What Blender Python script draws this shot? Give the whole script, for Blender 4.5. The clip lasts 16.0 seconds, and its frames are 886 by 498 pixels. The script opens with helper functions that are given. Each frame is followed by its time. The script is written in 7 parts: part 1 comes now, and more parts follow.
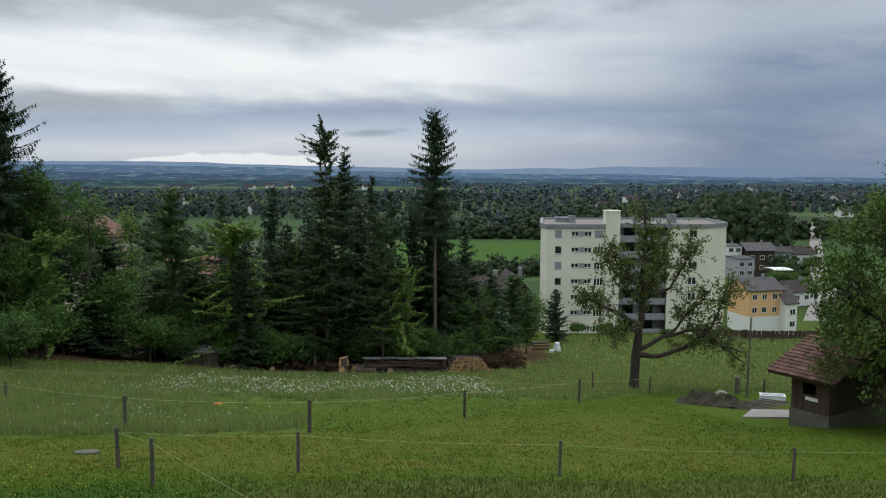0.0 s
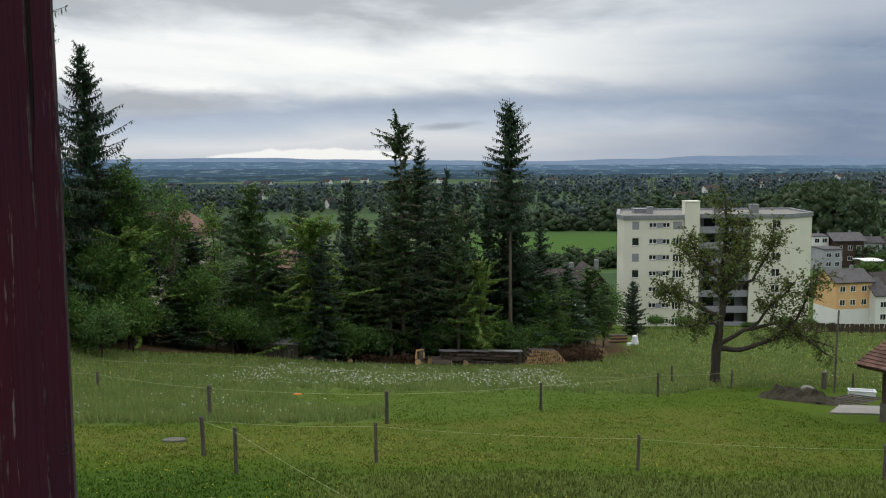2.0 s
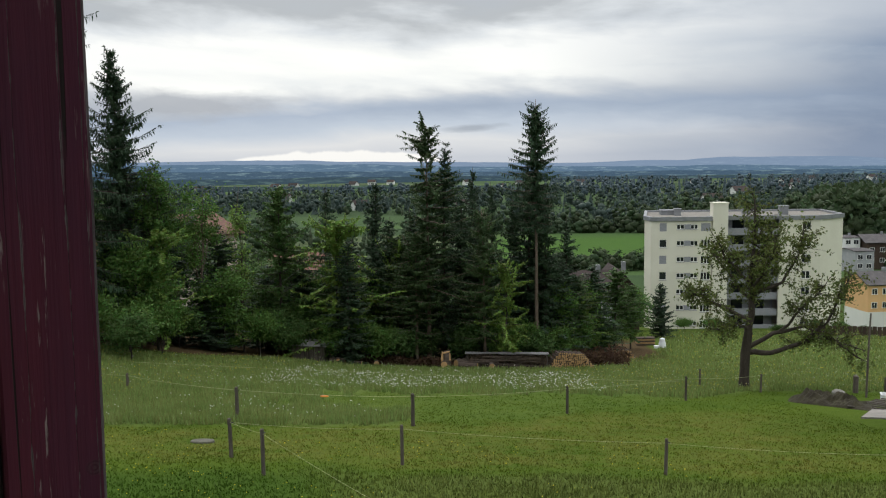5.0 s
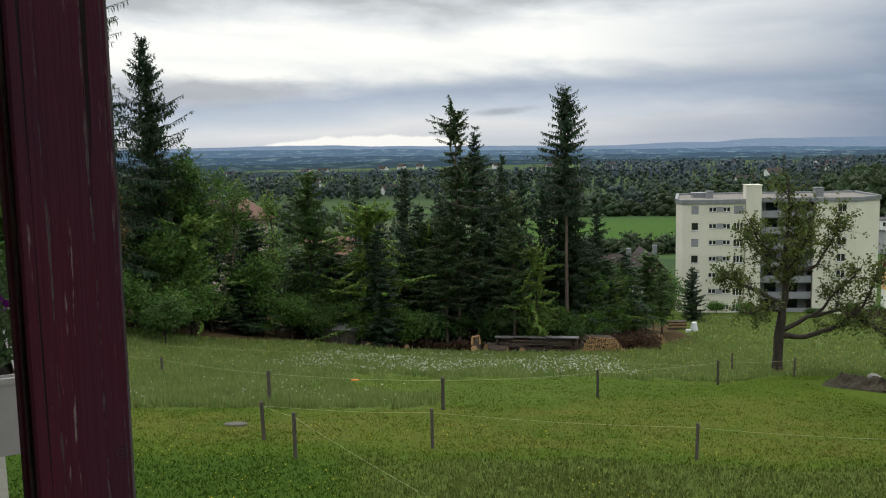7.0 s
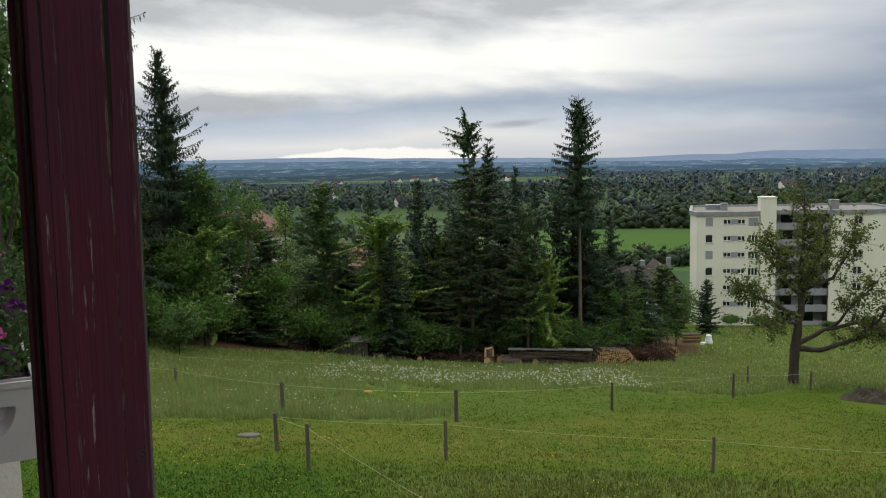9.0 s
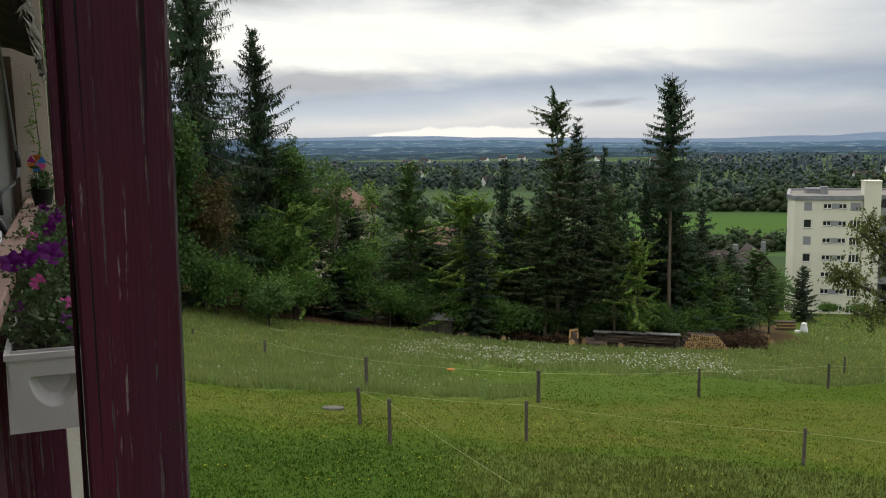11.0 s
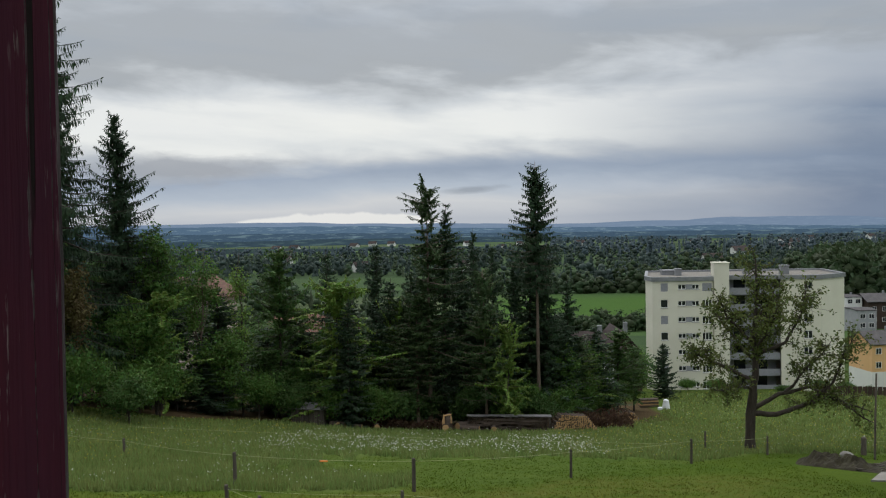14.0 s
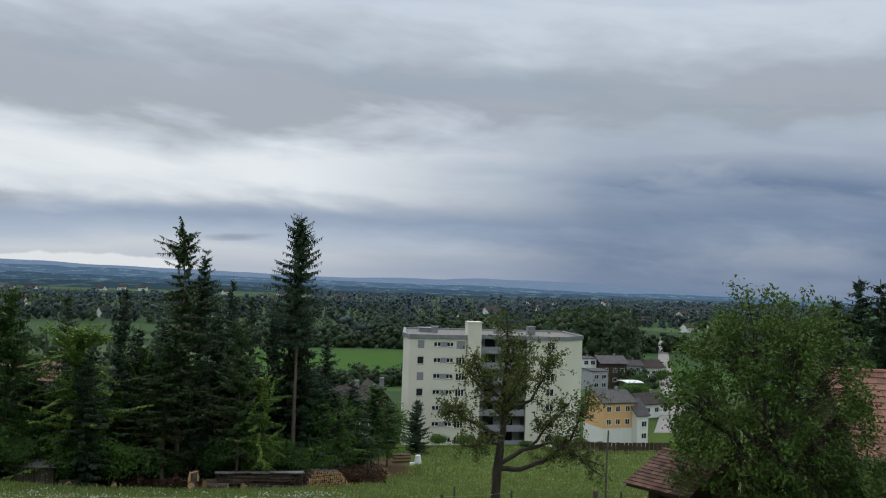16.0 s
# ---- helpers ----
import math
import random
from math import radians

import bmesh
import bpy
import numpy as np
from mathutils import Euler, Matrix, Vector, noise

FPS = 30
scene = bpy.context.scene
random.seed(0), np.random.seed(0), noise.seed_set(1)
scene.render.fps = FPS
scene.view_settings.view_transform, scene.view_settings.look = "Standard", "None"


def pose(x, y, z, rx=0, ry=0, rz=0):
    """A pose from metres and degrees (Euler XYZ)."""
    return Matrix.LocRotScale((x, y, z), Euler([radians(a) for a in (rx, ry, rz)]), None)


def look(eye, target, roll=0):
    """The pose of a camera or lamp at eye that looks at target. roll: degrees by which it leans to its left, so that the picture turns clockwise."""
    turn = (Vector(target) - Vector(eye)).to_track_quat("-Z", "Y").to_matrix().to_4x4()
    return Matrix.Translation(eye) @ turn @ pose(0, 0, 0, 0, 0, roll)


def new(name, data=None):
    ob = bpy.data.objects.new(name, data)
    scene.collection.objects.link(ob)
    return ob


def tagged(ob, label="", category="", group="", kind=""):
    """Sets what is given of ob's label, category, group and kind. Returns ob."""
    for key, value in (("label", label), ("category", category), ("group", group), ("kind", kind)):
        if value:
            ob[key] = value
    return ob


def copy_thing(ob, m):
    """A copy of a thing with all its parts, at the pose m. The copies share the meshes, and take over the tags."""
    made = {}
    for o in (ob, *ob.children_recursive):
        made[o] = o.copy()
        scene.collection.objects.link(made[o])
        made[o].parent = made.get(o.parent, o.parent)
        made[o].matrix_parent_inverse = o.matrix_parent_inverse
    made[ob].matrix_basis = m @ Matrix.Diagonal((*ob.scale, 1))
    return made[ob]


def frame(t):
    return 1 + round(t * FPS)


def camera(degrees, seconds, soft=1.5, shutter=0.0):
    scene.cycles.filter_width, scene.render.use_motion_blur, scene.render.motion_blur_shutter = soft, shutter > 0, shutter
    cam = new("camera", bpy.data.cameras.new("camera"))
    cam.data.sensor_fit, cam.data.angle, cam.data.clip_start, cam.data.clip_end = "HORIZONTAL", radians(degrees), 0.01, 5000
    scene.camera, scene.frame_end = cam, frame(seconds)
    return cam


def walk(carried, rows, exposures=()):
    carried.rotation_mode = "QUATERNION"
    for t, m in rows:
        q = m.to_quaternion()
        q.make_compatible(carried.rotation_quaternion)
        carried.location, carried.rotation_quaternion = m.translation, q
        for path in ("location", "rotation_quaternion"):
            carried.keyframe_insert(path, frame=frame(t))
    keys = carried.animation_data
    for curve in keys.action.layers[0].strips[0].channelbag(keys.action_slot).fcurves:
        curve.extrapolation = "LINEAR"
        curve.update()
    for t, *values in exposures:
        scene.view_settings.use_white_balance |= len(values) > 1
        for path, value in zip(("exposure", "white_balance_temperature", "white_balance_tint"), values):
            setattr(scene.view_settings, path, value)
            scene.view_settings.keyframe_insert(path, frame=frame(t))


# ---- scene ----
cam = camera(54.5, 16.0, soft=1.15)
PATH = [
    (0, (0.0862, -0.1593, 5.0240), (0.1242, 1.8297, 4.8210), 0.2),
    (0.5, (0.0772, -0.1650, 5.0240), (0.0372, 1.8200, 4.7880), -0.4),
    (1, (0.0712, -0.1619, 5.0330), (-0.0078, 1.8211, 4.7910), -0.4),
    (1.5, (0.0873, -0.1940, 5.0540), (-0.0177, 1.7890, 4.8200), -0.4),
    (2, (0.0828, -0.1808, 5.0240), (-0.0532, 1.8022, 4.8050), -0.7),
    (2.5, (0.0806, -0.1734, 5.0330), (-0.0774, 1.8096, 4.8240), -0.8),
    (3, (0.0839, -0.1821, 5.0200), (-0.0901, 1.7999, 4.8200), -0.8),
    (5.5, (0.0822, -0.1783, 5.0500), (-0.1218, 1.7997, 4.8300), -1.1),
    (6, (0.0713, -0.1547, 5.0300), (-0.1497, 1.8203, 4.8050), -1.3),
    (6.5, (0.0803, -0.1641, 5.0170), (-0.1707, 1.8069, 4.7870), -1.3),
    (7, (0.0960, -0.1826, 5.0530), (-0.1690, 1.7844, 4.8040), -1.4),
    (7.5, (0.0760, -0.1531, 5.0250), (-0.2010, 1.8129, 4.7830), -1.4),
    (8, (0.0755, -0.1583, 5.0240), (-0.2085, 1.8087, 4.7970), -1.4),
    (10.3, (0.0555, -0.1284, 5.0360), (-0.3185, 1.8246, 4.8170), -1.2),
    (10.5, (0.0642, -0.1296, 5.0370), (-0.3448, 1.8144, 4.8080), -1.1),
    (11, (0.1113, -0.0889, 5.0160), (-0.3797, 1.8311, 4.7520), -1),
    (11.5, (0.1491, -0.0474, 4.9910), (-0.3919, 1.8586, 4.7210), -0.3),
    (12, (0.1599, -0.0205, 4.9770), (-0.4001, 1.8815, 4.7150), -0.3),
    (12.5, (0.1629, -0.0263, 4.9790), (-0.3651, 1.8907, 4.7610), -0.5),
    (13, (0.1391, -0.0506, 5.0080), (-0.2979, 1.8934, 4.8330), -0.3),
    (13.5, (0.1313, -0.1125, 5.0410), (-0.2057, 1.8545, 4.9180), -0.2),
    (14, (0.0776, -0.1020, 5.0440), (-0.1184, 1.8870, 4.9720), -1.2),
    (14.5, (0.0433, -0.1275, 5.0230), (0.0123, 1.8705, 4.9470), -1.6),
    (15, (0.0402, -0.1353, 5.0490), (0.1432, 1.8617, 5.0170), -1),
    (15.5, (0.0201, -0.0142, 5.0400), (0.2471, 1.9718, 5.0750), 0.5),
    (16, (-0.0230, 0.0400, 5.0530), (0.3260, 2.0080, 5.1080), 2),
]
EXPOSURES = [(0, 0.0, 6150, 10), (1.5, 0.08, 6350, 10), (5.5, 0.20, 6500, 10), (8, 0.20, 6600, 10), (11, 0.24, 6800, 10), (12.5, 0.22, 6850, 10), (13.5, 0.08, 6600, 10), (14.5, -0.2, 6200, 10), (16, -0.15, 6050, 10)]
walk(cam, [(t, look(e, g, r)) for t, e, g, r in PATH], EXPOSURES)


# ---- world and sun ----
def node(tree, kind, **values):
    n = tree.nodes.new(kind)
    for key, value in values.items():
        n.inputs[key.replace("_", " ")].default_value = value
    return n


def calc(tree, op, a, b=None, c=None, clamp=False):
    n = tree.nodes.new("ShaderNodeMath")
    n.operation, n.use_clamp = op, clamp
    for k, v in enumerate((a, b, c)):
        if v is None:
            continue
        if isinstance(v, (int, float)):
            n.inputs[k].default_value = v
        else:
            tree.links.new(v, n.inputs[k])
    return n.outputs[0]


def ramp(tree, fac, stops):
    n = tree.nodes.new("ShaderNodeValToRGB")
    els = n.color_ramp.elements
    while len(els) < len(stops):
        els.new(0.5)
    for e, (p, col) in zip(els, stops):
        e.position, e.color = p, (*col, 1)
    tree.links.new(fac, n.inputs[0])
    return n.outputs[0]


def blend(tree, fac, a, b):
    n = tree.nodes.new("ShaderNodeMix")
    n.data_type = "RGBA"
    for v, k in ((fac, 0), (a, 6), (b, 7)):
        if isinstance(v, (int, float)):
            n.inputs[k].default_value = v
        elif isinstance(v, tuple):
            n.inputs[k].default_value = (*v, 1)
        else:
            tree.links.new(v, n.inputs[k])
    return n.outputs[2]


SUN_AZ, SUN_EL = 12.0, 40.0   # degrees left of straight ahead, and up
world = bpy.data.worlds.new("overcast_sky")
scene.world = world
world.use_nodes = True
wt = world.node_tree
wt.nodes.clear()
coord = wt.nodes.new("ShaderNodeTexCoord")
sep = wt.nodes.new("ShaderNodeSeparateXYZ")
wt.links.new(coord.outputs["Generated"], sep.inputs[0])
X, Y, Z = sep.outputs
el = calc(wt, "MULTIPLY", calc(wt, "ARCSINE", Z), 57.2958)
az = calc(wt, "MULTIPLY", calc(wt, "ARCTAN2", X, Y), 57.2958)      # degrees to the right of ahead


def cloud(sx, sy, detail, seed, rough=0.55):
    v = wt.nodes.new("ShaderNodeCombineXYZ")
    wt.links.new(calc(wt, "MULTIPLY", az, sx), v.inputs[0])
    wt.links.new(calc(wt, "ADD", calc(wt, "MULTIPLY", el, sy), calc(wt, "MULTIPLY", az, sy * 0.06)), v.inputs[1])
    v.inputs[2].default_value = seed
    n = node(wt, "ShaderNodeTexNoise", Scale=1.0, Detail=detail, Roughness=rough, Distortion=0.25)
    wt.links.new(v.outputs[0], n.inputs["Vector"])
    return n.outputs["Fac"]


big = calc(wt, "SUBTRACT", cloud(0.05, 0.16, 4, 3.1, 0.5), 0.5)
fine = calc(wt, "SUBTRACT", cloud(0.12, 0.42, 6, 8.7, 0.55), 0.5)
lift = calc(wt, "MULTIPLY_ADD", big, 6.0, calc(wt, "MULTIPLY", fine, 6.5))
lift = calc(wt, "MULTIPLY", lift, calc(wt, "MULTIPLY_ADD", el, 0.1, 0.10, clamp=True))
el2 = calc(wt, "ADD", calc(wt, "ADD", el, lift), calc(wt, "MULTIPLY", az, -0.02))
deck = ramp(wt, calc(wt, "DIVIDE", el2, 90.0, clamp=True), [
    (0.0, (0.50, 0.54, 0.60)), (0.012, (0.66, 0.68, 0.70)), (0.022, (0.47, 0.54, 0.63)), (0.036, (0.36, 0.43, 0.54)),
    (0.047, (0.60, 0.63, 0.66)), (0.060, (0.90, 0.91, 0.88)), (0.082, (0.88, 0.89, 0.87)), (0.098, (0.66, 0.69, 0.71)), (0.115, (0.43, 0.455, 0.475)),
    (0.142, (0.44, 0.47, 0.50)), (0.18, (0.68, 0.72, 0.765)), (0.25, (0.84, 0.87, 0.91)), (0.42, (1.35, 1.37, 1.40)),
    (1.0, (2.1, 2.12, 2.15))])


def patch(a0, e0, wa, we, soft, seed, tilt=0.0):
    """A single cloud round one direction, its rim broken by noise."""
    da = calc(wt, "DIVIDE", calc(wt, "SUBTRACT", az, a0), wa)
    de = calc(wt, "DIVIDE", calc(wt, "SUBTRACT", calc(wt, "SUBTRACT", el, e0), calc(wt, "MULTIPLY", calc(wt, "SUBTRACT", az, a0), tilt)), we)
    d = calc(wt, "SQRT", calc(wt, "ADD", calc(wt, "MULTIPLY", da, da), calc(wt, "MULTIPLY", de, de)))
    d = calc(wt, "ADD", d, calc(wt, "MULTIPLY", calc(wt, "SUBTRACT", cloud(0.22, 0.8, 6, seed, 0.6), 0.5), 1.5))
    return calc(wt, "DIVIDE", calc(wt, "SUBTRACT", 1.0, d), soft, clamp=True)


# the right of the sky is rain-blue, darker towards the horizon
right = calc(wt, "MULTIPLY", calc(wt, "SUBTRACT", az, 1.0), 1 / 20.0, clamp=True)
low = calc(wt, "MULTIPLY_ADD", el2, -1 / 5.0, 2.2, clamp=True)
shade = calc(wt, "MULTIPLY", calc(wt, "MULTIPLY", right, low), calc(wt, "MULTIPLY_ADD", fine, 1.0, 0.82, clamp=True), clamp=True)
deck = blend(wt, shade, deck, (0.175, 0.235, 0.345))
streak = calc(wt, "MULTIPLY", calc(wt, "SUBTRACT", cloud(0.05, 0.34, 5, 21.0, 0.5), 0.50), 3.2, clamp=True)
deck = blend(wt, calc(wt, "MULTIPLY", streak, 0.45), deck, (0.30, 0.375, 0.48))
deck = blend(wt, calc(wt, "MULTIPLY", patch(-22.5, 3.5, 8.0, 1.25, 0.7, 11.0, 0.02), 0.85), deck, (0.36, 0.385, 0.43))
deck = blend(wt, calc(wt, "MULTIPLY", patch(-3.0, 3.3, 12.0, 0.9, 0.9, 13.0, 0.02), 0.75), deck, (0.29, 0.355, 0.46))
deck = blend(wt, calc(wt, "MULTIPLY", patch(-3.6, 1.85, 2.4, 0.32, 0.6, 17.0, 0.06), 0.8), deck, (0.30, 0.345, 0.41))
deck = blend(wt, calc(wt, "MULTIPLY", patch(7.0, 1.9, 8.0, 0.8, 0.9, 19.0, -0.03), 0.5), deck, (0.55, 0.60, 0.67))
deck = blend(wt, calc(wt, "MULTIPLY", patch(-12.0, 6.3, 14.0, 1.5, 0.9, 27.0, -0.03), 0.7), deck, (0.95, 0.95, 0.90))
sky = wt.nodes.new("ShaderNodeTexSky")
sky.sky_type, sky.sun_disc = "NISHITA", False
sky.sun_elevation, sky.sun_rotation = radians(SUN_EL), radians(-SUN_AZ)
dim = wt.nodes.new("ShaderNodeVectorMath")
dim.operation = "SCALE"
dim.inputs[3].default_value = 0.06
wt.links.new(sky.outputs[0], dim.inputs[0])
bank = calc(wt, "SUBTRACT", 1.0, calc(wt, "POWER", calc(wt, "ABSOLUTE", calc(wt, "DIVIDE", calc(wt, "ADD", az, 12.5), 7.0)), 2.0), clamp=True)
crest = calc(wt, "MULTIPLY_ADD", cloud(0.45, 0.2, 5, 40.0), 0.9, 0.10)
bank = calc(wt, "MULTIPLY", calc(wt, "MULTIPLY", calc(wt, "SUBTRACT", calc(wt, "MULTIPLY", crest, bank), el), 7.0, clamp=True), calc(wt, "MULTIPLY", bank, 6.0, clamp=True))
deck = blend(wt, calc(wt, "MULTIPLY", bank, 0.9), deck, (0.88, 0.88, 0.85))
both = blend(wt, 0.94, dim.outputs[0], deck)
bg = wt.nodes.new("ShaderNodeBackground")
wt.links.new(both, bg.inputs[0])
bg.inputs[1].default_value = 1.0
wt.links.new(bg.outputs[0], wt.nodes.new("ShaderNodeOutputWorld").inputs[0])

sun = new("sun", bpy.data.lights.new("sun", "SUN"))
sun.data.energy, sun.data.angle, sun.data.color = 0.7, radians(20), (1.0, 0.96, 0.90)
toward = Vector((-math.sin(radians(SUN_AZ)) * math.cos(radians(SUN_EL)), math.cos(radians(SUN_AZ)) * math.cos(radians(SUN_EL)), math.sin(radians(SUN_EL))))
sun.matrix_world = look(toward * 50, (0, 0, 0))


# ---- materials ----
def stuff_mat(name, a, b, scale=8.0, rough=0.8, bump=0.3, fine_scale=60.0, stretch=(1, 1, 1), rand=0.0, metal=0.0, spec=0.3, leafy=0.0, space="Object"):
    """Two colours mixed by a coarse and a fine noise, with relief; rand varies it from piece to piece."""
    m = bpy.data.materials.new(name)
    m.use_nodes = True
    t = m.node_tree
    p = t.nodes["Principled BSDF"]
    tc = t.nodes.new("ShaderNodeTexCoord")
    mp = t.nodes.new("ShaderNodeMapping")
    mp.inputs["Scale"].default_value = stretch
    t.links.new(tc.outputs[space], mp.inputs[0])
    n1 = node(t, "ShaderNodeTexNoise", Scale=scale, Detail=5.0, Roughness=0.6)
    n2 = node(t, "ShaderNodeTexNoise", Scale=fine_scale, Detail=4.0, Roughness=0.65)
    for n in (n1, n2):
        t.links.new(mp.outputs[0], n.inputs["Vector"])
    f = calc(t, "ADD", calc(t, "MULTIPLY_ADD", n1.outputs["Fac"], 1.8, -0.65), calc(t, "MULTIPLY_ADD", n2.outputs["Fac"], 1.0, -0.5), clamp=True)
    col = blend(t, f, a, b)
    if rand or leafy:
        info = t.nodes.new("ShaderNodeObjectInfo")
        geo = t.nodes.new("ShaderNodeNewGeometry")
        hv = t.nodes.new("ShaderNodeHueSaturation")
        v = calc(t, "MULTIPLY_ADD", info.outputs["Random"], rand, 1.0 - rand / 2)
        if leafy:
            v = calc(t, "MULTIPLY", v, calc(t, "MULTIPLY_ADD", geo.outputs["Random Per Island"], leafy, 1.0 - leafy / 2))
            t.links.new(calc(t, "MULTIPLY_ADD", geo.outputs["Random Per Island"], 0.05, 0.475), hv.inputs["Hue"])
        t.links.new(v, hv.inputs["Value"])
        t.links.new(col, hv.inputs["Color"])
        col = hv.outputs[0]
    t.links.new(col, p.inputs["Base Color"])
    p.inputs["Roughness"].default_value, p.inputs["Metallic"].default_value = rough, metal
    p.inputs["Specular IOR Level"].default_value = spec
    if bump:
        b_ = node(t, "ShaderNodeBump", Strength=bump, Distance=0.02)
        t.links.new(n2.outputs["Fac"], b_.inputs["Height"])
        t.links.new(b_.outputs[0], p.inputs["Normal"])
    if leafy:
        tr = t.nodes.new("ShaderNodeBsdfTranslucent")
        t.links.new(col, tr.inputs[0])
        mx = t.nodes.new("ShaderNodeMixShader")
        mx.inputs[0].default_value = 0.3
        t.links.new(p.outputs[0], mx.inputs[1])
        t.links.new(tr.outputs[0], mx.inputs[2])
        t.links.new(mx.outputs[0], t.nodes["Material Output"].inputs[0])
    return m


def leaf_mat(name, a, b, rand=0.25, leafy=0.5):
    return stuff_mat(name, a, b, 0.7, 0.65, 0.0, 4.0, rand=rand, leafy=leafy, spec=0.2)


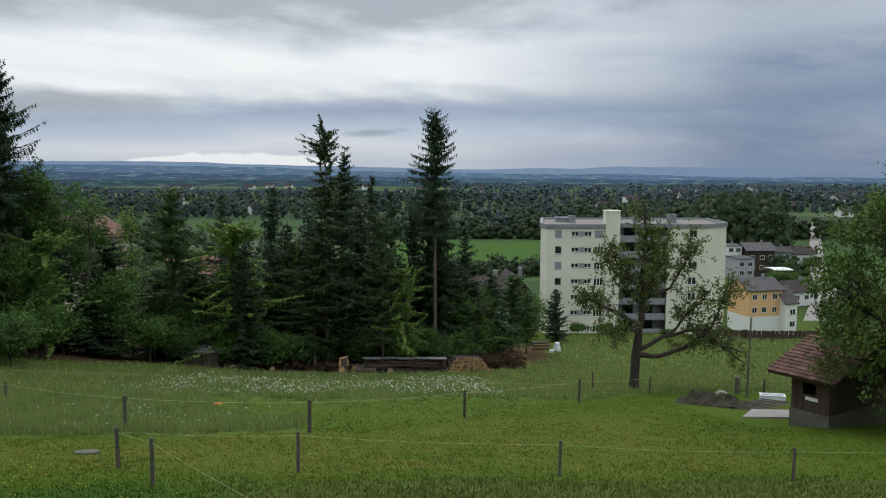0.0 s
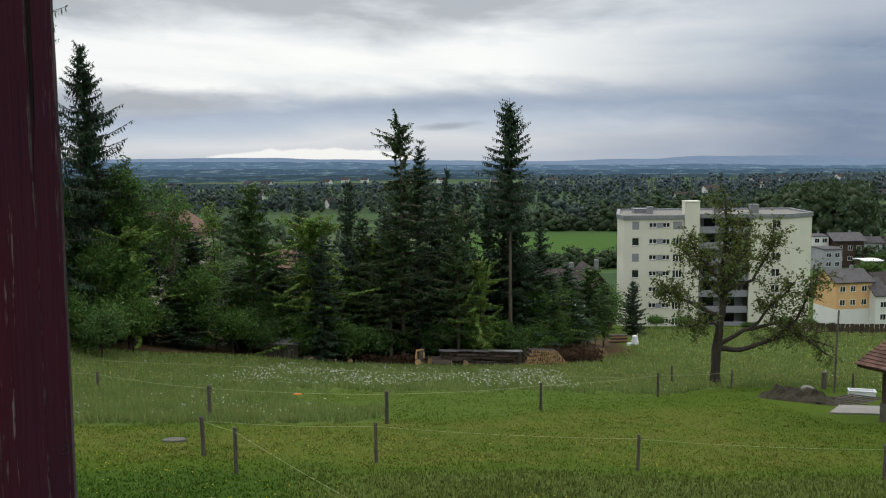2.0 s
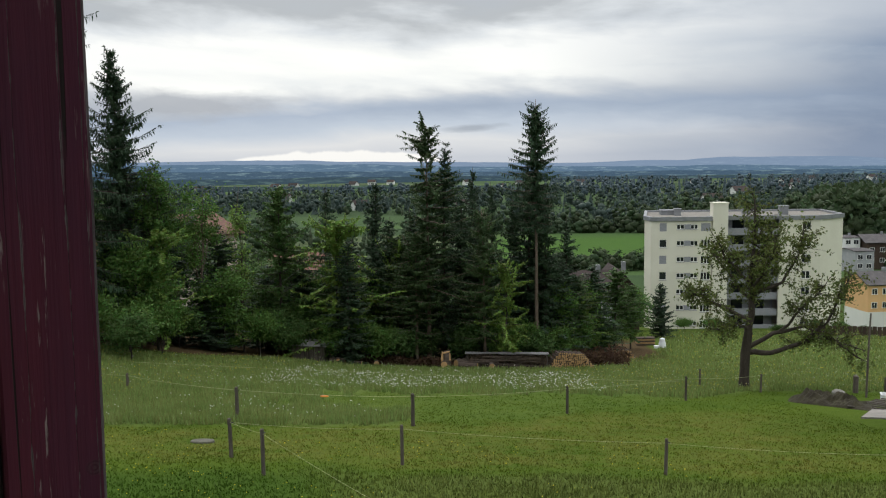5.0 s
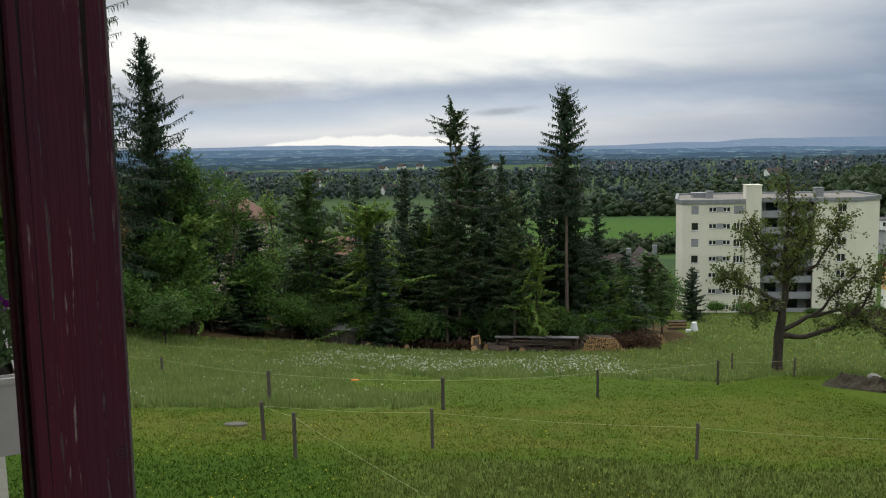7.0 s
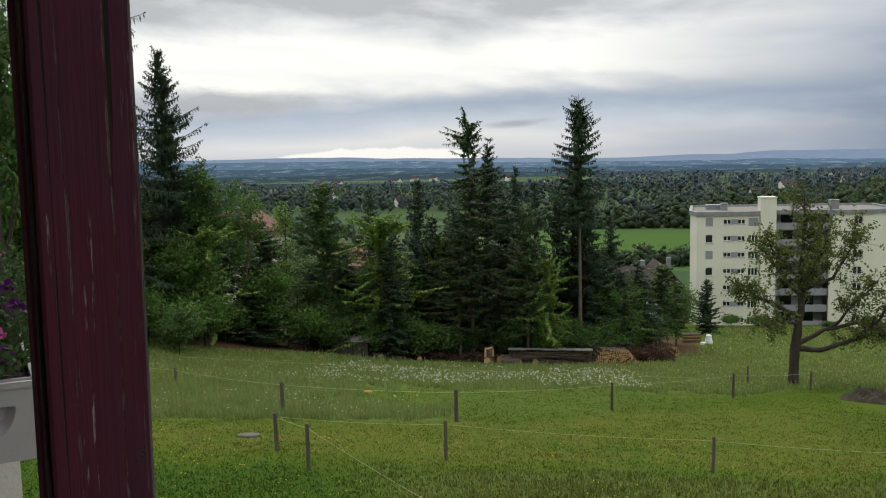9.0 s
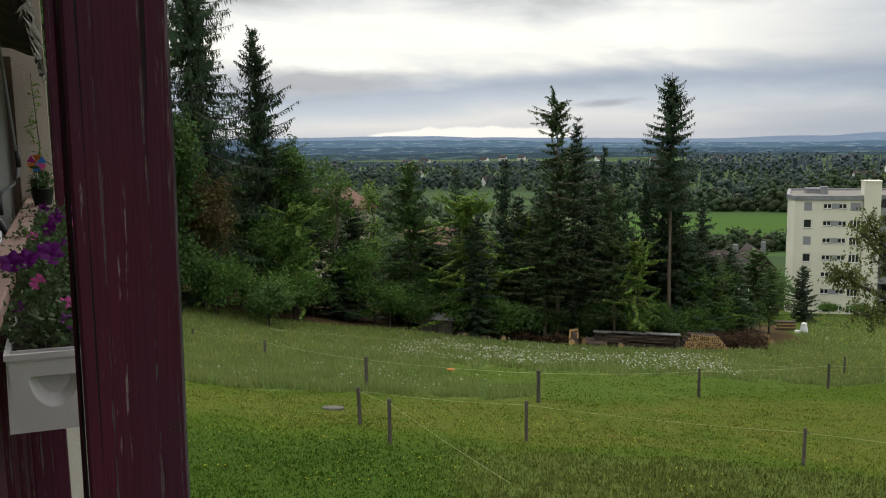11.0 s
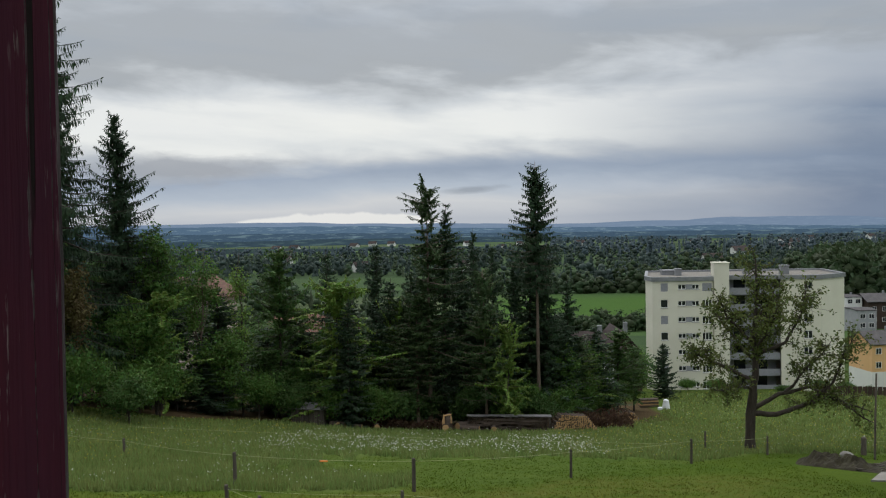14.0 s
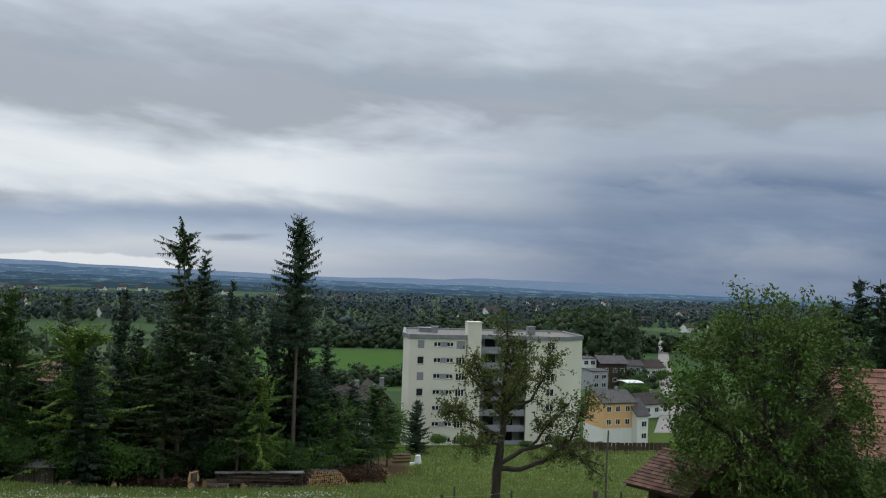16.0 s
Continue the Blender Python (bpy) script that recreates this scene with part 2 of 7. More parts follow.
M = {
    "spruce": leaf_mat("spruce_needles", (0.032, 0.059, 0.032), (0.070, 0.111, 0.052)),
    "pine": leaf_mat("pine_needles", (0.045, 0.079, 0.031), (0.091, 0.137, 0.048)),
    "leaf": leaf_mat("beech_leaves", (0.065, 0.133, 0.029), (0.138, 0.234, 0.046)),
    "leaf_bright": leaf_mat("fresh_leaves", (0.113, 0.189, 0.035), (0.225, 0.321, 0.065)),
    "leaf_dark": leaf_mat("dark_leaves", (0.051, 0.100, 0.027), (0.102, 0.170, 0.043)),
    "leaf_brown": leaf_mat("copper_leaves", (0.094, 0.073, 0.030), (0.138, 0.119, 0.044)),
    "leaf_pear": leaf_mat("pear_leaves", (0.080, 0.11, 0.026), (0.17, 0.19, 0.055)),
    "leaf_right": leaf_mat("walnut_leaves", (0.052, 0.098, 0.016), (0.115, 0.161, 0.030)),
    # far trees: haze put into the leaf colour, bluest on the farthest
    "far_wood": leaf_mat("hazed_conifer_woods", (0.033, 0.053, 0.046), (0.056, 0.085, 0.065), 0.3, 0.4),
    "far_grove": leaf_mat("hazed_groves", (0.051, 0.081, 0.045), (0.092, 0.129, 0.066), 0.3, 0.45),
    "far_forest": leaf_mat("hazed_forest", (0.054, 0.081, 0.094), (0.077, 0.115, 0.125), 0.3, 0.35),
    "field_leaf": leaf_mat("field_tree_leaves", (0.036, 0.060, 0.026), (0.062, 0.092, 0.036), 0.3, 0.4),
    "rust": leaf_mat("rusty_leaves", (0.16, 0.05, 0.02), (0.24, 0.09, 0.03)),
    "bark": stuff_mat("bark", (0.035, 0.028, 0.022), (0.085, 0.07, 0.055), 4, 0.95, 0.8, 20, (1, 1, 0.25)),
    "bark_pale": stuff_mat("pale_bark", (0.10, 0.075, 0.055), (0.20, 0.16, 0.125), 3, 0.95, 0.8, 18, (1, 1, 0.3), rand=0.3),
    "meadow_blade": leaf_mat("meadow_blades", (0.135, 0.190, 0.050), (0.26, 0.295, 0.10), 0.2, 0.5),
    "white_bloom": stuff_mat("white_bloom", (0.58, 0.58, 0.52), (0.70, 0.70, 0.64), 5, 0.8, 0),
    "yellow_bloom": stuff_mat("yellow_bloom", (0.55, 0.45, 0.03), (0.65, 0.55, 0.06), 5, 0.8, 0),
    "post_wood": stuff_mat("weathered_post_wood", (0.06, 0.05, 0.042), (0.15, 0.13, 0.11), 6, 0.9, 0.6, 30, (1, 1, 0.15), rand=0.5),
    "wire": stuff_mat("fence_tape", (0.30, 0.33, 0.16), (0.40, 0.42, 0.24), 5, 0.6, 0),
    "wall_white": stuff_mat("pale_render", (0.62, 0.61, 0.50), (0.72, 0.71, 0.60), 0.25, 0.9, 0.25, 8),
    "wall_side": stuff_mat("white_render", (0.66, 0.67, 0.64), (0.76, 0.76, 0.73), 0.4, 0.9, 0.2, 8),
    "wall_orange": stuff_mat("orange_render", (0.64, 0.40, 0.19), (0.72, 0.46, 0.24), 0.3, 0.9, 0.2, 8),
    "wall_grey": stuff_mat("grey_render", (0.30, 0.31, 0.32), (0.42, 0.43, 0.44), 0.3, 0.9, 0.2, 8),
    "wall_wood": stuff_mat("brown_boards", (0.045, 0.03, 0.022), (0.10, 0.07, 0.05), 1.2, 0.85, 0.5, 14, (1, 1, 0.15)),
    "frame": stuff_mat("white_window_frame", (0.72, 0.72, 0.70), (0.80, 0.80, 0.78), 5, 0.5, 0),
    "shutter": stuff_mat("grey_shutter", (0.22, 0.23, 0.25), (0.34, 0.35, 0.37), 1.5, 0.6, 0.2, 30, (1, 1, 8)),
    "flashing": stuff_mat("grey_flashing", (0.20, 0.21, 0.22), (0.33, 0.34, 0.35), 1.0, 0.5, 0.1, 12, metal=0.3),
    "gravel": stuff_mat("roof_gravel", (0.16, 0.15, 0.13), (0.30, 0.28, 0.25), 1.5, 0.95, 0.5, 25),
    "tile_dark": stuff_mat("dark_roof_tile", (0.055, 0.052, 0.052), (0.11, 0.10, 0.10), 0.8, 0.8, 0.5, 10, rand=0.4),
    "tile_brown": stuff_mat("brown_roof_tile", (0.032, 0.023, 0.021), (0.062, 0.046, 0.041), 0.9, 0.85, 0.5, 10, rand=0.5),
    "tile_red": stuff_mat("red_roof_tile", (0.19, 0.095, 0.065), (0.32, 0.18, 0.125), 0.9, 0.85, 0.5, 10, rand=0.6),
    "tile_mossy": stuff_mat("mossy_roof_tile", (0.10, 0.055, 0.04), (0.24, 0.13, 0.095), 2.0, 0.9, 0.6, 14, rand=0.9),
    "log_bark": stuff_mat("log_bark", (0.06, 0.045, 0.035), (0.14, 0.11, 0.085), 3, 0.95, 0.7, 18, rand=0.5),
    "log_old": stuff_mat("grey_cut_wood", (0.085, 0.060, 0.042), (0.17, 0.125, 0.085), 3, 0.9, 0.3, 20, rand=0.5),
    "log_end": stuff_mat("cut_wood", (0.36, 0.22, 0.10), (0.52, 0.35, 0.18), 3, 0.9, 0.3, 20, rand=0.5),
    "brush": stuff_mat("brown_litter", (0.055, 0.032, 0.02), (0.13, 0.075, 0.045), 2.5, 0.95, 0.8, 15, leafy=0.7),
    "tin": stuff_mat("weathered_sheet", (0.11, 0.108, 0.11), (0.24, 0.235, 0.23), 1.5, 0.6, 0.3, 14, rand=0.4),
    "soil": stuff_mat("compost", (0.024, 0.020, 0.012), (0.060, 0.056, 0.028), 3, 0.95, 0.9, 20),
    "concrete": stuff_mat("concrete", (0.20, 0.19, 0.17), (0.32, 0.30, 0.27), 1.5, 0.9, 0.4, 25),
    "asphalt": stuff_mat("asphalt", (0.05, 0.05, 0.052), (0.08, 0.08, 0.082), 0.5, 0.85, 0.2, 8),
    "white_plastic": stuff_mat("white_plastic", (0.66, 0.68, 0.70), (0.76, 0.77, 0.78), 3, 0.45, 0.05, 30),
    "dark_metal": stuff_mat("dark_metal", (0.02, 0.02, 0.02), (0.04, 0.04, 0.042), 6, 0.45, 0.05, 40, metal=0.4),
    "planter": stuff_mat("grey_planter_plastic", (0.47, 0.45, 0.45), (0.56, 0.54, 0.53), 8, 0.6, 0.12, 220),
    "potting": stuff_mat("potting_soil", (0.018, 0.013, 0.010), (0.05, 0.036, 0.028), 40, 0.95, 0.9, 160),
    "purple": leaf_mat("purple_petals", (0.075, 0.006, 0.10), (0.15, 0.010, 0.16), 0.3, 0.5),
    "pink": leaf_mat("pink_petals", (0.42, 0.06, 0.24), (0.55, 0.16, 0.36), 0.3, 0.4),
    "petunia_leaf": leaf_mat("petunia_leaves", (0.05, 0.085, 0.03), (0.10, 0.15, 0.06), 0.3, 0.6),
    "cream": stuff_mat("cream_render", (0.80, 0.75, 0.66), (0.88, 0.84, 0.76), 2, 0.9, 0.25, 60),
    "house_wall": stuff_mat("pinkish_render", (0.42, 0.35, 0.30), (0.52, 0.44, 0.38), 2, 0.9, 0.3, 60),
    "panel": stuff_mat("pale_panel", (0.46, 0.47, 0.44), (0.55, 0.56, 0.53), 2, 0.5, 0.05, 40),
    "rail": stuff_mat("brown_pink_rail", (0.20, 0.125, 0.10), (0.30, 0.20, 0.17), 6, 0.6, 0.2, 60),
    "awning": stuff_mat("patterned_awning", (0.03, 0.026, 0.018), (0.13, 0.115, 0.085), 9, 0.9, 0.3, 40),
    "fringe": stuff_mat("awning_fringe", (0.22, 0.21, 0.18), (0.36, 0.34, 0.30), 20, 0.9, 0),
    "paving": stuff_mat("paving_stone", (0.15, 0.15, 0.16), (0.25, 0.25, 0.26), 3, 0.9, 0.4, 40, rand=0.3),
    "cover": stuff_mat("concrete_cover", (0.085, 0.082, 0.065), (0.15, 0.145, 0.115), 4, 0.9, 0.4, 30),
    "blue_foil": stuff_mat("blue_foil", (0.03, 0.15, 0.55), (0.06, 0.25, 0.65), 9, 0.4, 0),
    "orange_foil": stuff_mat("orange_foil", (0.70, 0.20, 0.03), (0.80, 0.32, 0.05), 9, 0.4, 0),
    "magenta_foil": stuff_mat("magenta_foil", (0.55, 0.04, 0.25), (0.65, 0.08, 0.35), 9, 0.4, 0),
}


def red_paint(name):
    """Old dark red paint on wood: worn through along the grain to grey timber, with knots."""
    m = bpy.data.materials.new(name)
    m.use_nodes = True
    t = m.node_tree
    p = t.nodes["Principled BSDF"]
    tc = t.nodes.new("ShaderNodeTexCoord")

    def layer(scale, stretch, detail=5.0, dist=0.0):
        mp = t.nodes.new("ShaderNodeMapping")
        mp.inputs["Scale"].default_value = stretch
        t.links.new(tc.outputs["Object"], mp.inputs[0])
        n = node(t, "ShaderNodeTexNoise", Scale=scale, Detail=detail, Roughness=0.6, Distortion=dist)
        t.links.new(mp.outputs[0], n.inputs["Vector"])
        return n.outputs["Fac"]
    grain = layer(120, (1, 1, 0.035), 6, 0.3)
    broad = layer(9, (1, 1, 0.25))
    chips = layer(170, (1, 1, 0.07), 4, 0.3)
    where = layer(26, (1, 1, 0.10), 3)
    paint = blend(t, calc(t, "MULTIPLY_ADD", broad, 2.2, -0.6, clamp=True), (0.066, 0.022, 0.044), (0.100, 0.020, 0.034))
    paint = blend(t, calc(t, "MULTIPLY_ADD", grain, 1.1, -0.45, clamp=True), paint, (0.040, 0.014, 0.026))
    worn = calc(t, "MULTIPLY", calc(t, "MULTIPLY_ADD", chips, 18.0, -10.9, clamp=True), calc(t, "MULTIPLY_ADD", where, 9.0, -4.75, clamp=True))
    col = blend(t, worn, paint, (0.30, 0.25, 0.245))
    crack = calc(t, "MULTIPLY_ADD", layer(60, (1, 1, 0.012), 2, 0.2), 34.0, -21.6, clamp=True)
    sx = t.nodes.new("ShaderNodeSeparateXYZ")
    t.links.new(tc.outputs["Object"], sx.inputs[0])
    wander = calc(t, "MULTIPLY_ADD", layer(2.2, (0, 0, 1), 4), 0.016, -0.008)
    gaps = layer(14, (0.6, 0, 1), 4, 0.2)
    for x_, wide_ in ((-0.026, 0.0016), (0.023, 0.0026), (0.046, 0.0012)):
        d = calc(t, "ABSOLUTE", calc(t, "SUBTRACT", calc(t, "SUBTRACT", sx.outputs[0], x_), wander))
        wd = calc(t, "MULTIPLY", calc(t, "MULTIPLY_ADD", gaps, 5.0, -2.2, clamp=True), wide_)
        bare = calc(t, "MULTIPLY_ADD", calc(t, "DIVIDE", d, calc(t, "ADD", wd, 0.00005)), -1.6, 1.8, clamp=True)
        col = blend(t, bare, col, blend(t, grain, (0.035, 0.028, 0.030), (0.22, 0.19, 0.19)))
        crack = calc(t, "MAXIMUM", crack, calc(t, "MULTIPLY_ADD", d, -2200.0, 0.9, clamp=True))
    kx, kz = calc(t, "DIVIDE", calc(t, "SUBTRACT", sx.outputs[0], 0.041), 0.011), calc(t, "DIVIDE", calc(t, "ADD", sx.outputs[2], 0.318), 0.010)
    kd = calc(t, "SQRT", calc(t, "ADD", calc(t, "MULTIPLY", kx, kx), calc(t, "MULTIPLY", kz, kz)))
    knot = calc(t, "MULTIPLY_ADD", kd, -5.0, 5.0, clamp=True)
    rings = calc(t, "MULTIPLY_ADD", calc(t, "SINE", calc(t, "MULTIPLY", kd, 14.0)), 0.5, 0.5)
    col = blend(t, calc(t, "MULTIPLY", knot, calc(t, "MULTIPLY_ADD", chips, 2.0, -0.55, clamp=True)), col, blend(t, calc(t, "MULTIPLY", rings, grain), (0.024, 0.014, 0.017), (0.10, 0.082, 0.085)))
    col = blend(t, crack, col, (0.022, 0.016, 0.016))
    t.links.new(col, p.inputs["Base Color"])
    p.inputs["Roughness"].default_value = 0.75
    p.inputs["Specular IOR Level"].default_value = 0.15
    b_ = node(t, "ShaderNodeBump", Strength=0.5, Distance=0.004)
    t.links.new(calc(t, "SUBTRACT", grain, calc(t, "ADD", calc(t, "MULTIPLY", worn, 0.8), calc(t, "MULTIPLY", crack, 1.2))), b_.inputs["Height"])
    t.links.new(b_.outputs[0], p.inputs["Normal"])
    return m


M["red_paint"] = red_paint("worn_dark_red_paint")
M["bare_edge"] = stuff_mat("weathered_bare_wood", (0.022, 0.015, 0.017), (0.15, 0.125, 0.125), 60, 0.9, 0.6, 130, (1, 1, 0.06))


def glass_mat():
    m = bpy.data.materials.new("dark_window_glass")
    m.use_nodes = True
    p = m.node_tree.nodes["Principled BSDF"]
    p.inputs["Base Color"].default_value = (0.02, 0.024, 0.028, 1)
    p.inputs["Roughness"].default_value = 0.06
    return m


M["glass"] = glass_mat()


def lawn_colour(t, geo):
    """Short grass: lush and dark near the house, dry and yellowish along the fence, rough in front, fresh beyond."""
    def noise_of(scale, detail=4.0):
        n = node(t, "ShaderNodeTexNoise", Scale=scale, Detail=detail, Roughness=0.6)
        t.links.new(geo.outputs["Position"], n.inputs["Vector"])
        return n.outputs["Fac"]

    def zone(name):
        a = t.nodes.new("ShaderNodeAttribute")
        a.attribute_name = name
        return a.outputs["Fac"]
    big_, mid_, small_ = noise_of(0.25), noise_of(0.9), noise_of(3.5)
    col = blend(t, calc(t, "MULTIPLY_ADD", big_, 3.0, -1.0, clamp=True), (0.058, 0.098, 0.008), (0.092, 0.128, 0.014))
    patchy_ = calc(t, "ADD", calc(t, "MULTIPLY_ADD", mid_, 2.0, -0.6), calc(t, "MULTIPLY_ADD", small_, 1.6, -0.8), clamp=True)
    col = blend(t, calc(t, "MULTIPLY", zone("dry"), patchy_), col, (0.160, 0.142, 0.034))
    col = blend(t, calc(t, "MULTIPLY", zone("rough"), calc(t, "MULTIPLY_ADD", small_, 1.5, 0.0, clamp=True)), col, (0.105, 0.122, 0.036))
    col = blend(t, calc(t, "MULTIPLY", zone("lush"), 0.9), col, (0.031, 0.067, 0.007))
    return blend(t, calc(t, "MULTIPLY_ADD", small_, 3.0, -1.5, clamp=True), col, (0.050, 0.080, 0.012))


def blade_mat():
    m = bpy.data.materials.new("grass_blades")
    m.use_nodes = True
    t = m.node_tree
    geo = t.nodes.new("ShaderNodeNewGeometry")
    hv = t.nodes.new("ShaderNodeHueSaturation")
    t.links.new(calc(t, "MULTIPLY_ADD", geo.outputs["Random Per Island"], 0.55, 0.90), hv.inputs["Value"])
    t.links.new(lawn_colour(t, geo), hv.inputs["Color"])
    p = t.nodes["Principled BSDF"]
    t.links.new(hv.outputs[0], p.inputs["Base Color"])
    p.inputs["Roughness"].default_value, p.inputs["Specular IOR Level"].default_value = 0.8, 0.05
    return m


M["grass_blade"] = blade_mat()


def ground_mat():
    """Lawn, long meadow, litter under the trees and the fields of the plain, by the sheet's own zones."""
    m = bpy.data.materials.new("grassland")
    m.use_nodes = True
    t = m.node_tree
    p = t.nodes["Principled BSDF"]
    geo = t.nodes.new("ShaderNodeNewGeometry")

    def noise_of(scale, detail=5.0, dist=0.0):
        n = node(t, "ShaderNodeTexNoise", Scale=scale, Detail=detail, Roughness=0.6, Distortion=dist)
        t.links.new(geo.outputs["Position"], n.inputs["Vector"])
        return n.outputs["Fac"]

    def zone(name):
        a = t.nodes.new("ShaderNodeAttribute")
        a.attribute_name = name
        return a.outputs["Fac"]
    a, b, c = noise_of(0.22), noise_of(2.2), noise_of(14)
    lawn = lawn_colour(t, geo)
    mead = blend(t, calc(t, "MULTIPLY_ADD", a, 3.0, -1.0, clamp=True), (0.095, 0.145, 0.032), (0.155, 0.188, 0.056))
    mead = blend(t, calc(t, "MULTIPLY_ADD", b, 4.0, -2.0, clamp=True), mead, (0.055, 0.10, 0.02))
    col = blend(t, zone("meadow"), lawn, mead)
    col = blend(t, calc(t, "MULTIPLY_ADD", c, 1.8, -0.3, clamp=True), (0.044, 0.080, 0.012), col)
    col = blend(t, zone("litter"), col, blend(t, b, (0.05, 0.032, 0.02), (0.10, 0.06, 0.035)))
    vor = node(t, "ShaderNodeTexVoronoi", Scale=0.0065)
    mp = t.nodes.new("ShaderNodeMapping")
    mp.inputs["Scale"].default_value = (0.7, 1.6, 1)
    t.links.new(geo.outputs["Position"], mp.inputs[0])
    t.links.new(mp.outputs[0], vor.inputs["Vector"])
    sp = t.nodes.new("ShaderNodeSeparateXYZ")
    t.links.new(vor.outputs["Color"], sp.inputs[0])
    field = ramp(t, sp.outputs[0], [(0.0, (0.030, 0.048, 0.028)), (0.45, (0.036, 0.060, 0.032)), (0.62, (0.044, 0.074, 0.034)), (0.78, (0.060, 0.105, 0.036)), (0.88, (0.09, 0.10, 0.065)), (1.0, (0.034, 0.056, 0.034))])
    field = blend(t, calc(t, "MULTIPLY", noise_of(0.05, 4), 0.5), field, (0.06, 0.11, 0.025))
    col = blend(t, zone("plain"), col, field)
    col = blend(t, zone("crop"), col, blend(t, noise_of(0.12, 4), (0.042, 0.092, 0.017), (0.058, 0.115, 0.024)))
    t.links.new(col, p.inputs["Base Color"])
    p.inputs["Roughness"].default_value = 0.9
    p.inputs["Specular IOR Level"].default_value = 0.03
    bp = node(t, "ShaderNodeBump", Strength=0.7, Distance=0.08)
    t.links.new(calc(t, "ADD", b, c), bp.inputs["Height"])
    t.links.new(bp.outputs[0], p.inputs["Normal"])
    return m


def haze_glow_mat(name, a, b, glow):
    """One soft backdrop of far hills: woods and fields, haze painted into their glow."""
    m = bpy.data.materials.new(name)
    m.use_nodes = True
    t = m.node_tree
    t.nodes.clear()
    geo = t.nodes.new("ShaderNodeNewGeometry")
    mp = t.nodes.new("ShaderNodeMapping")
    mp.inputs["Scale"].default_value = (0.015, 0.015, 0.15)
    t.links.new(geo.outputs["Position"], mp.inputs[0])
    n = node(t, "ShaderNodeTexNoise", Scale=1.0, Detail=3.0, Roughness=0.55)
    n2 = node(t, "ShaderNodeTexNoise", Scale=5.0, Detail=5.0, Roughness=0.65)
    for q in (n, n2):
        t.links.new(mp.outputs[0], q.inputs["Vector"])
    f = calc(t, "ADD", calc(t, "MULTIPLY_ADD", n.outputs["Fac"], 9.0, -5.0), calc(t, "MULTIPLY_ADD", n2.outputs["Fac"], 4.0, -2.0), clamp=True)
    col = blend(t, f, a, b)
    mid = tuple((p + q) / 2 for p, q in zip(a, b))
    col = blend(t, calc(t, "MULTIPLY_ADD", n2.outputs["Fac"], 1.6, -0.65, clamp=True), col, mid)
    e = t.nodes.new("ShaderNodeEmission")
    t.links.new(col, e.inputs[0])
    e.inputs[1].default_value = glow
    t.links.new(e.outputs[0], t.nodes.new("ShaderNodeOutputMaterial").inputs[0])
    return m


# ---- building blocks ----
def mesh_of(name, verts, faces, mats, index=None, smooth=False):
    me = bpy.data.meshes.new(name)
    me.from_pydata([tuple(v) for v in verts], [], [tuple(f) for f in faces])
    for mm in (mats if isinstance(mats, (list, tuple)) else [mats]):
        me.materials.append(mm)
    if index is not None:
        me.polygons.foreach_set("material_index", np.asarray(index, dtype=np.int32))
    if smooth:
        me.polygons.foreach_set("use_smooth", np.ones(len(me.polygons), dtype=bool))
    me.update()
    return me


class Build:
    """Collects boxes, tubes and quads into one mesh."""

    def __init__(self):
        self.v, self.f, self.i = [], [], []

    def add(self, verts, faces, mat=0):
        n = len(self.v)
        self.v += [tuple(p) for p in verts]
        self.f += [tuple(n + k for k in f) for f in faces]
        self.i += [mat] * len(faces)
        return self

    def box(self, x0, x1, y0, y1, z0, z1, mat=0, m=None):
        vs = [Vector((x, y, z)) for z in (z0, z1) for y in (y0, y1) for x in (x0, x1)]
        if m is not None:
            vs = [m @ v for v in vs]
        return self.add(vs, [(0, 2, 3, 1), (4, 5, 7, 6), (0, 1, 5, 4), (2, 6, 7, 3), (0, 4, 6, 2), (1, 3, 7, 5)], mat)

    def slab(self, quad, thick, mat=0):
        q = [Vector(p) for p in quad]
        nrm = (q[1] - q[0]).cross(q[3] - q[0]).normalized() * thick
        return self.add(q + [p - nrm for p in q], [(0, 1, 2, 3), (7, 6, 5, 4), (0, 4, 5, 1), (1, 5, 6, 2), (2, 6, 7, 3), (3, 7, 4, 0)], mat)

    def tube(self, pts, radii, sides=7, mat=0, cap=True):
        pts = [Vector(p) for p in pts]
        rings = []
        for k, p in enumerate(pts):
            d = (pts[min(k + 1, len(pts) - 1)] - pts[max(k - 1, 0)]).normalized()
            a = d.cross(Vector((0.3, 0.9, 0.1)) if abs(d.z) > 0.9 else Vector((0, 0, 1))).normalized()
            b = d.cross(a)
            rings.append([p + (a * math.cos(2 * math.pi * j / sides) + b * math.sin(2 * math.pi * j / sides)) * radii[k] for j in range(sides)])
        fs = [(r * sides + j, r * sides + (j + 1) % sides, (r + 1) * sides + (j + 1) % sides, (r + 1) * sides + j) for r in range(len(pts) - 1) for j in range(sides)]
        if cap:
            fs += [tuple(range(sides - 1, -1, -1)), tuple(range((len(pts) - 1) * sides, len(pts) * sides))]
        return self.add([v for r in rings for v in r], fs, mat)

    def mesh(self, name, mats, smooth=False, bevel=0.0):
        me = mesh_of(name, self.v, self.f, mats, self.i, smooth)
        bm = bmesh.new()
        bm.from_mesh(me)
        bmesh.ops.recalc_face_normals(bm, faces=bm.faces)
        if bevel:
            bmesh.ops.bevel(bm, geom=bm.edges[:], offset=bevel, segments=2, affect="EDGES", profile=0.6)
        bm.to_mesh(me)
        bm.free()
        return me


def part(name, me, parent, label="", m=None):
    """One mesh object under a thing or a part."""
    ob = new(name, me)
    ob.parent = parent
    if m is not None:
        ob.matrix_basis = m
    return tagged(ob, label)


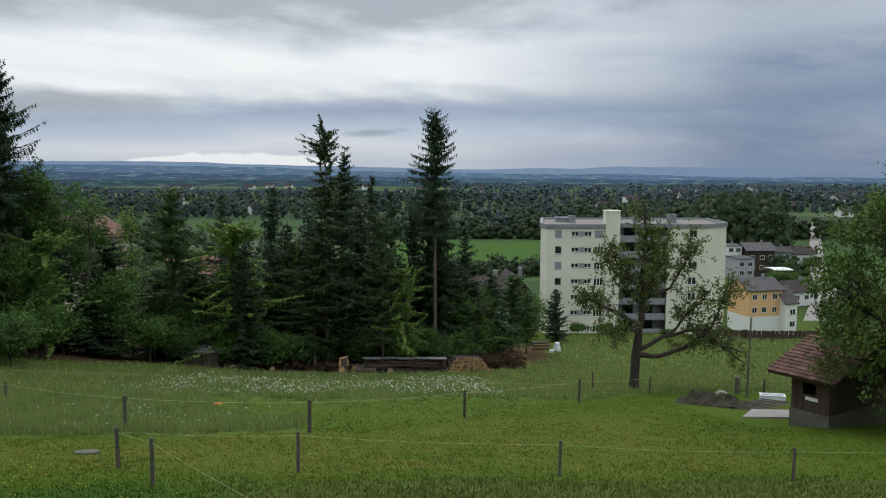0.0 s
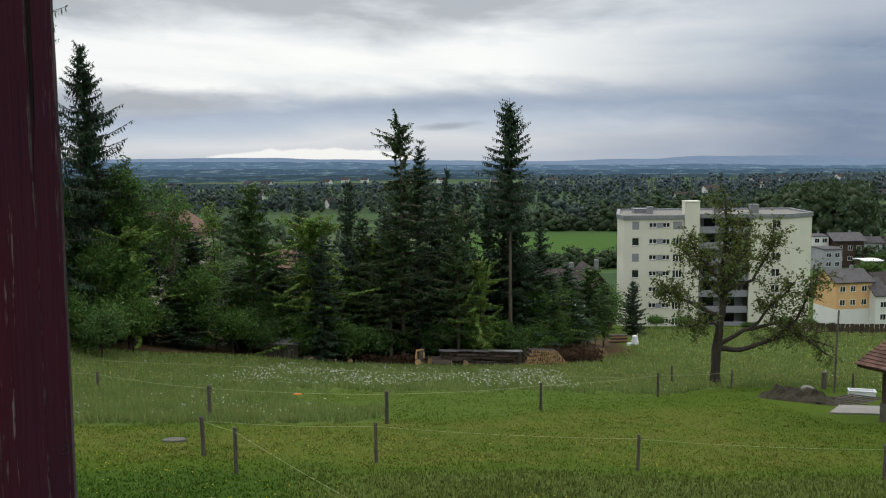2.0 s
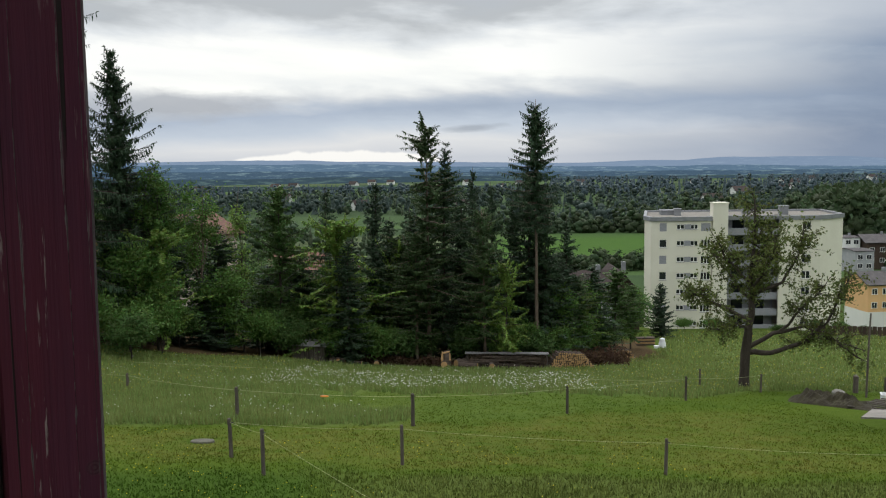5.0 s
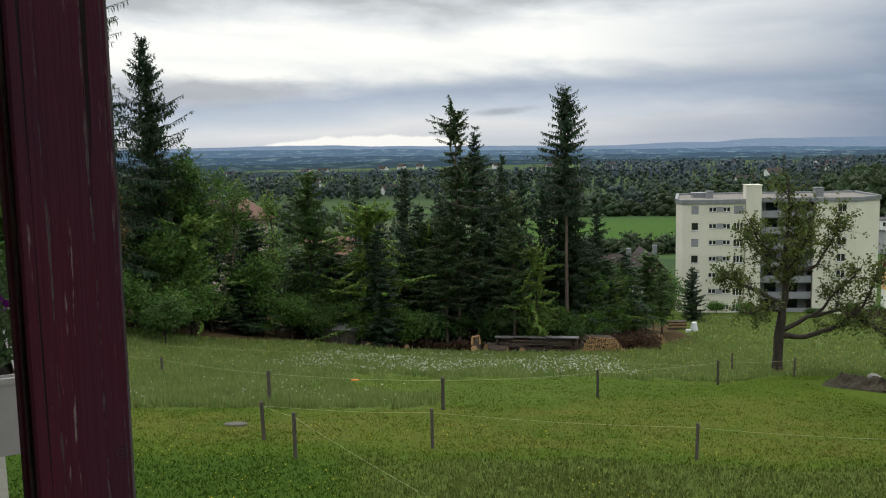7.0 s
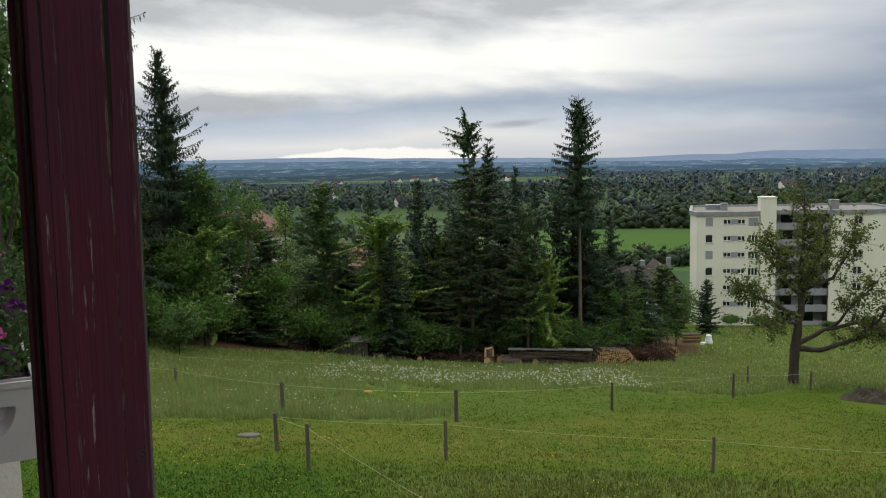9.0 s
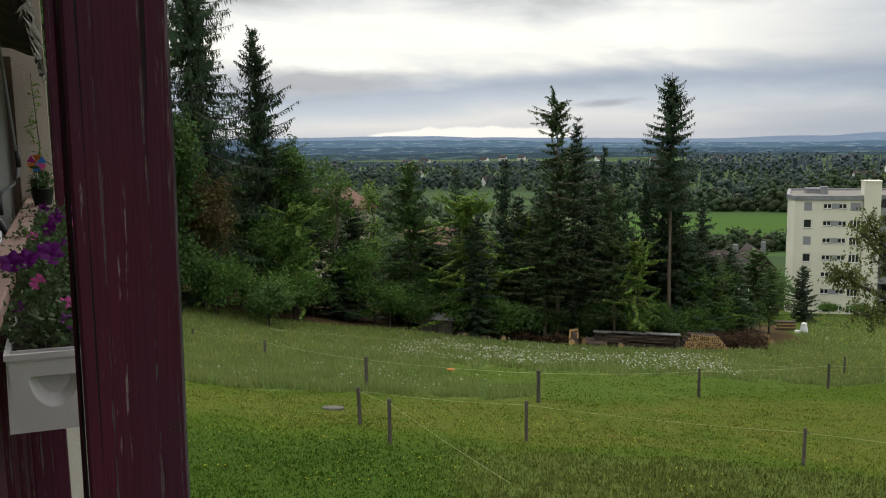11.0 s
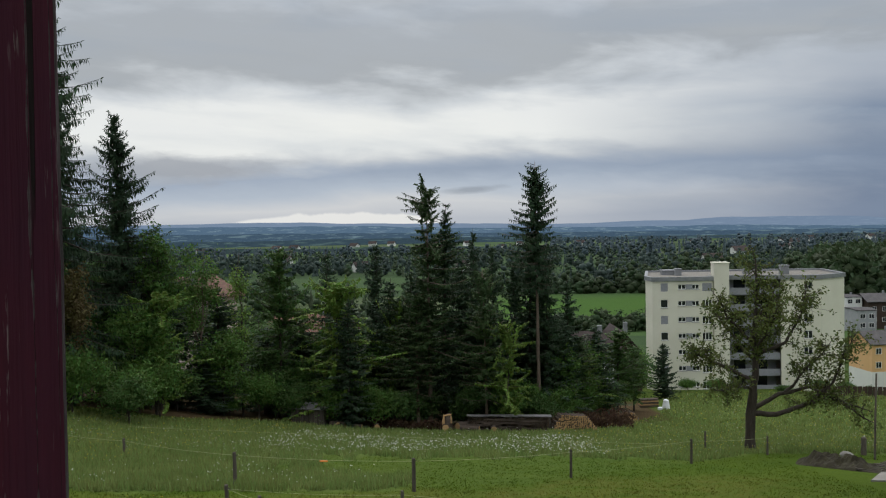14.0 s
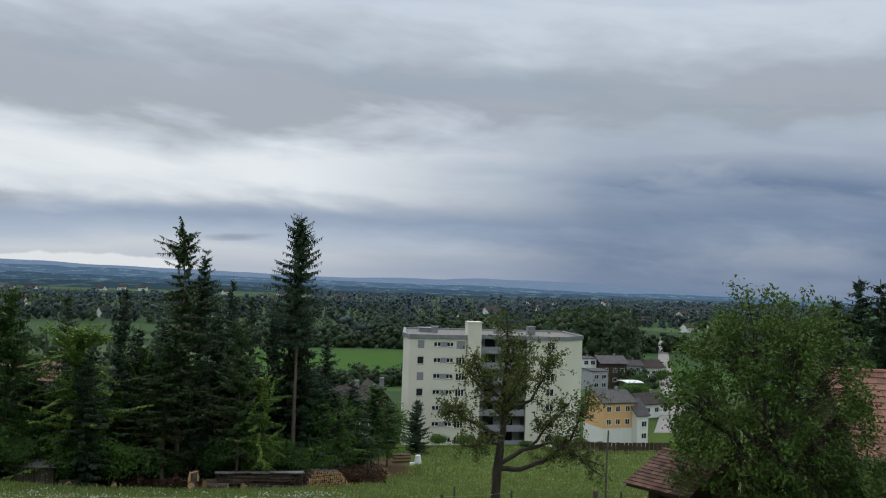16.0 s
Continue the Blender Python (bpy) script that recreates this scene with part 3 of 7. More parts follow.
def thing(name, label, category, m=None, group="", kind="", me=None):
    ob = new(name, me)
    if m is not None:
        ob.matrix_basis = m
    return tagged(ob, label, category, group, kind)


# ---- ground ----
PY = np.array([-60, 0, 75, 110, 145, 200, 300, 600, 1200, 6000.0])
PD = np.array([0.6, 3.3, 18.7, 23.9, 29, 35, 39, 45, 56, 125.0])


def height(x, y):
    x, y = np.asarray(x, float), np.asarray(y, float)
    drop = sum(np.interp(y + k, PY, PD) for k in (-9, -4.5, 0, 4.5, 9)) / 5
    rise = np.log1p(np.exp(np.clip((-x - 14) / 4, -30, 30))) * 4
    rise = np.minimum(rise, 40)
    bank_ = 0.10 * np.minimum(np.log1p(np.exp(np.clip((-x - 26) / 3, -30, 30))) * 3, 30)
    step = lambda v: np.clip(v, 0, 1) ** 2 * (3 - 2 * np.clip(v, 0, 1))
    hollow = 4.4 * step((y - 121) / 16) * step((x - 42) / 9) * (1 - step((y - 175) / 40))
    return 5 - drop + (0.13 * rise + bank_) * np.clip((140 - y) / 60, 0, 1) - hollow


def mow_edge(x):
    """The line beyond which the grass stands long."""
    return np.interp(x, [-40, -18, -13, -9.6, -5.0, -4.4, 0.0, 4.2, 9.0, 12, 60], [22.6, 24.2, 24.4, 26.2, 27.4, 28.6, 31.0, 36.5, 42.5, 47, 44])


def ease(v):
    v = np.clip(v, 0, 1)
    return v * v * (3 - 2 * v)


def lawn_zones(x, y):
    """How far the short grass is dry, rough or lush at a place."""
    wav = 0.5 * np.sin(x * 0.9 + 0.7 * np.sin(y * 0.8)) + 0.3 * np.sin(x * 2.3 + y)
    dry = ease((y - 18.6 - wav) / 1.6) * ease((mow_edge(np.minimum(x, 3)) + 0.4 - y + wav) / 2.5) * ease((14 - x) / 8) * np.interp(x, [-16, -12, 20], [0.5, 1, 1])
    rough = ease((19.0 + 0.6 * wav - y) / 1.2) * ease((x + 5.2 - (18 - y) * 0.25 + wav) / 2.0)
    lush = ease((18.6 + wav - y) / 2.0) * (1 - rough)
    return dry, rough, lush


def on(x, y):
    return float(height(x, y))


def spread(a, b, fine0, fine1, step, n):
    """Grid lines, close between fine0 and fine1 and wider outwards."""
    mid = np.arange(fine0, fine1 + 1e-6, step)
    out1 = fine1 + (b - fine1) * (np.linspace(0, 1, n + 1)[1:] ** 3.2)
    out0 = fine0 - (fine0 - a) * (np.linspace(0, 1, n + 1)[1:] ** 3.2)
    return np.concatenate([out0[::-1], mid, out1])


def tall_grass(x, y):
    wav = 0.7 * np.sin(x * 1.3 + 0.6 * np.sin(y * 0.9)) + 0.5 * np.sin(x * 3.1 + y * 0.7)
    hay = (x > -9.5 + wav) & (x < 8.5 + wav) & (y < np.interp(x, [-10, -5, 2, 8], [42.5, 41, 43.5, 41]) + wav) & ((y > 32.5 + wav) | (x > -4.6 + 0.3 * wav))
    return (y > mow_edge(x)) & ~hay & (y < np.interp(x, [-60, -36, -30, -24, -20, -8, 6, 14, 20, 60], [41, 47, 50, 55, 67, 69, 74, 92, 132, 132]))


gx, gy = spread(-5000, 5000, -40, 60, 0.8, 36), spread(-3000, 4900, 4, 90, 0.7, 46)
GX, GY = np.meshgrid(gx, gy)
bump_z = 0.008 * np.sin(GX * 0.9 + 1.3 * np.sin(GY * 0.5)) * np.sin(GY * 0.7) * ((GY > 3) & (GY < 100))
GZ = height(GX, GY) + bump_z + np.where(tall_grass(GX, GY), 0.05, 0.0) * (GY < 100)
nx, ny = len(gx), len(gy)
idx = np.arange(nx * ny).reshape(ny, nx)
quads = np.stack([idx[:-1, :-1], idx[:-1, 1:], idx[1:, 1:], idx[1:, :-1]], -1).reshape(-1, 4)
ground_me = mesh_of("ground", np.stack([GX, GY, GZ], -1).reshape(-1, 3).tolist(), quads.tolist(), ground_mat(), smooth=True)
wood_edge = np.interp(GX, [-60, -36, -30, -24, -20, -8, 6, 14, 20, 60], [42, 48, 52, 58, 70, 72, 76, 84, 400, 400])
zones = {
    "meadow": np.where(tall_grass(GX, GY), 1.0, np.where(GY > mow_edge(GX), 0.35, 0.0)),
    "litter": np.clip((GY - wood_edge) / 2.0, 0, 1) * (GY < 112) * 0.9,
    "plain": np.clip((GY - np.where(GX < 0, 96, 170)) / np.where(GX < 0, 15, 60), 0, 1),
    "crop": ((GY > 292) & (GY < 470) & (GX > -30 + (GY - 300) * 0.1) & (GX < 190)).astype(float),
}
zones.update(zip(("dry", "rough", "lush"), lawn_zones(GX, GY)))
for zname, val in zones.items():
    at = ground_me.attributes.new(zname, "FLOAT", "POINT")
    at.data.foreach_set("value", val.reshape(-1).astype(np.float32))
thing("ground", "green hillside of lawn and meadow running down to a plain of fields", "ground", kind="structure", me=ground_me)


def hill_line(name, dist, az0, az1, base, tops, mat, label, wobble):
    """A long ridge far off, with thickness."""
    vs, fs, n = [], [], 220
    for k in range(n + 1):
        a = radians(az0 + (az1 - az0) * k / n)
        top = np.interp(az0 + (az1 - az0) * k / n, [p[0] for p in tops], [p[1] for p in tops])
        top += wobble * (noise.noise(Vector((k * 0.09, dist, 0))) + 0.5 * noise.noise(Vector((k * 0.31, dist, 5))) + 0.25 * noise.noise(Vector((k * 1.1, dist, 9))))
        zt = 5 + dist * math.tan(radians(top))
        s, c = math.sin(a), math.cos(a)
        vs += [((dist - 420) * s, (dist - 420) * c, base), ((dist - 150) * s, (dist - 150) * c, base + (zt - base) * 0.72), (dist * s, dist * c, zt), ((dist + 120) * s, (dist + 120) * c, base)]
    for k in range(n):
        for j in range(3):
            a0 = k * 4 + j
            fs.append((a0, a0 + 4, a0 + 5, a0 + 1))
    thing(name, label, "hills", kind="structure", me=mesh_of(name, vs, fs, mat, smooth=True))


# the ridges turn bluer and paler outwards: haze mixed into their glow
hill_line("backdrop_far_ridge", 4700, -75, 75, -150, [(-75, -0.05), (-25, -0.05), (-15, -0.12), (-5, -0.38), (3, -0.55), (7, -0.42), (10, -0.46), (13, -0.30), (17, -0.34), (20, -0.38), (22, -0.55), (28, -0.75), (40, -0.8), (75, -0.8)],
          haze_glow_mat("far_ridge_haze", (0.185, 0.255, 0.36), (0.22, 0.295, 0.40), 1.0), "far blue ridge in haze", 0.07)
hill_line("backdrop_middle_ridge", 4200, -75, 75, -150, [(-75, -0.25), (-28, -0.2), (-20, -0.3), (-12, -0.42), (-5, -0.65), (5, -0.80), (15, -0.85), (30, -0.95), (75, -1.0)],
          haze_glow_mat("middle_ridge_haze", (0.085, 0.145, 0.22), (0.21, 0.30, 0.36), 1.0), "hazy ridge of woods and fields", 0.09)
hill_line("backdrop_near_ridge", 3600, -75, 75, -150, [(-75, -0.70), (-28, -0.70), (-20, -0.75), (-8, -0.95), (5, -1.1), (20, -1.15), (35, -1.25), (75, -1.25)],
          haze_glow_mat("near_ridge_haze", (0.050, 0.088, 0.135), (0.15, 0.225, 0.26), 1.0), "wooded low hills in blue haze", 0.10)
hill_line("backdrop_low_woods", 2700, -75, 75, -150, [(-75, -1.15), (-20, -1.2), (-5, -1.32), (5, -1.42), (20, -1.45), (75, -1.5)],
          haze_glow_mat("low_woods_haze", (0.036, 0.062, 0.085), (0.095, 0.15, 0.15), 1.0), "low wooded rise with pale fields far out", 0.08)


# nearest backdrop ridge, its woods bluish from haze put into the glow
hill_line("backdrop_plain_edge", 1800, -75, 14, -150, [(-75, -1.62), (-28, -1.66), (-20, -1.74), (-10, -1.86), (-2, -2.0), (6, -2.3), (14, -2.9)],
          haze_glow_mat("plain_edge_haze", (0.034, 0.056, 0.060), (0.085, 0.135, 0.095), 1.0), "wooded edge of the plain with pale fields", 0.10)


# ---- trees ----
def conifer_parts(seed, h, half, clear=0.05, step=0.42, droop=0.4, spray=0.5, ragged=0.3, power=0.8, hang=0.7, wide=0.30, upturn=0.25, trunk_r=None, lean=0.006, sparse=0.06, lobes=0.25, wild=0.0):
    """Trunk and crown of a tree of whorled limbs: each limb bears side sprays and hanging ones."""
    rng = np.random.default_rng(seed)
    r0 = trunk_r or h * 0.011
    le = rng.normal(0, lean, 2) * h
    spine = [(le[0] * (k / 8) ** 2, le[1] * (k / 8) ** 2, h * k / 8) for k in range(9)]
    tb = Build().tube([(0, 0, -0.6)] + spine, [r0 * 1.25] + [max(r0 * (1 - 0.93 * k / 8), 0.02) for k in range(9)], 8)
    ph = rng.uniform(0, 6.283, 3)
    quads_ = []
    z = clear * h
    while z < h - 0.2:
        s = (h - z) / (h * (1 - clear))
        reach = half * min(1.0, s * 1.3 + 0.02) ** power * (1 - 0.25 * max(0.0, s - 0.75) / 0.25) + 0.12
        cx, cy = le[0] * (z / h) ** 2, le[1] * (z / h) ** 2
        nb, a0 = int(rng.integers(4, 8)), rng.uniform(0, 6.283)
        for b in range(nb):
            if rng.uniform() < sparse:
                continue
            a = a0 + 6.283 * b / nb + rng.normal(0, 0.3)
            side_k = 1 + lobes * (math.sin(2 * a + ph[0] + z * 0.35) * 0.6 + math.sin(a + ph[1] - z * 0.8) * 0.6)
            L = max(0.15, reach * side_k * (1 + ragged * float(np.clip(rng.normal(0, 1), -1.8, 1.5))))
            zz = z + rng.uniform(-0.5, 0.5) * step
            rise = 0.22 * (1 - s) ** 1.5 - droop * (0.25 + 0.75 * s) * rng.uniform(0.5, 1.4) + rng.normal(0, 1) * wild
            ca, sa = math.cos(a), math.sin(a)
            n = max(3, int(L / (spray * 0.42)))
            u = (np.arange(n) + 0.6) / n
            sway = 0.06 * L * np.sin(u * 5 + ph[2] + b)
            bx, by = cx + ca * L * u - sa * sway, cy + sa * L * u + ca * sway
            bz = zz + L * (rise * u + upturn * u * u)
            tb.tube([(cx, cy, zz), (bx[n // 2], by[n // 2], bz[n // 2]), (bx[-1], by[-1], bz[-1])], [0.010 + 0.011 * L, 0.008 + 0.006 * L, 0.006], 3, cap=False)
            for sd, kind in ((1, 0), (-1, 0), (0.5, 1), (-0.5, 1), (0, 2)):
                ln = spray * rng.uniform(0.6, 1.2, n) * (1.1 - 0.5 * u) * min(1.0, 0.35 + L / 1.6)
                if kind == 1:
                    ln *= hang
                out = rng.uniform(0.35, 0.8, n) if kind == 0 else rng.uniform(0.0, 0.35, n) if kind == 1 else np.ones(n)
                lat = sd * rng.uniform(0.5, 0.95, n) + rng.normal(0, 0.1, n)
                dz = -rng.uniform(0.02, 0.45, n) * (0.4 + s) if kind == 0 else -rng.uniform(0.7, 1.3, n) if kind == 1 else rise + 2 * upturn * u
                d = np.stack([ca * out - sa * lat, sa * out + ca * lat, dz + 0 * u], -1)
                d /= np.linalg.norm(d, axis=1, keepdims=True)
                d *= ln[:, None]
                w = np.cross(d, rng.normal(0, 0.45, (n, 3)) + (np.array((0, 0, 1.0)) if kind != 1 else np.array((ca, sa, 0.0))))
                w *= (ln * wide * rng.uniform(0.6, 1.1, n) / (np.linalg.norm(w, axis=1) + 1e-6))[:, None]
                p = np.stack([bx, by, bz], -1)
                m = p + d * 0.45
                m[:, 2] += ln * 0.05
                quads_.append(np.stack([p, m + w, p + d, m - w], 1))
        z += step * rng.uniform(0.6, 1.3) * (0.6 + 0.6 * s)
    V = np.concatenate(quads_).reshape(-1, 3)
    return tb, V.tolist(), np.arange(len(V)).reshape(-1, 4).tolist()


def broadleaf_parts(seed, h, half, trunk=0.25, fork=0.28, limbs=9, twigs=7, leaves=26, leaf=0.17, spread_=0.42, open_=0.15, top=0.8, slender=False):
    """Trunk with limbs, and a crown of single leaves in clumps along the twigs."""
    rng = np.random.default_rng(seed)
    tb = Build()
    tip = Vector((rng.normal(0, 0.03) * h, rng.normal(0, 0.03) * h, h * (0.97 if slender else 0.82)))
    spine = [Vector((0, 0, -0.5))] + [tip * (k / 6) + Vector((rng.normal(0, 0.015) * h, rng.normal(0, 0.015) * h, 0)) * (k / 6) for k in range(7)]
    tb.tube(spine, [trunk * 1.2] + [trunk * (1 - 0.13 * k) for k in range(7)], 8)
    anchors = []
    c0 = Vector((0, 0, h * (fork + 1) / 2))
    rz = h * (1 - fork) / 2
    for k in range(limbs):
        u = rng.uniform(0.15, 0.95)
        base = tip * max(fork * 0.9, u * 0.85) * 1.0
        a, e = rng.uniform(0, 6.283) if k else 0.5, rng.uniform(-0.5, 1.1)
        d = Vector((math.cos(a) * math.cos(e) * half, math.sin(a) * math.cos(e) * half, math.sin(e) * rz))
        end = c0 + d * rng.uniform(0.55, 0.85)
        end.z = max(end.z, base.z * 0.9)
        mid = base.lerp(end, 0.5) + Vector((0, 0, -0.05 * h * rng.uniform(0, 1)))
        r = trunk * 0.42
        tb.tube([base, mid, end], [r, r * 0.6, r * 0.25], 5, cap=False)
        for j in range(twigs):
            p0 = base.lerp(end, rng.uniform(0.35, 1.0))
            v = Vector(rng.normal(0, 1, 3)).normalized()
            p1 = p0 + Vector((v.x * half, v.y * half, abs(v.z) * rz * 0.6 - 0.1 * rz)) * rng.uniform(0.25, 0.55)
            tb.tube([p0, p0.lerp(p1, 0.5) + Vector((0, 0, 0.05)), p1], [r * 0.28, r * 0.18, r * 0.08], 4, cap=False)
            for q in np.linspace(0.3, 1.05, 4):
                if rng.uniform() > open_:
                    anchors.append(p0.lerp(p1, q))
    V, F = [], []
    sd = spread_
    for an in anchors:
        for _ in range(leaves):
            c = np.array(an) + rng.normal(0, sd, 3) * (1, 1, 0.7)
            d1 = rng.normal(0, 1, 3)
            d1 /= np.linalg.norm(d1)
            d2 = np.cross(d1, rng.normal(0, 1, 3))
            d2 /= np.linalg.norm(d2) + 1e-6
            d1, d2 = d1 * leaf * rng.uniform(0.6, 1.2), d2 * leaf * rng.uniform(0.35, 0.6)
            i = len(V)
            V += [tuple(c - d1 * 0.6), tuple(c + d2 * 0.8), tuple(c + d1), tuple(c - d2 * 0.8)]
            F.append((i, i + 1, i + 2, i + 3))
    return tb, V, F


def plant(name, label, category, parts_, x, y, leaf_m, bark_m, turn=0, group="", scale=1.0):
    tb, V, F = parts_
    ob = thing(name, label, category, pose(x, y, on(x, y), 0, 0, turn) @ Matrix.Scale(scale, 4), group)
    part("trunk", tb.mesh("trunk", M[bark_m], smooth=True), ob)
    part("crown", mesh_of("crown", V, F, M[leaf_m]), ob)
    return ob


def again(ob, x, y, turn, s=1.0, sz=None):
    c = copy_thing(ob, pose(x, y, on(x, y), 0, 0, turn))
    c.scale = (s, s, sz or s)
    return c


EDGE = "trees of the wood's edge"
C, B = conifer_parts, broadleaf_parts
# dark conifers
tall = plant("spruce_tree", "tall dark spruce with layered ragged limbs and bare lower trunk", "tree", C(1, 23.8, 2.35, 0.54, 0.42, 0.34, 0.42, 0.26, 0.62, 1.25, 0.24, 0.30, 0.21, sparse=0.06, lobes=0.25), 0.85, 77, "spruce", "bark_pale", 30, EDGE)
plant("pine_tree", "tall pine with an uneven crown above a bare pale trunk", "tree", C(2, 21.0, 2.9, 0.30, 0.55, 0.05, 0.46, 0.42, 0.42, 0.9, 0.28, 0.10, 0.22, sparse=0.15, lobes=0.6, wild=0.25), -8.6, 74, "pine", "bark_pale", 10, EDGE)
plant("spruce_tree", "tall spruce standing close beside a pine", "tree", C(3, 19.9, 2.6, 0.10, 0.52, 0.40, 0.46, 0.3, 0.7, 0.9, 0.26), -7.5, 76, "spruce", "bark", 50, EDGE)
dark = plant("spruce_tree", "very tall dark spruce with hanging ragged limbs", "tree", C(4, 27.5, 3.8, 0.05, 0.62, 0.75, 0.46, 0.40, 0.6, 1.7, 0.15, 0.28, sparse=0.10, lobes=0.45), -34.5, 54, "spruce", "bark", 0, EDGE)
lef = plant("spruce_tree", "tall dark spruce with a thin top and upturned limbs", "tree", C(5, 21.2, 3.4, 0.04, 0.38, 0.45, 0.44, 0.32, 0.72, 1.2, 0.22, 0.38, sparse=0.06, lobes=0.3), -29.4, 60, "spruce", "bark", 0, EDGE)
narrow = plant("spruce_tree", "slim dark spruce with a pointed top", "tree", C(6, 17.0, 2.0, 0.03, 0.66, 0.45, 0.54, 0.22, 0.8, 1.0, 0.30), -14.3, 80, "spruce", "bark", 0, EDGE)
for x, y, turn, s_, sz in ((-30.0, 51.5, 70, 0.95, 0.95), (-36.5, 48.5, 140, 0.98, 0.98), (-41.0, 52.0, 210, 1.0, 1.0), (-33.0, 58.0, 250, 0.85, 0.85)):
    again(dark, x, y, turn, s_, sz)
for x, y, turn, s_, sz in ((-5.1, 82, 40, 0.85, 1.10), (-3.3, 83, 100, 0.85, 1.02), (-18.9, 80, 170, 0.8, 0.93), (3.8, 84, 220, 0.95, 0.83), (0.1, 80, 300, 1.3, 1.06), (1.7, 79.5, 20, 1.1, 0.92), (-1.2, 81, 65, 1.05, 0.92),
                           (-10.6, 79, 120, 1.2, 0.85), (-14.7, 68.6, 10, 0.95, 0.60), (-12.6, 77, 330, 1.2, 0.78), (-6.2, 79, 310, 1.3, 0.92), (-9.4, 77.5, 80, 1.2, 0.74), (-25.4, 68.5, 200, 1.35, 0.62), (-20.4, 76, 145, 1.4, 0.58),
                           (-16.5, 79, 15, 1.3, 0.66), (2.9, 82, 190, 1.3, 0.62), (-4.3, 78.5, 260, 1.2, 0.74), (-23.2, 74, 285, 1.3, 0.46), (-28.6, 66, 25, 1.4, 0.64), (6.2, 88, 95, 1.2, 0.45), (-2.4, 77, 35, 1.1, 0.55), (-30.5, 63.5, 155, 1.5, 0.8)):
    again(narrow, x, y, turn, s_, sz)
fir = plant("fir_tree", "young dark green fir on the meadow by the tower block", "tree", C(7, 7.6, 2.3, 0.02, 0.34, 0.15, 0.5, 0.15, 0.95, 0.6, 0.34), 18.0, 118, "spruce", "bark", 0)
larch = plant("larch_tree", "mid green larch with soft hanging sprays", "tree", C(8, 13.6, 2.1, 0.20, 0.55, 0.25, 0.46, 0.38, 0.5, 1.1, 0.24), -3.6, 72, "pine", "bark_pale", 0, EDGE)
again(larch, -9.6, 73.2, 60, 1.15, 0.86)
again(larch, -11.2, 76.0, 140, 1.2, 0.85)
for k, (x, y, s) in enumerate([(51.8, 75, 1.04), (54.6, 75, 1.16), (54.0, 71, 1.10), (57.5, 74, 1.15), (60, 72, 1.1), (48.5, 79, 0.98)]):
    again(narrow, x, y, 50 * k, 1.7, s)

# leafy trees
plant("beech_tree", "airy young beech with a thin pale stem and light crown", "tree", B(11, 14.4, 2.0, 0.11, 0.42, 13, 7, 17, 0.17, 0.34, 0.25), -26.1, 66, "leaf", "bark_pale", 0, EDGE)
dec2 = plant("birch_tree", "slim young tree with a thin stem and few leaves", "tree", B(12, 14.1, 1.0, 0.09, 0.20, 14, 4, 10, 0.15, 0.3, 0.3, slender=True), -23.4, 68, "leaf_bright", "bark", 0, EDGE)
alder = plant("alder_tree", "dark green alder with tiered open limbs", "tree", C(13, 14.8, 2.5, 0.22, 0.62, -0.05, 0.45, 0.34, 0.42, 1.0, 0.36, 0.05, 0.15, lobes=0.4, wild=0.35), -21.3, 72, "leaf_dark", "bark", 0, EDGE)
maple = plant("maple_tree", "bright fresh green maple with spreading tiers against dark conifers", "tree", C(14, 12.2, 3.3, 0.10, 0.80, -0.02, 0.46, 0.36, 0.42, 1.05, 0.38, 0.03, 0.14, sparse=0.12, lobes=0.55, wild=0.4), -16.0, 70.5, "leaf_bright", "bark", 0, EDGE)
again(maple, -11.6, 76.5, 130, 0.75, 0.92)
again(maple, -1.7, 71.4, 215, 0.62, 0.74)
again(maple, 5.4, 85, 305, 0.6, 0.52)
again(maple, -26.0, 57.5, 80, 0.8, 0.70)
plant("copper_tree", "copper brown young tree among green ones", "tree", B(15, 9.9, 1.7, 0.1, 0.1, 18, 6, 20, 0.16, 0.32, 0.1), -28.2, 50, "leaf_brown", "bark", 0, EDGE)
lea = plant("hazel_tree", "light green hazel at the wood's edge", "tree", B(16, 8.6, 2.3, 0.11, 0.1, 18, 7, 12, 0.185, 0.38, 0.1), -26.6, 56, "leaf", "bark", 0, EDGE)
plant("ash_tree", "light green ash leaning out beside a spruce", "tree", B(17, 14.8, 1.9, 0.15, 0.35, 16, 7, 20, 0.18, 0.36, 0.15), -27.2, 61, "leaf", "bark", 0, EDGE)
dec3 = plant("lime_tree", "dark green rounded lime tree", "tree", B(18, 14.9, 2.6, 0.16, 0.12, 18, 7, 12, 0.21, 0.42, 0.1), -29.0, 46.5, "leaf_dark", "bark", 170, EDGE)
for o_, x, y, turn, s_, sz in ((dec3, -27.0, 37.5, 40, 1.0, 1.45), (dec3, -32.0, 40.5, 110, 1.2, 1.5), (lea, -29.5, 42.5, 100, 1.2, 1.25), (dec3, -32.5, 45.5, 200, 1.0, 0.85), (lea, -31.5, 48.0, 20, 1.2, 1.4),
                               (alder, 9.3, 92, 20, 0.95, 0.62), (alder, 11.6, 97, 150, 0.7, 0.5), (dec3, -33, 66, 15, 1.1, 0.95), (dec3, -33.5, 74, 75, 1.0, 0.85), (lea, 13.5, 112, 30, 1.2, 0.9), (dec3, -12.5, 88, 190, 1.1, 0.8), (dec3, -18, 92, 290, 1.1, 0.72)):
    again(o_, x, y, turn, s_, sz)

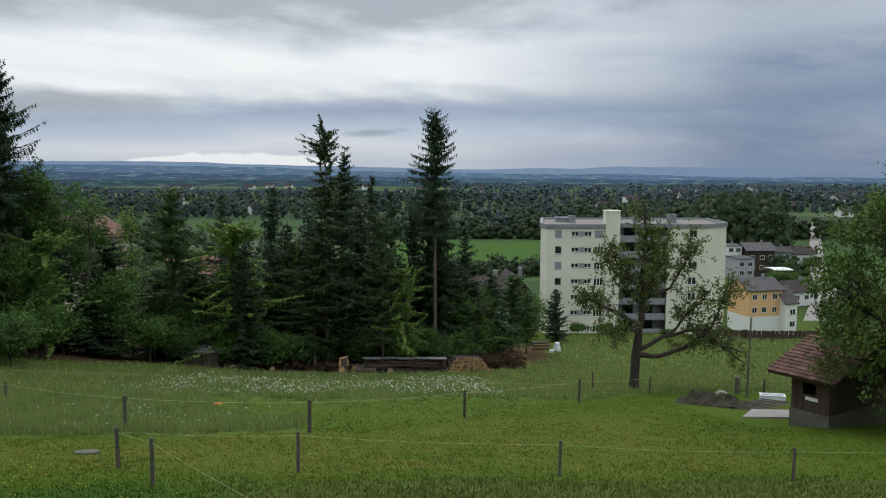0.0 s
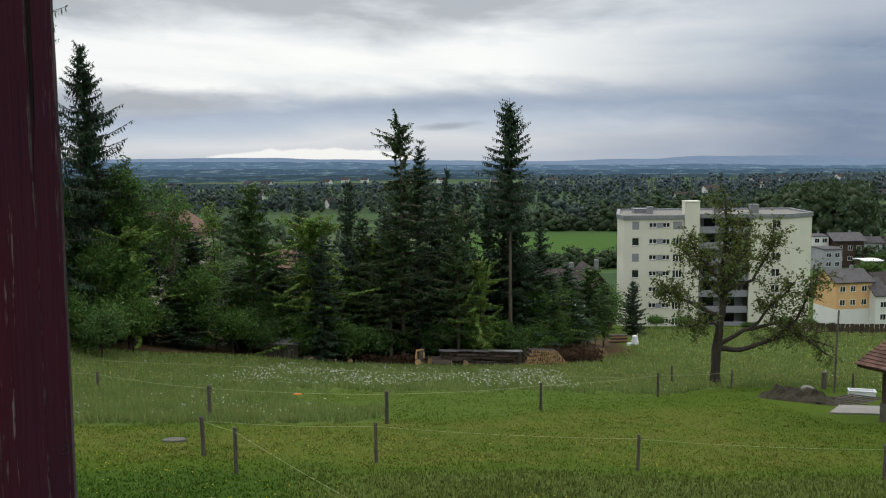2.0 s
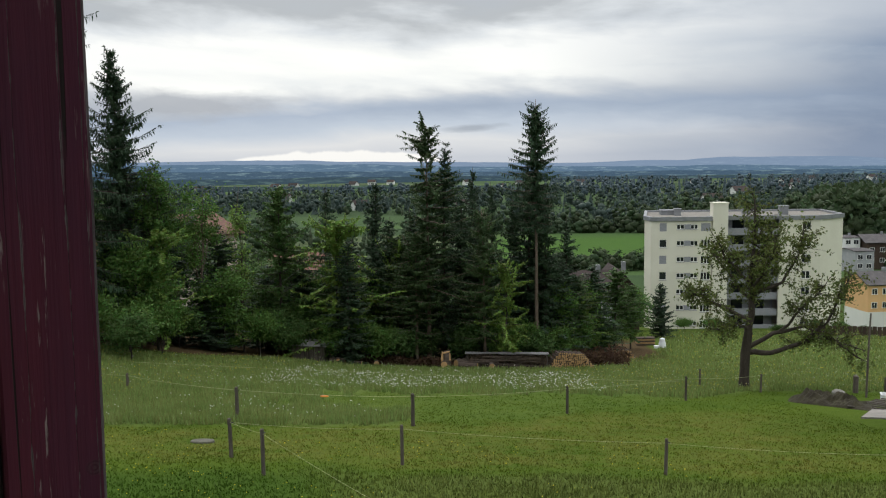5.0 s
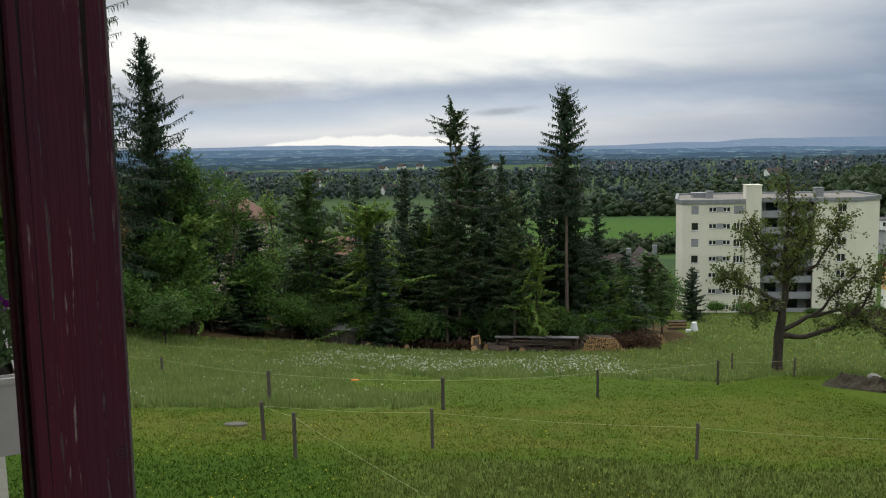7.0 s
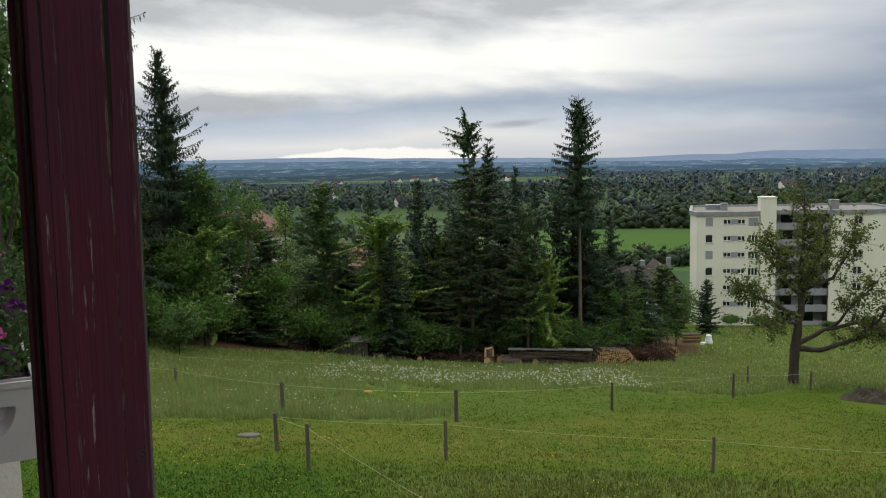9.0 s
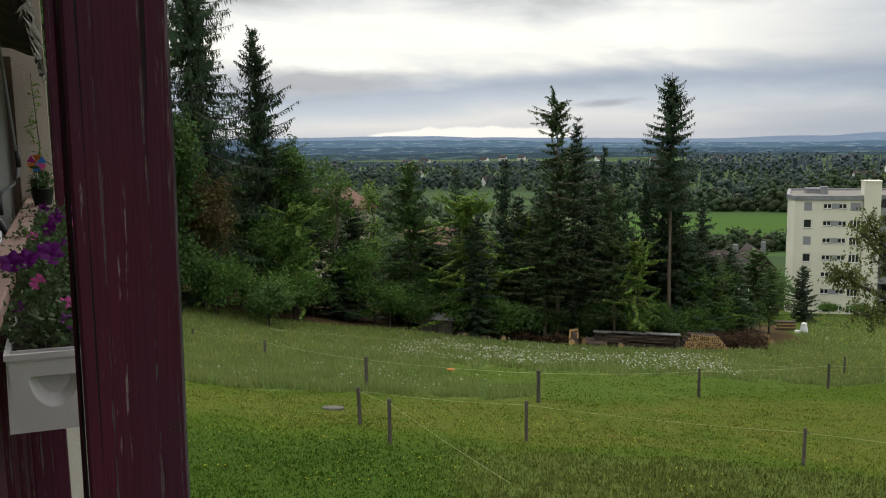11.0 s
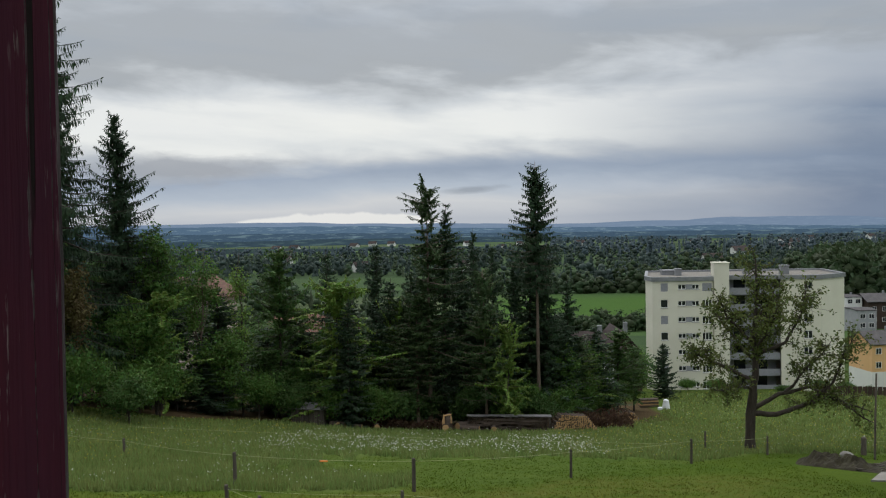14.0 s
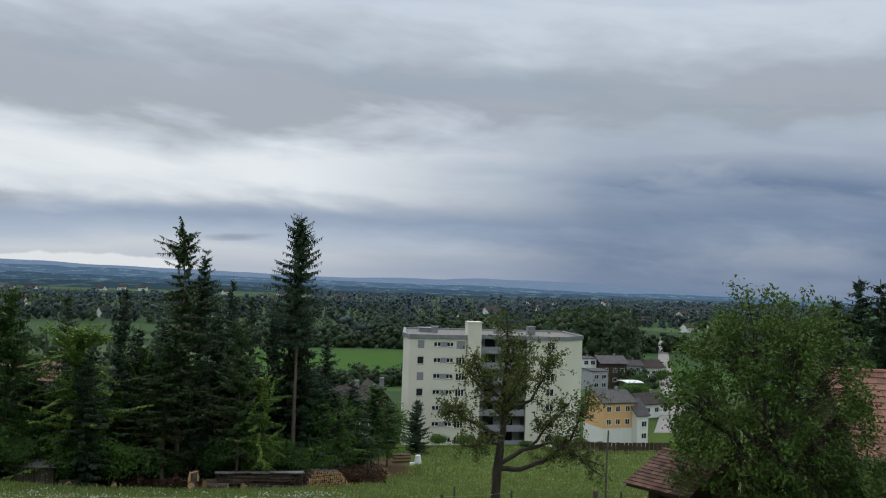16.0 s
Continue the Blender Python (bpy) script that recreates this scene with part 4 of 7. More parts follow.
rf = np.random.default_rng(92)
for k in range(40):
    x = -35 + 42 * (k + rf.uniform(0, 1)) / 40
    y = np.interp(x, [-35, -30, -26, -22, -8, 6], [50, 53, 60, 72, 76, 83]) + rf.uniform(0, 6)
    kind_ = (lea, dec3, larch, lea, narrow)[k % 5]
    hgt = rf.uniform(5.5, 8.6) if x < -19 else rf.uniform(6.0, 9.8)
    again(kind_, x, y, rf.uniform(0, 360), rf.uniform(0.8, 1.1) * (1.25 if kind_ is narrow else 1), hgt / {lea: 8.6, dec3: 14.9, narrow: 17.0, larch: 13.6}[kind_])

BUSH = "bushes along the wood's edge"
bush = plant("hazel_bush", "dense green bush at the foot of the wood", "bush", broadleaf_parts(21, 4.6, 2.5, 0.07, 0.04, 18, 6, 12, 0.185, 0.38, 0.05), -14.8, 71.4, "leaf", "bark", 0, BUSH)
bushd = plant("elder_bush", "dark green bush at the foot of the wood", "bush", broadleaf_parts(22, 4.4, 2.3, 0.07, 0.04, 18, 6, 12, 0.185, 0.38, 0.05), -21.4, 71.0, "leaf_dark", "bark", 0, BUSH)
for k, (b_, x, y, s, sz) in enumerate([(bush, -25.0, 51, 0.9, 0.80), (bushd, -23.6, 48.4, 0.7, 0.72), (bush, -24.9, 55.6, 0.75, 0.95), (bushd, -28.6, 45.6, 1.0, 1.2), (bush, -27.0, 48.2, 0.8, 1.0), (bushd, -30.6, 43.6, 0.9, 1.1), (bush, -33.5, 41.5, 1.0, 1.0), (bushd, -36.5, 39.5, 1.2, 1.2),
                                        (bush, -21.9, 67.6, 0.85, 0.90), (bushd, -19.6, 69.2, 0.75, 0.80), (bush, -23.9, 66.3, 0.45, 0.35), (bush, -15.9, 70.2, 0.95, 0.98), (bush, -13.2, 70.8, 0.85, 0.86), (bushd, -17.4, 71.6, 0.9, 0.95), (bushd, -11.2, 71.9, 0.9, 0.80), (bushd, -26.6, 62.5, 0.9, 0.8),
                                        (bushd, -8.9, 74.6, 0.75, 0.80), (bushd, -5.6, 74.9, 0.75, 0.90), (bush, -2.1, 73.8, 0.7, 0.95), (bushd, 0.9, 75.6, 0.7, 0.80), (bush, -0.3, 76.2, 0.6, 1.0), (bush, 2.4, 78.8, 0.75, 0.85), (bush, 5.2, 83.6, 0.85, 1.1), (bushd, 7.6, 87.5, 0.8, 0.75), (bush, 4.0, 80.4, 0.6, 0.6), (bush, 10.8, 98, 0.8, 0.8),
                                        (bushd, -31, 55, 1.2, 1.2), (bushd, 54, 144, 0.8, 0.6), (bush, 100, 240, 1.6, 1.5), (bush, 107, 248, 1.3, 1.2), (bushd, 121, 285, 1.4, 1.3), (bushd, 139, 305, 1.6, 1.4), (bush, 86, 205, 1.3, 1.0), (bushd, 44.0, 124.5, 0.6, 0.50), (bushd, 47.5, 124.5, 0.5, 0.42), (bushd, 41.2, 125, 0.7, 0.55), (bushd, 51, 124.5, 0.45, 0.40), (bushd, 36.5, 127, 0.6, 0.35), (bush, 28, 131, 0.7, 0.5), (bush, 24, 133, 0.6, 0.5)]):
    again(b_, x, y, 47 * k, s, sz)
plant("rusty_shrub", "small rust red shrub on the lawn behind the post", "bush", broadleaf_parts(23, 1.0, 0.5, 0.03, 0.05, 12, 5, 14, 0.07, 0.09, 0.05), -18.6, 26.2, "rust", "bark")


def pear_tree():
    """The old pear: short thick trunk, a leader, and long low limbs to one side."""
    x0, y0 = 12.18, 48.7
    rng = np.random.default_rng(31)
    k = 0.0320
    tb, anchors = Build(), []

    def limb(pts, r0, r1, twigs, lo=0.35, reach=1.0):
        ps = [Vector((p[0] * k, p[2] if len(p) > 2 else 0, p[1] * k)) for p in pts]
        fine_ = []
        for a, b in zip(ps, ps[1:]):
            for q in (0, 0.33, 0.66):
                fine_.append(a.lerp(b, q) + Vector(rng.normal(0, 0.035, 3)))
        fine_.append(ps[-1])
        n = len(fine_)
        tb.tube(fine_, [r0 + (r1 - r0) * j / (n - 1) for j in range(n)], 8, cap=False)
        for _ in range(int(twigs * 1.7)):
            u = rng.uniform(lo, 1.0) * (n - 1)
            j = min(int(u), n - 2)
            p = fine_[j].lerp(fine_[j + 1], u - j)
            v = Vector(rng.normal(0, 1, 3)).normalized()
            v.z = v.z * 0.8 + 0.12
            q = p + v * rng.uniform(0.5, 1.35) * reach
            m = p.lerp(q, 0.5) + Vector((0, 0, rng.uniform(-0.05, 0.15)))
            tb.tube([p, m, q], [0.028, 0.018, 0.008], 4, cap=False)
            for w in (0.45, 0.75, 1.0):
                anchors.append(p.lerp(q, w))
            for _ in range(2):
                s = m + Vector(rng.normal(0, 0.4, 3)) * reach
                tb.tube([m, s], [0.012, 0.005], 3, cap=False)
                anchors.append(s)
    tb.tube([(0, 0, -0.5), (0, 0, 0), (0.02, 0, 0.9), (0.05, 0, 2.1), (0.2, 0, 3.3)], [0.42, 0.33, 0.26, 0.27, 0.23], 12, cap=False)
    limb([(6, 100), (12, 150), (8, 210), (14, 270), (12, 335)], 0.22, 0.03, 30, 0.3)
    limb([(3, 66), (45, 66), (95, 82), (138, 118), (158, 170), (172, 196)], 0.17, 0.03, 26, 0.35)
    limb([(4, 74), (50, 102), (100, 112), (160, 84), (205, 70)], 0.15, 0.02, 13, 0.4)
    limb([(90, 82), (140, 96), (190, 60), (210, 50)], 0.09, 0.02, 7, 0.3)
    limb([(6, 125), (-45, 150), (-85, 172), (-95, 165)], 0.13, 0.02, 22, 0.3)
    limb([(10, 165), (60, 190), (88, 240), (95, 275)], 0.12, 0.02, 20, 0.3)
    limb([(8, 190), (-35, 230), (-50, 270)], 0.10, 0.02, 16, 0.3)
    limb([(10, 230), (40, 270), (48, 305)], 0.07, 0.02, 12, 0.2)
    limb([(6, 110), (-30, 120, -1.0), (-70, 118, -1.8)], 0.10, 0.02, 14, 0.3)
    limb([(8, 150), (30, 190, 1.2), (50, 240, 2.0)], 0.10, 0.02, 16, 0.3)
    limb([(8, 160), (-20, 200, 1.4), (-40, 235, 2.2)], 0.10, 0.02, 14, 0.3)
    limb([(60, 104), (90, 150, -0.8), (120, 190, -1.2)], 0.09, 0.02, 16, 0.3)
    limb([(10, 180), (20, 215, -1.4), (35, 262, -1.8)], 0.09, 0.02, 14, 0.3)
    V, F = [], []
    for an in anchors:
        for _ in range(int(rng.integers(3, 10))):
            c = np.array(an) + rng.normal(0, 0.11, 3)
            d1 = rng.normal(0, 1, 3)
            d1 /= np.linalg.norm(d1)
            d2 = np.cross(d1, rng.normal(0, 1, 3))
            d2 /= np.linalg.norm(d2) + 1e-6
            d1, d2 = d1 * rng.uniform(0.08, 0.14), d2 * rng.uniform(0.04, 0.07)
            i = len(V)
            V += [tuple(c - d1 * 0.6), tuple(c + d2), tuple(c + d1), tuple(c - d2)]
            F.append((i, i + 1, i + 2, i + 3))
    plant("pear_tree", "old pear tree with forked trunk and long low limbs, thinly leaved", "tree", (tb, V, F), x0, y0, "leaf_pear", "bark")


pear_tree()


def walnut_tree():
    """A broad leafy crown: limbs out to an uneven shell, each twig ending in a tuft of leaves."""
    rng = np.random.default_rng(33)
    tb, V, F = Build(), [], []
    c0, rx, rz = Vector((0, 0, 4.5)), 3.75, 4.3
    tb.tube([(0, 0, -0.5), (0, 0, 0.4), (0.08, 0.05, 1.6), (0.0, 0.1, 3.0)], [0.34, 0.26, 0.22, 0.19], 10, cap=False)
    limbs = []
    for k in range(22):
        a, e = 2.4 * k, rng.uniform(-0.35, 1.45)
        d = Vector((math.cos(a) * math.cos(e) * rx, math.sin(a) * math.cos(e) * rx, math.sin(e) * rz)) * rng.uniform(0.55, 0.72)
        p0, p2 = Vector((0, 0.05, rng.uniform(1.4, 3.0))), c0 + d
        p1 = p0.lerp(p2, 0.5) + Vector(rng.normal(0, 0.2, 3))
        tb.tube([p0, p1, p2], [0.11, 0.07, 0.035], 6, cap=False)
        limbs.append((p0, p1, p2))
    ends = []
    for k in range(900):
        v = Vector(rng.normal(0, 1, 3)).normalized()
        if v.z < -0.75:
            continue
        lob = 1 + 0.20 * noise.noise(v * 2.3 + Vector((4, 1, 7))) + 0.10 * noise.noise(v * 5.5)
        sh = (rng.uniform(0.80, 1.02) if k % 4 else rng.uniform(0.45, 0.8)) * lob
        q = c0 + Vector((v.x * rx, v.y * rx, v.z * rz * (1.0 if v.z > 0 else 0.95))) * sh
        if q.z > 0.5:
            ends.append((q, v))
    for k in range(150):
        q = Vector((rng.uniform(-1.6, 3.6), rng.uniform(-2.6, -0.6), rng.uniform(0.5, 2.8)))
        ends.append((q, Vector((q.x * 0.2, -0.8, -0.2)).normalized()))
    for k in range(9):
        a = 0.7 * k
        q = c0 + Vector((math.cos(a) * rx * 0.5 * rng.uniform(0.2, 1), math.sin(a) * rx * 0.5, rz * rng.uniform(0.92, 1.08)))
        ends.append((q, Vector((0, 0, 1))))
    for q, v in ends:
        near = min(limbs, key=lambda l: (l[2] - q).length)
        b = near[1].lerp(near[2], rng.uniform(0.4, 1.0))
        tb.tube([b, b.lerp(q, 0.6) + Vector((0, 0, 0.1)), q], [0.018, 0.011, 0.005], 3, cap=False)
        n = int(rng.integers(24, 40))
        c = np.array(q) + rng.normal(0, 0.15, (n, 3)) * (1, 1, 0.8) - np.array(v) * rng.uniform(0, 0.35, (n, 1))
        d1 = rng.normal(0, 0.6, (n, 3)) + np.array(v) * 0.5 + (0, 0, -0.25)
        d1 /= np.linalg.norm(d1, axis=1, keepdims=True)
        d2 = np.cross(d1, rng.normal(0, 0.5, (n, 3)) + (0, 0, 1.0))
        d2 /= np.linalg.norm(d2, axis=1, keepdims=True) + 1e-6
        ln = rng.uniform(0.07, 0.13, (n, 1))
        i = len(V)
        V += np.stack([c - d1 * ln * 0.6, c + d2 * ln * 0.42, c + d1 * ln, c - d2 * ln * 0.42], 1).reshape(-1, 3).tolist()
        F += [(i + 4 * j, i + 4 * j + 1, i + 4 * j + 2, i + 4 * j + 3) for j in range(n)]
    plant("walnut_tree", "broad leafy green tree standing before the tiled shed", "tree", (tb, V, F), 16.5, 27.5, "leaf_right", "bark")


walnut_tree()
for k, (x, y, sx_, sz_) in enumerate([(18.6, 27.5, 0.7, 0.7), (20.6, 28.0, 0.8, 0.75)]):
    again(bushd, x, y, 80 * k, sx_, sz_)
for k, (x, y, sx_, sz_) in enumerate([(-30, 80, 1.2, 1.0), (-36, 84, 1.2, 1.1), (-25, 86, 1.2, 0.95), (-41, 76, 1.3, 1.1), (-22, 96, 1.3, 0.9), (-31, 98, 1.3, 0.95)]):
    again(dec3, x, y, 60 * k, sx_, sz_ * 0.75)


# ---- woods, hedges and houses of the plain ----
ICO = [(0, 0, 1), *[(0.894 * math.cos(a * 1.2566), 0.894 * math.sin(a * 1.2566), 0.447) for a in range(5)], *[(0.894 * math.cos(a * 1.2566 + 0.628), 0.894 * math.sin(a * 1.2566 + 0.628), -0.447) for a in range(5)], (0, 0, -1)]
ICO_F = [(0, 1 + k, 1 + (k + 1) % 5) for k in range(5)] + [(1 + k, 6 + k, 1 + (k + 1) % 5) for k in range(5)] + [(6 + k, 6 + (k + 1) % 5, 1 + (k + 1) % 5) for k in range(5)] + [(11, 6 + (k + 1) % 5, 6 + k) for k in range(5)]


def far_woods(name, label, trees, leaf_m, cards, seed, lumps=6):
    """Far trees of uneven leafy lumps, or ragged tiers for the pointed ones, with loose sprays: x, y, height, half width, pointed."""
    rng = np.random.default_rng(seed)
    V, F, n0 = [], [], 0
    ico, ico_f = np.array(ICO), np.array(ICO_F)
    for x, y, h, w, pointed in trees:
        o = np.array((x, y, on(x, y)))
        if pointed:
            for k in range(4):
                zb, zt = h * (0.04 + 0.23 * k), h * min(1.0, 0.42 + 0.23 * k)
                rr = w * (1.05 - 0.25 * k)
                a = np.arange(8) * 0.785 + rng.uniform(0, 1)
                q = rr * rng.uniform(0.55, 1.15, 8)
                ring = np.stack([q * np.cos(a), q * np.sin(a), zb + rng.uniform(-0.05, 0.05, 8) * h], -1)
                V.append(np.concatenate([ring, [(rng.normal(0, 0.05) * w, 0, zt)]]) + o)
                F += [(n0 + j, n0 + (j + 1) % 8, n0 + 8) for j in range(8)]
                n0 += 9
        else:
            for k in range(lumps):
                u = (k + rng.uniform(0.2, 0.9)) / lumps
                a, rad = rng.uniform(0, 6.283), w * rng.uniform(0.15, 0.62) * math.sin(math.pi * min(0.95, 0.18 + 0.75 * u)) ** 0.5
                sz_ = w * rng.uniform(0.38, 0.62) * (1.15 - 0.45 * u) * (6 / lumps) ** 0.4
                c = np.array((rad * math.cos(a), rad * math.sin(a), h * (0.14 + 0.74 * u)))
                V.append(ico * sz_ * rng.uniform(0.65, 1.2, (12, 1)) * (1, 1, 0.9) + c + o)
                F += (ico_f + n0).tolist()
                n0 += 12
        if cards and y < 900:
            u = rng.uniform(0.05, 1.0, cards)
            rad = w * ((1 - u) ** 0.8 if pointed else np.sin(np.pi * np.minimum(1, 0.14 + 0.80 * u)) ** 0.6) * rng.uniform(0.6, 1.08, cards)
            a = rng.uniform(0, 6.283, cards)
            c = np.stack([rad * np.cos(a), rad * np.sin(a), h * u], -1) + o
            d1, d2 = rng.normal(0, 1, (cards, 3)), rng.normal(0, 1, (cards, 3))
            sz_ = w * rng.uniform(0.06, 0.15, (cards, 1)) * (1.6 if cards < 40 else 1.0)
            d1, d2 = d1 / np.linalg.norm(d1, axis=1, keepdims=True) * sz_, d2 / np.linalg.norm(d2, axis=1, keepdims=True) * sz_ * 0.7
            V.append(np.stack([c - d1, c + d2, c + d1, c - d2], 1).reshape(-1, 3))
            F += [(n0 + 4 * j, n0 + 4 * j + 1, n0 + 4 * j + 2, n0 + 4 * j + 3) for j in range(cards)]
            n0 += 4 * cards
    thing(name, label, "woods", kind="stuff", me=mesh_of(name, np.concatenate(V).tolist(), F, M[leaf_m], smooth=True))


rw = np.random.default_rng(77)


def belt(n, y0, y1, x0, x1, h0, h1, keep=lambda x, y: True, pointed=0.5):
    out = []
    while len(out) < n:
        y, u = rw.uniform(y0, y1), rw.uniform(0, 1)
        x = (x0 + (x1 - x0) * u) * y / y1
        if keep(x, y):
            h = rw.uniform(h0, h1)
            p = rw.uniform() < pointed
            out.append((x, y, h, h * (0.2 if p else 0.38), p))
    return out


clump = lambda s, lim: (lambda x, y: noise.noise(Vector((x * s * 0.6, y * s * 3.0, 3.3))) > lim and not (290 < y < 470 and -45 < x < 195) and not (380 < y < 800 and 150 < x * 500 / y < 260))
far_woods("hedge", "green hedge at the foot of the field", [(x, 287 + rw.uniform(-5, 5) + x * 0.05, rw.uniform(4, 8), rw.uniform(2.5, 4.5), False) for x in np.arange(-30, 130, 2.4)], "field_leaf", 90, 1, 9)
far_woods("hedge", "dark hedge along the far side of the field", [(x, 476 + rw.uniform(-7, 7), rw.uniform(7, 15), rw.uniform(4, 6.5), False) for x in np.arange(-60, 330, 4.5)], "field_leaf", 40, 2, 8)
far_woods("field_trees", "tall rounded trees behind the tower block", belt(110, 315, 430, -10, 330, 19, 28, lambda x, y: 0.33 * y < x < 0.41 * y, 0.1), "field_leaf", 200, 3, 16)
far_woods("field_trees", "leafy trees between the tower block and the fields", belt(90, 420, 620, -10, 330, 12, 20, lambda x, y: 0.10 * y < x < 0.40 * y and y > 482, 0.15), "field_leaf", 70, 8, 12)
far_woods("near_woods", "mixed woods below the hillside", belt(420, 115, 330, -330, 20, 8, 14, lambda x, y: x < -12 * y / 100 and not (-0.46 * y < x < -0.24 * y and y < 190), 0.35), "field_leaf", 50, 4, 9)
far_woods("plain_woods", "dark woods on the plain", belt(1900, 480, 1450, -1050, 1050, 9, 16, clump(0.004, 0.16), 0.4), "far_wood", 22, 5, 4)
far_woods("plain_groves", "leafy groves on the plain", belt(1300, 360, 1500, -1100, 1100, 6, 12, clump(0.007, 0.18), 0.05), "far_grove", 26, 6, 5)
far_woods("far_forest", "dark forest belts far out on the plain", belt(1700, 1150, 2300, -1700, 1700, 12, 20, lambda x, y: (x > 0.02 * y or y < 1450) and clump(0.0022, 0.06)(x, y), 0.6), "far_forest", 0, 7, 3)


def house(name, label, x, y, z, w, d, h, roof_h, yaw, wall, tile, rows=(), cols=(), win=(1.1, 1.2), over=0.5, chimney=True, gable_front=False, wall2=None, group=""):
    """A house with thick walls, gabled roof, windows set in, and a chimney. Its front is at -y."""
    ob = thing(name, label, "house", pose(x, y, z, 0, 0, yaw), group)
    b = Build().box(-w / 2, w / 2, 0, d, -2.0, h)
    ridge_x = gable_front
    if ridge_x:
        b.add([(-w / 2, 0, h), (w / 2, 0, h), (0, 0, h + roof_h), (-w / 2, d, h), (w / 2, d, h), (0, d, h + roof_h)], [(0, 1, 2), (4, 3, 5)])
    else:
        b.add([(-w / 2, 0, h), (-w / 2, d, h), (-w / 2, d / 2, h + roof_h), (w / 2, 0, h), (w / 2, d, h), (w / 2, d / 2, h + roof_h)], [(1, 0, 2), (3, 4, 5)])
    part("wall", b.mesh("wall", M[wall]), ob)
    if wall2:
        part("plinth", Build().box(-w / 2 - 0.02, w / 2 + 0.02, -0.02, d, -2.0, h * 0.38).mesh("plinth", M[wall2]), ob, "white lower storey")
    r = Build()
    if ridge_x:
        s = roof_h / (w / 2)
        for sg in (-1, 1):
            e = sg * (w / 2 + over)
            q = [(0, -over, h + roof_h + 0.15), (0, d + over, h + roof_h + 0.15), (e, d + over, h - over * s + 0.15), (e, -over, h - over * s + 0.15)]
            r.slab(q if sg < 0 else q[::-1], 0.22)
    else:
        s = roof_h / (d / 2)
        for y_, sg in ((-over, -1), (d + over, 1)):
            q = [(-w / 2 - over, d / 2, h + roof_h + 0.15), (w / 2 + over, d / 2, h + roof_h + 0.15), (w / 2 + over, y_, h - over * s + 0.15), (-w / 2 - over, y_, h - over * s + 0.15)]
            r.slab(q if sg > 0 else q[::-1], 0.22)
    roof = part("roof", r.mesh("roof", M[tile]), ob)
    if chimney:
        part("chimney", Build().box(w * 0.18, w * 0.18 + 0.6, d * 0.45, d * 0.45 + 0.6, h + roof_h * 0.5, h + roof_h + 0.9).mesh("chimney", M["flashing"]), roof)
    ww, wh = win
    fm = Build().box(-ww / 2 - 0.09, -ww / 2, -0.07, 0.02, -wh / 2, wh / 2).box(ww / 2, ww / 2 + 0.09, -0.07, 0.02, -wh / 2, wh / 2).box(-ww / 2 - 0.09, ww / 2 + 0.09, -0.07, 0.02, wh / 2, wh / 2 + 0.09) \
        .box(-ww / 2 - 0.14, ww / 2 + 0.14, -0.13, 0.02, -wh / 2 - 0.08, -wh / 2).box(-0.04, 0.04, -0.05, 0.02, -wh / 2, wh / 2).mesh("window_frame", M["frame"])
    pm = Build().box(-ww / 2, ww / 2, -0.03, -0.01, -wh / 2, wh / 2).mesh("pane", M["glass"])
    for zr in rows:
        for cx in cols:
            f_ = part("window_frame", fm, ob, "", pose(cx, -0.01, zr))
            part("pane", pm, f_)
    return ob


VIL = "houses of the village"
house("house", "orange rendered house with a white lower storey and grey roof", 72.4, 180, -31.2, 8.0, 8.0, 9.2, 2.0, 12, "wall_orange", "tile_dark", (4.9, 7.7), (-2.6, -0.3, 2.2), (1.05, 1.1), 0.5, True, False, "wall_side", VIL)
house("garage", "white annex with a dark sloping roof beside the orange house", 77.6, 179.0, -31.2, 2.8, 8, 6.6, 3.0, 12, "wall_side", "tile_dark", (2.0, 4.6), (0.3,), (1.2, 1.1), 0.4, False, False, None, VIL)
house("house", "white house with a flat dark roof", 105.2, 290, -33.6, 5.4, 9, 10.2, 0.3, 8, "wall_side", "tile_dark", (3.0, 6.0, 8.8), (-1.3, 1.3), (1.5, 1.3), 0.3, True, False, None, VIL)
house("house", "grey house with a balcony storey and flat roof", 104.0, 276, -33.2, 6.0, 9, 7.0, 0.3, 8, "wall_grey", "tile_dark", (2.4, 5.2), (-1.4, 1.4), (1.5, 1.3), 0.3, False, False, None, VIL)
house("house", "brown boarded house with a wide dark roof", 113.6, 288, -33.5, 9.6, 9, 9.0, 2.0, 5, "wall_wood", "tile_dark", (3.0, 6.4), (-3, 0.4, 3.2), (1.4, 1.3), 0.8, True, False, None, VIL)
house("carport", "open timber carport with a pale flat roof", 110.5, 262, -32.5, 5.0, 6, 4.4, 0.2, 5, "wall_wood", "wall_side", (), (), (1, 1), 0.5, False, False, None, VIL)
house("house", "grey house with a dark roof", 129.8, 312, -34.2, 9.0, 9, 6.4, 1.6, -5, "wall_grey", "tile_dark", (2.4, 4.8), (-2.8, 0, 2.8), (1.3, 1.2), 0.6, True, False, None, VIL)
house("house", "brown house with a low roof and pale gable", 148.0, 332, -34.8, 9.5, 9, 4.4, 2.4, 10, "wall_side", "tile_brown", (2.2,), (-2.6, 0, 2.6), (1.3, 1.1), 0.8, True, False, None, VIL)
house("house", "white house with a dark brown roof", 96.5, 214, -30.9, 9, 9, 3.6, 2.0, 20, "wall_side", "tile_brown", (1.9,), (-3, 0, 3), (1.3, 1.1), 0.6, True, False, None, VIL)
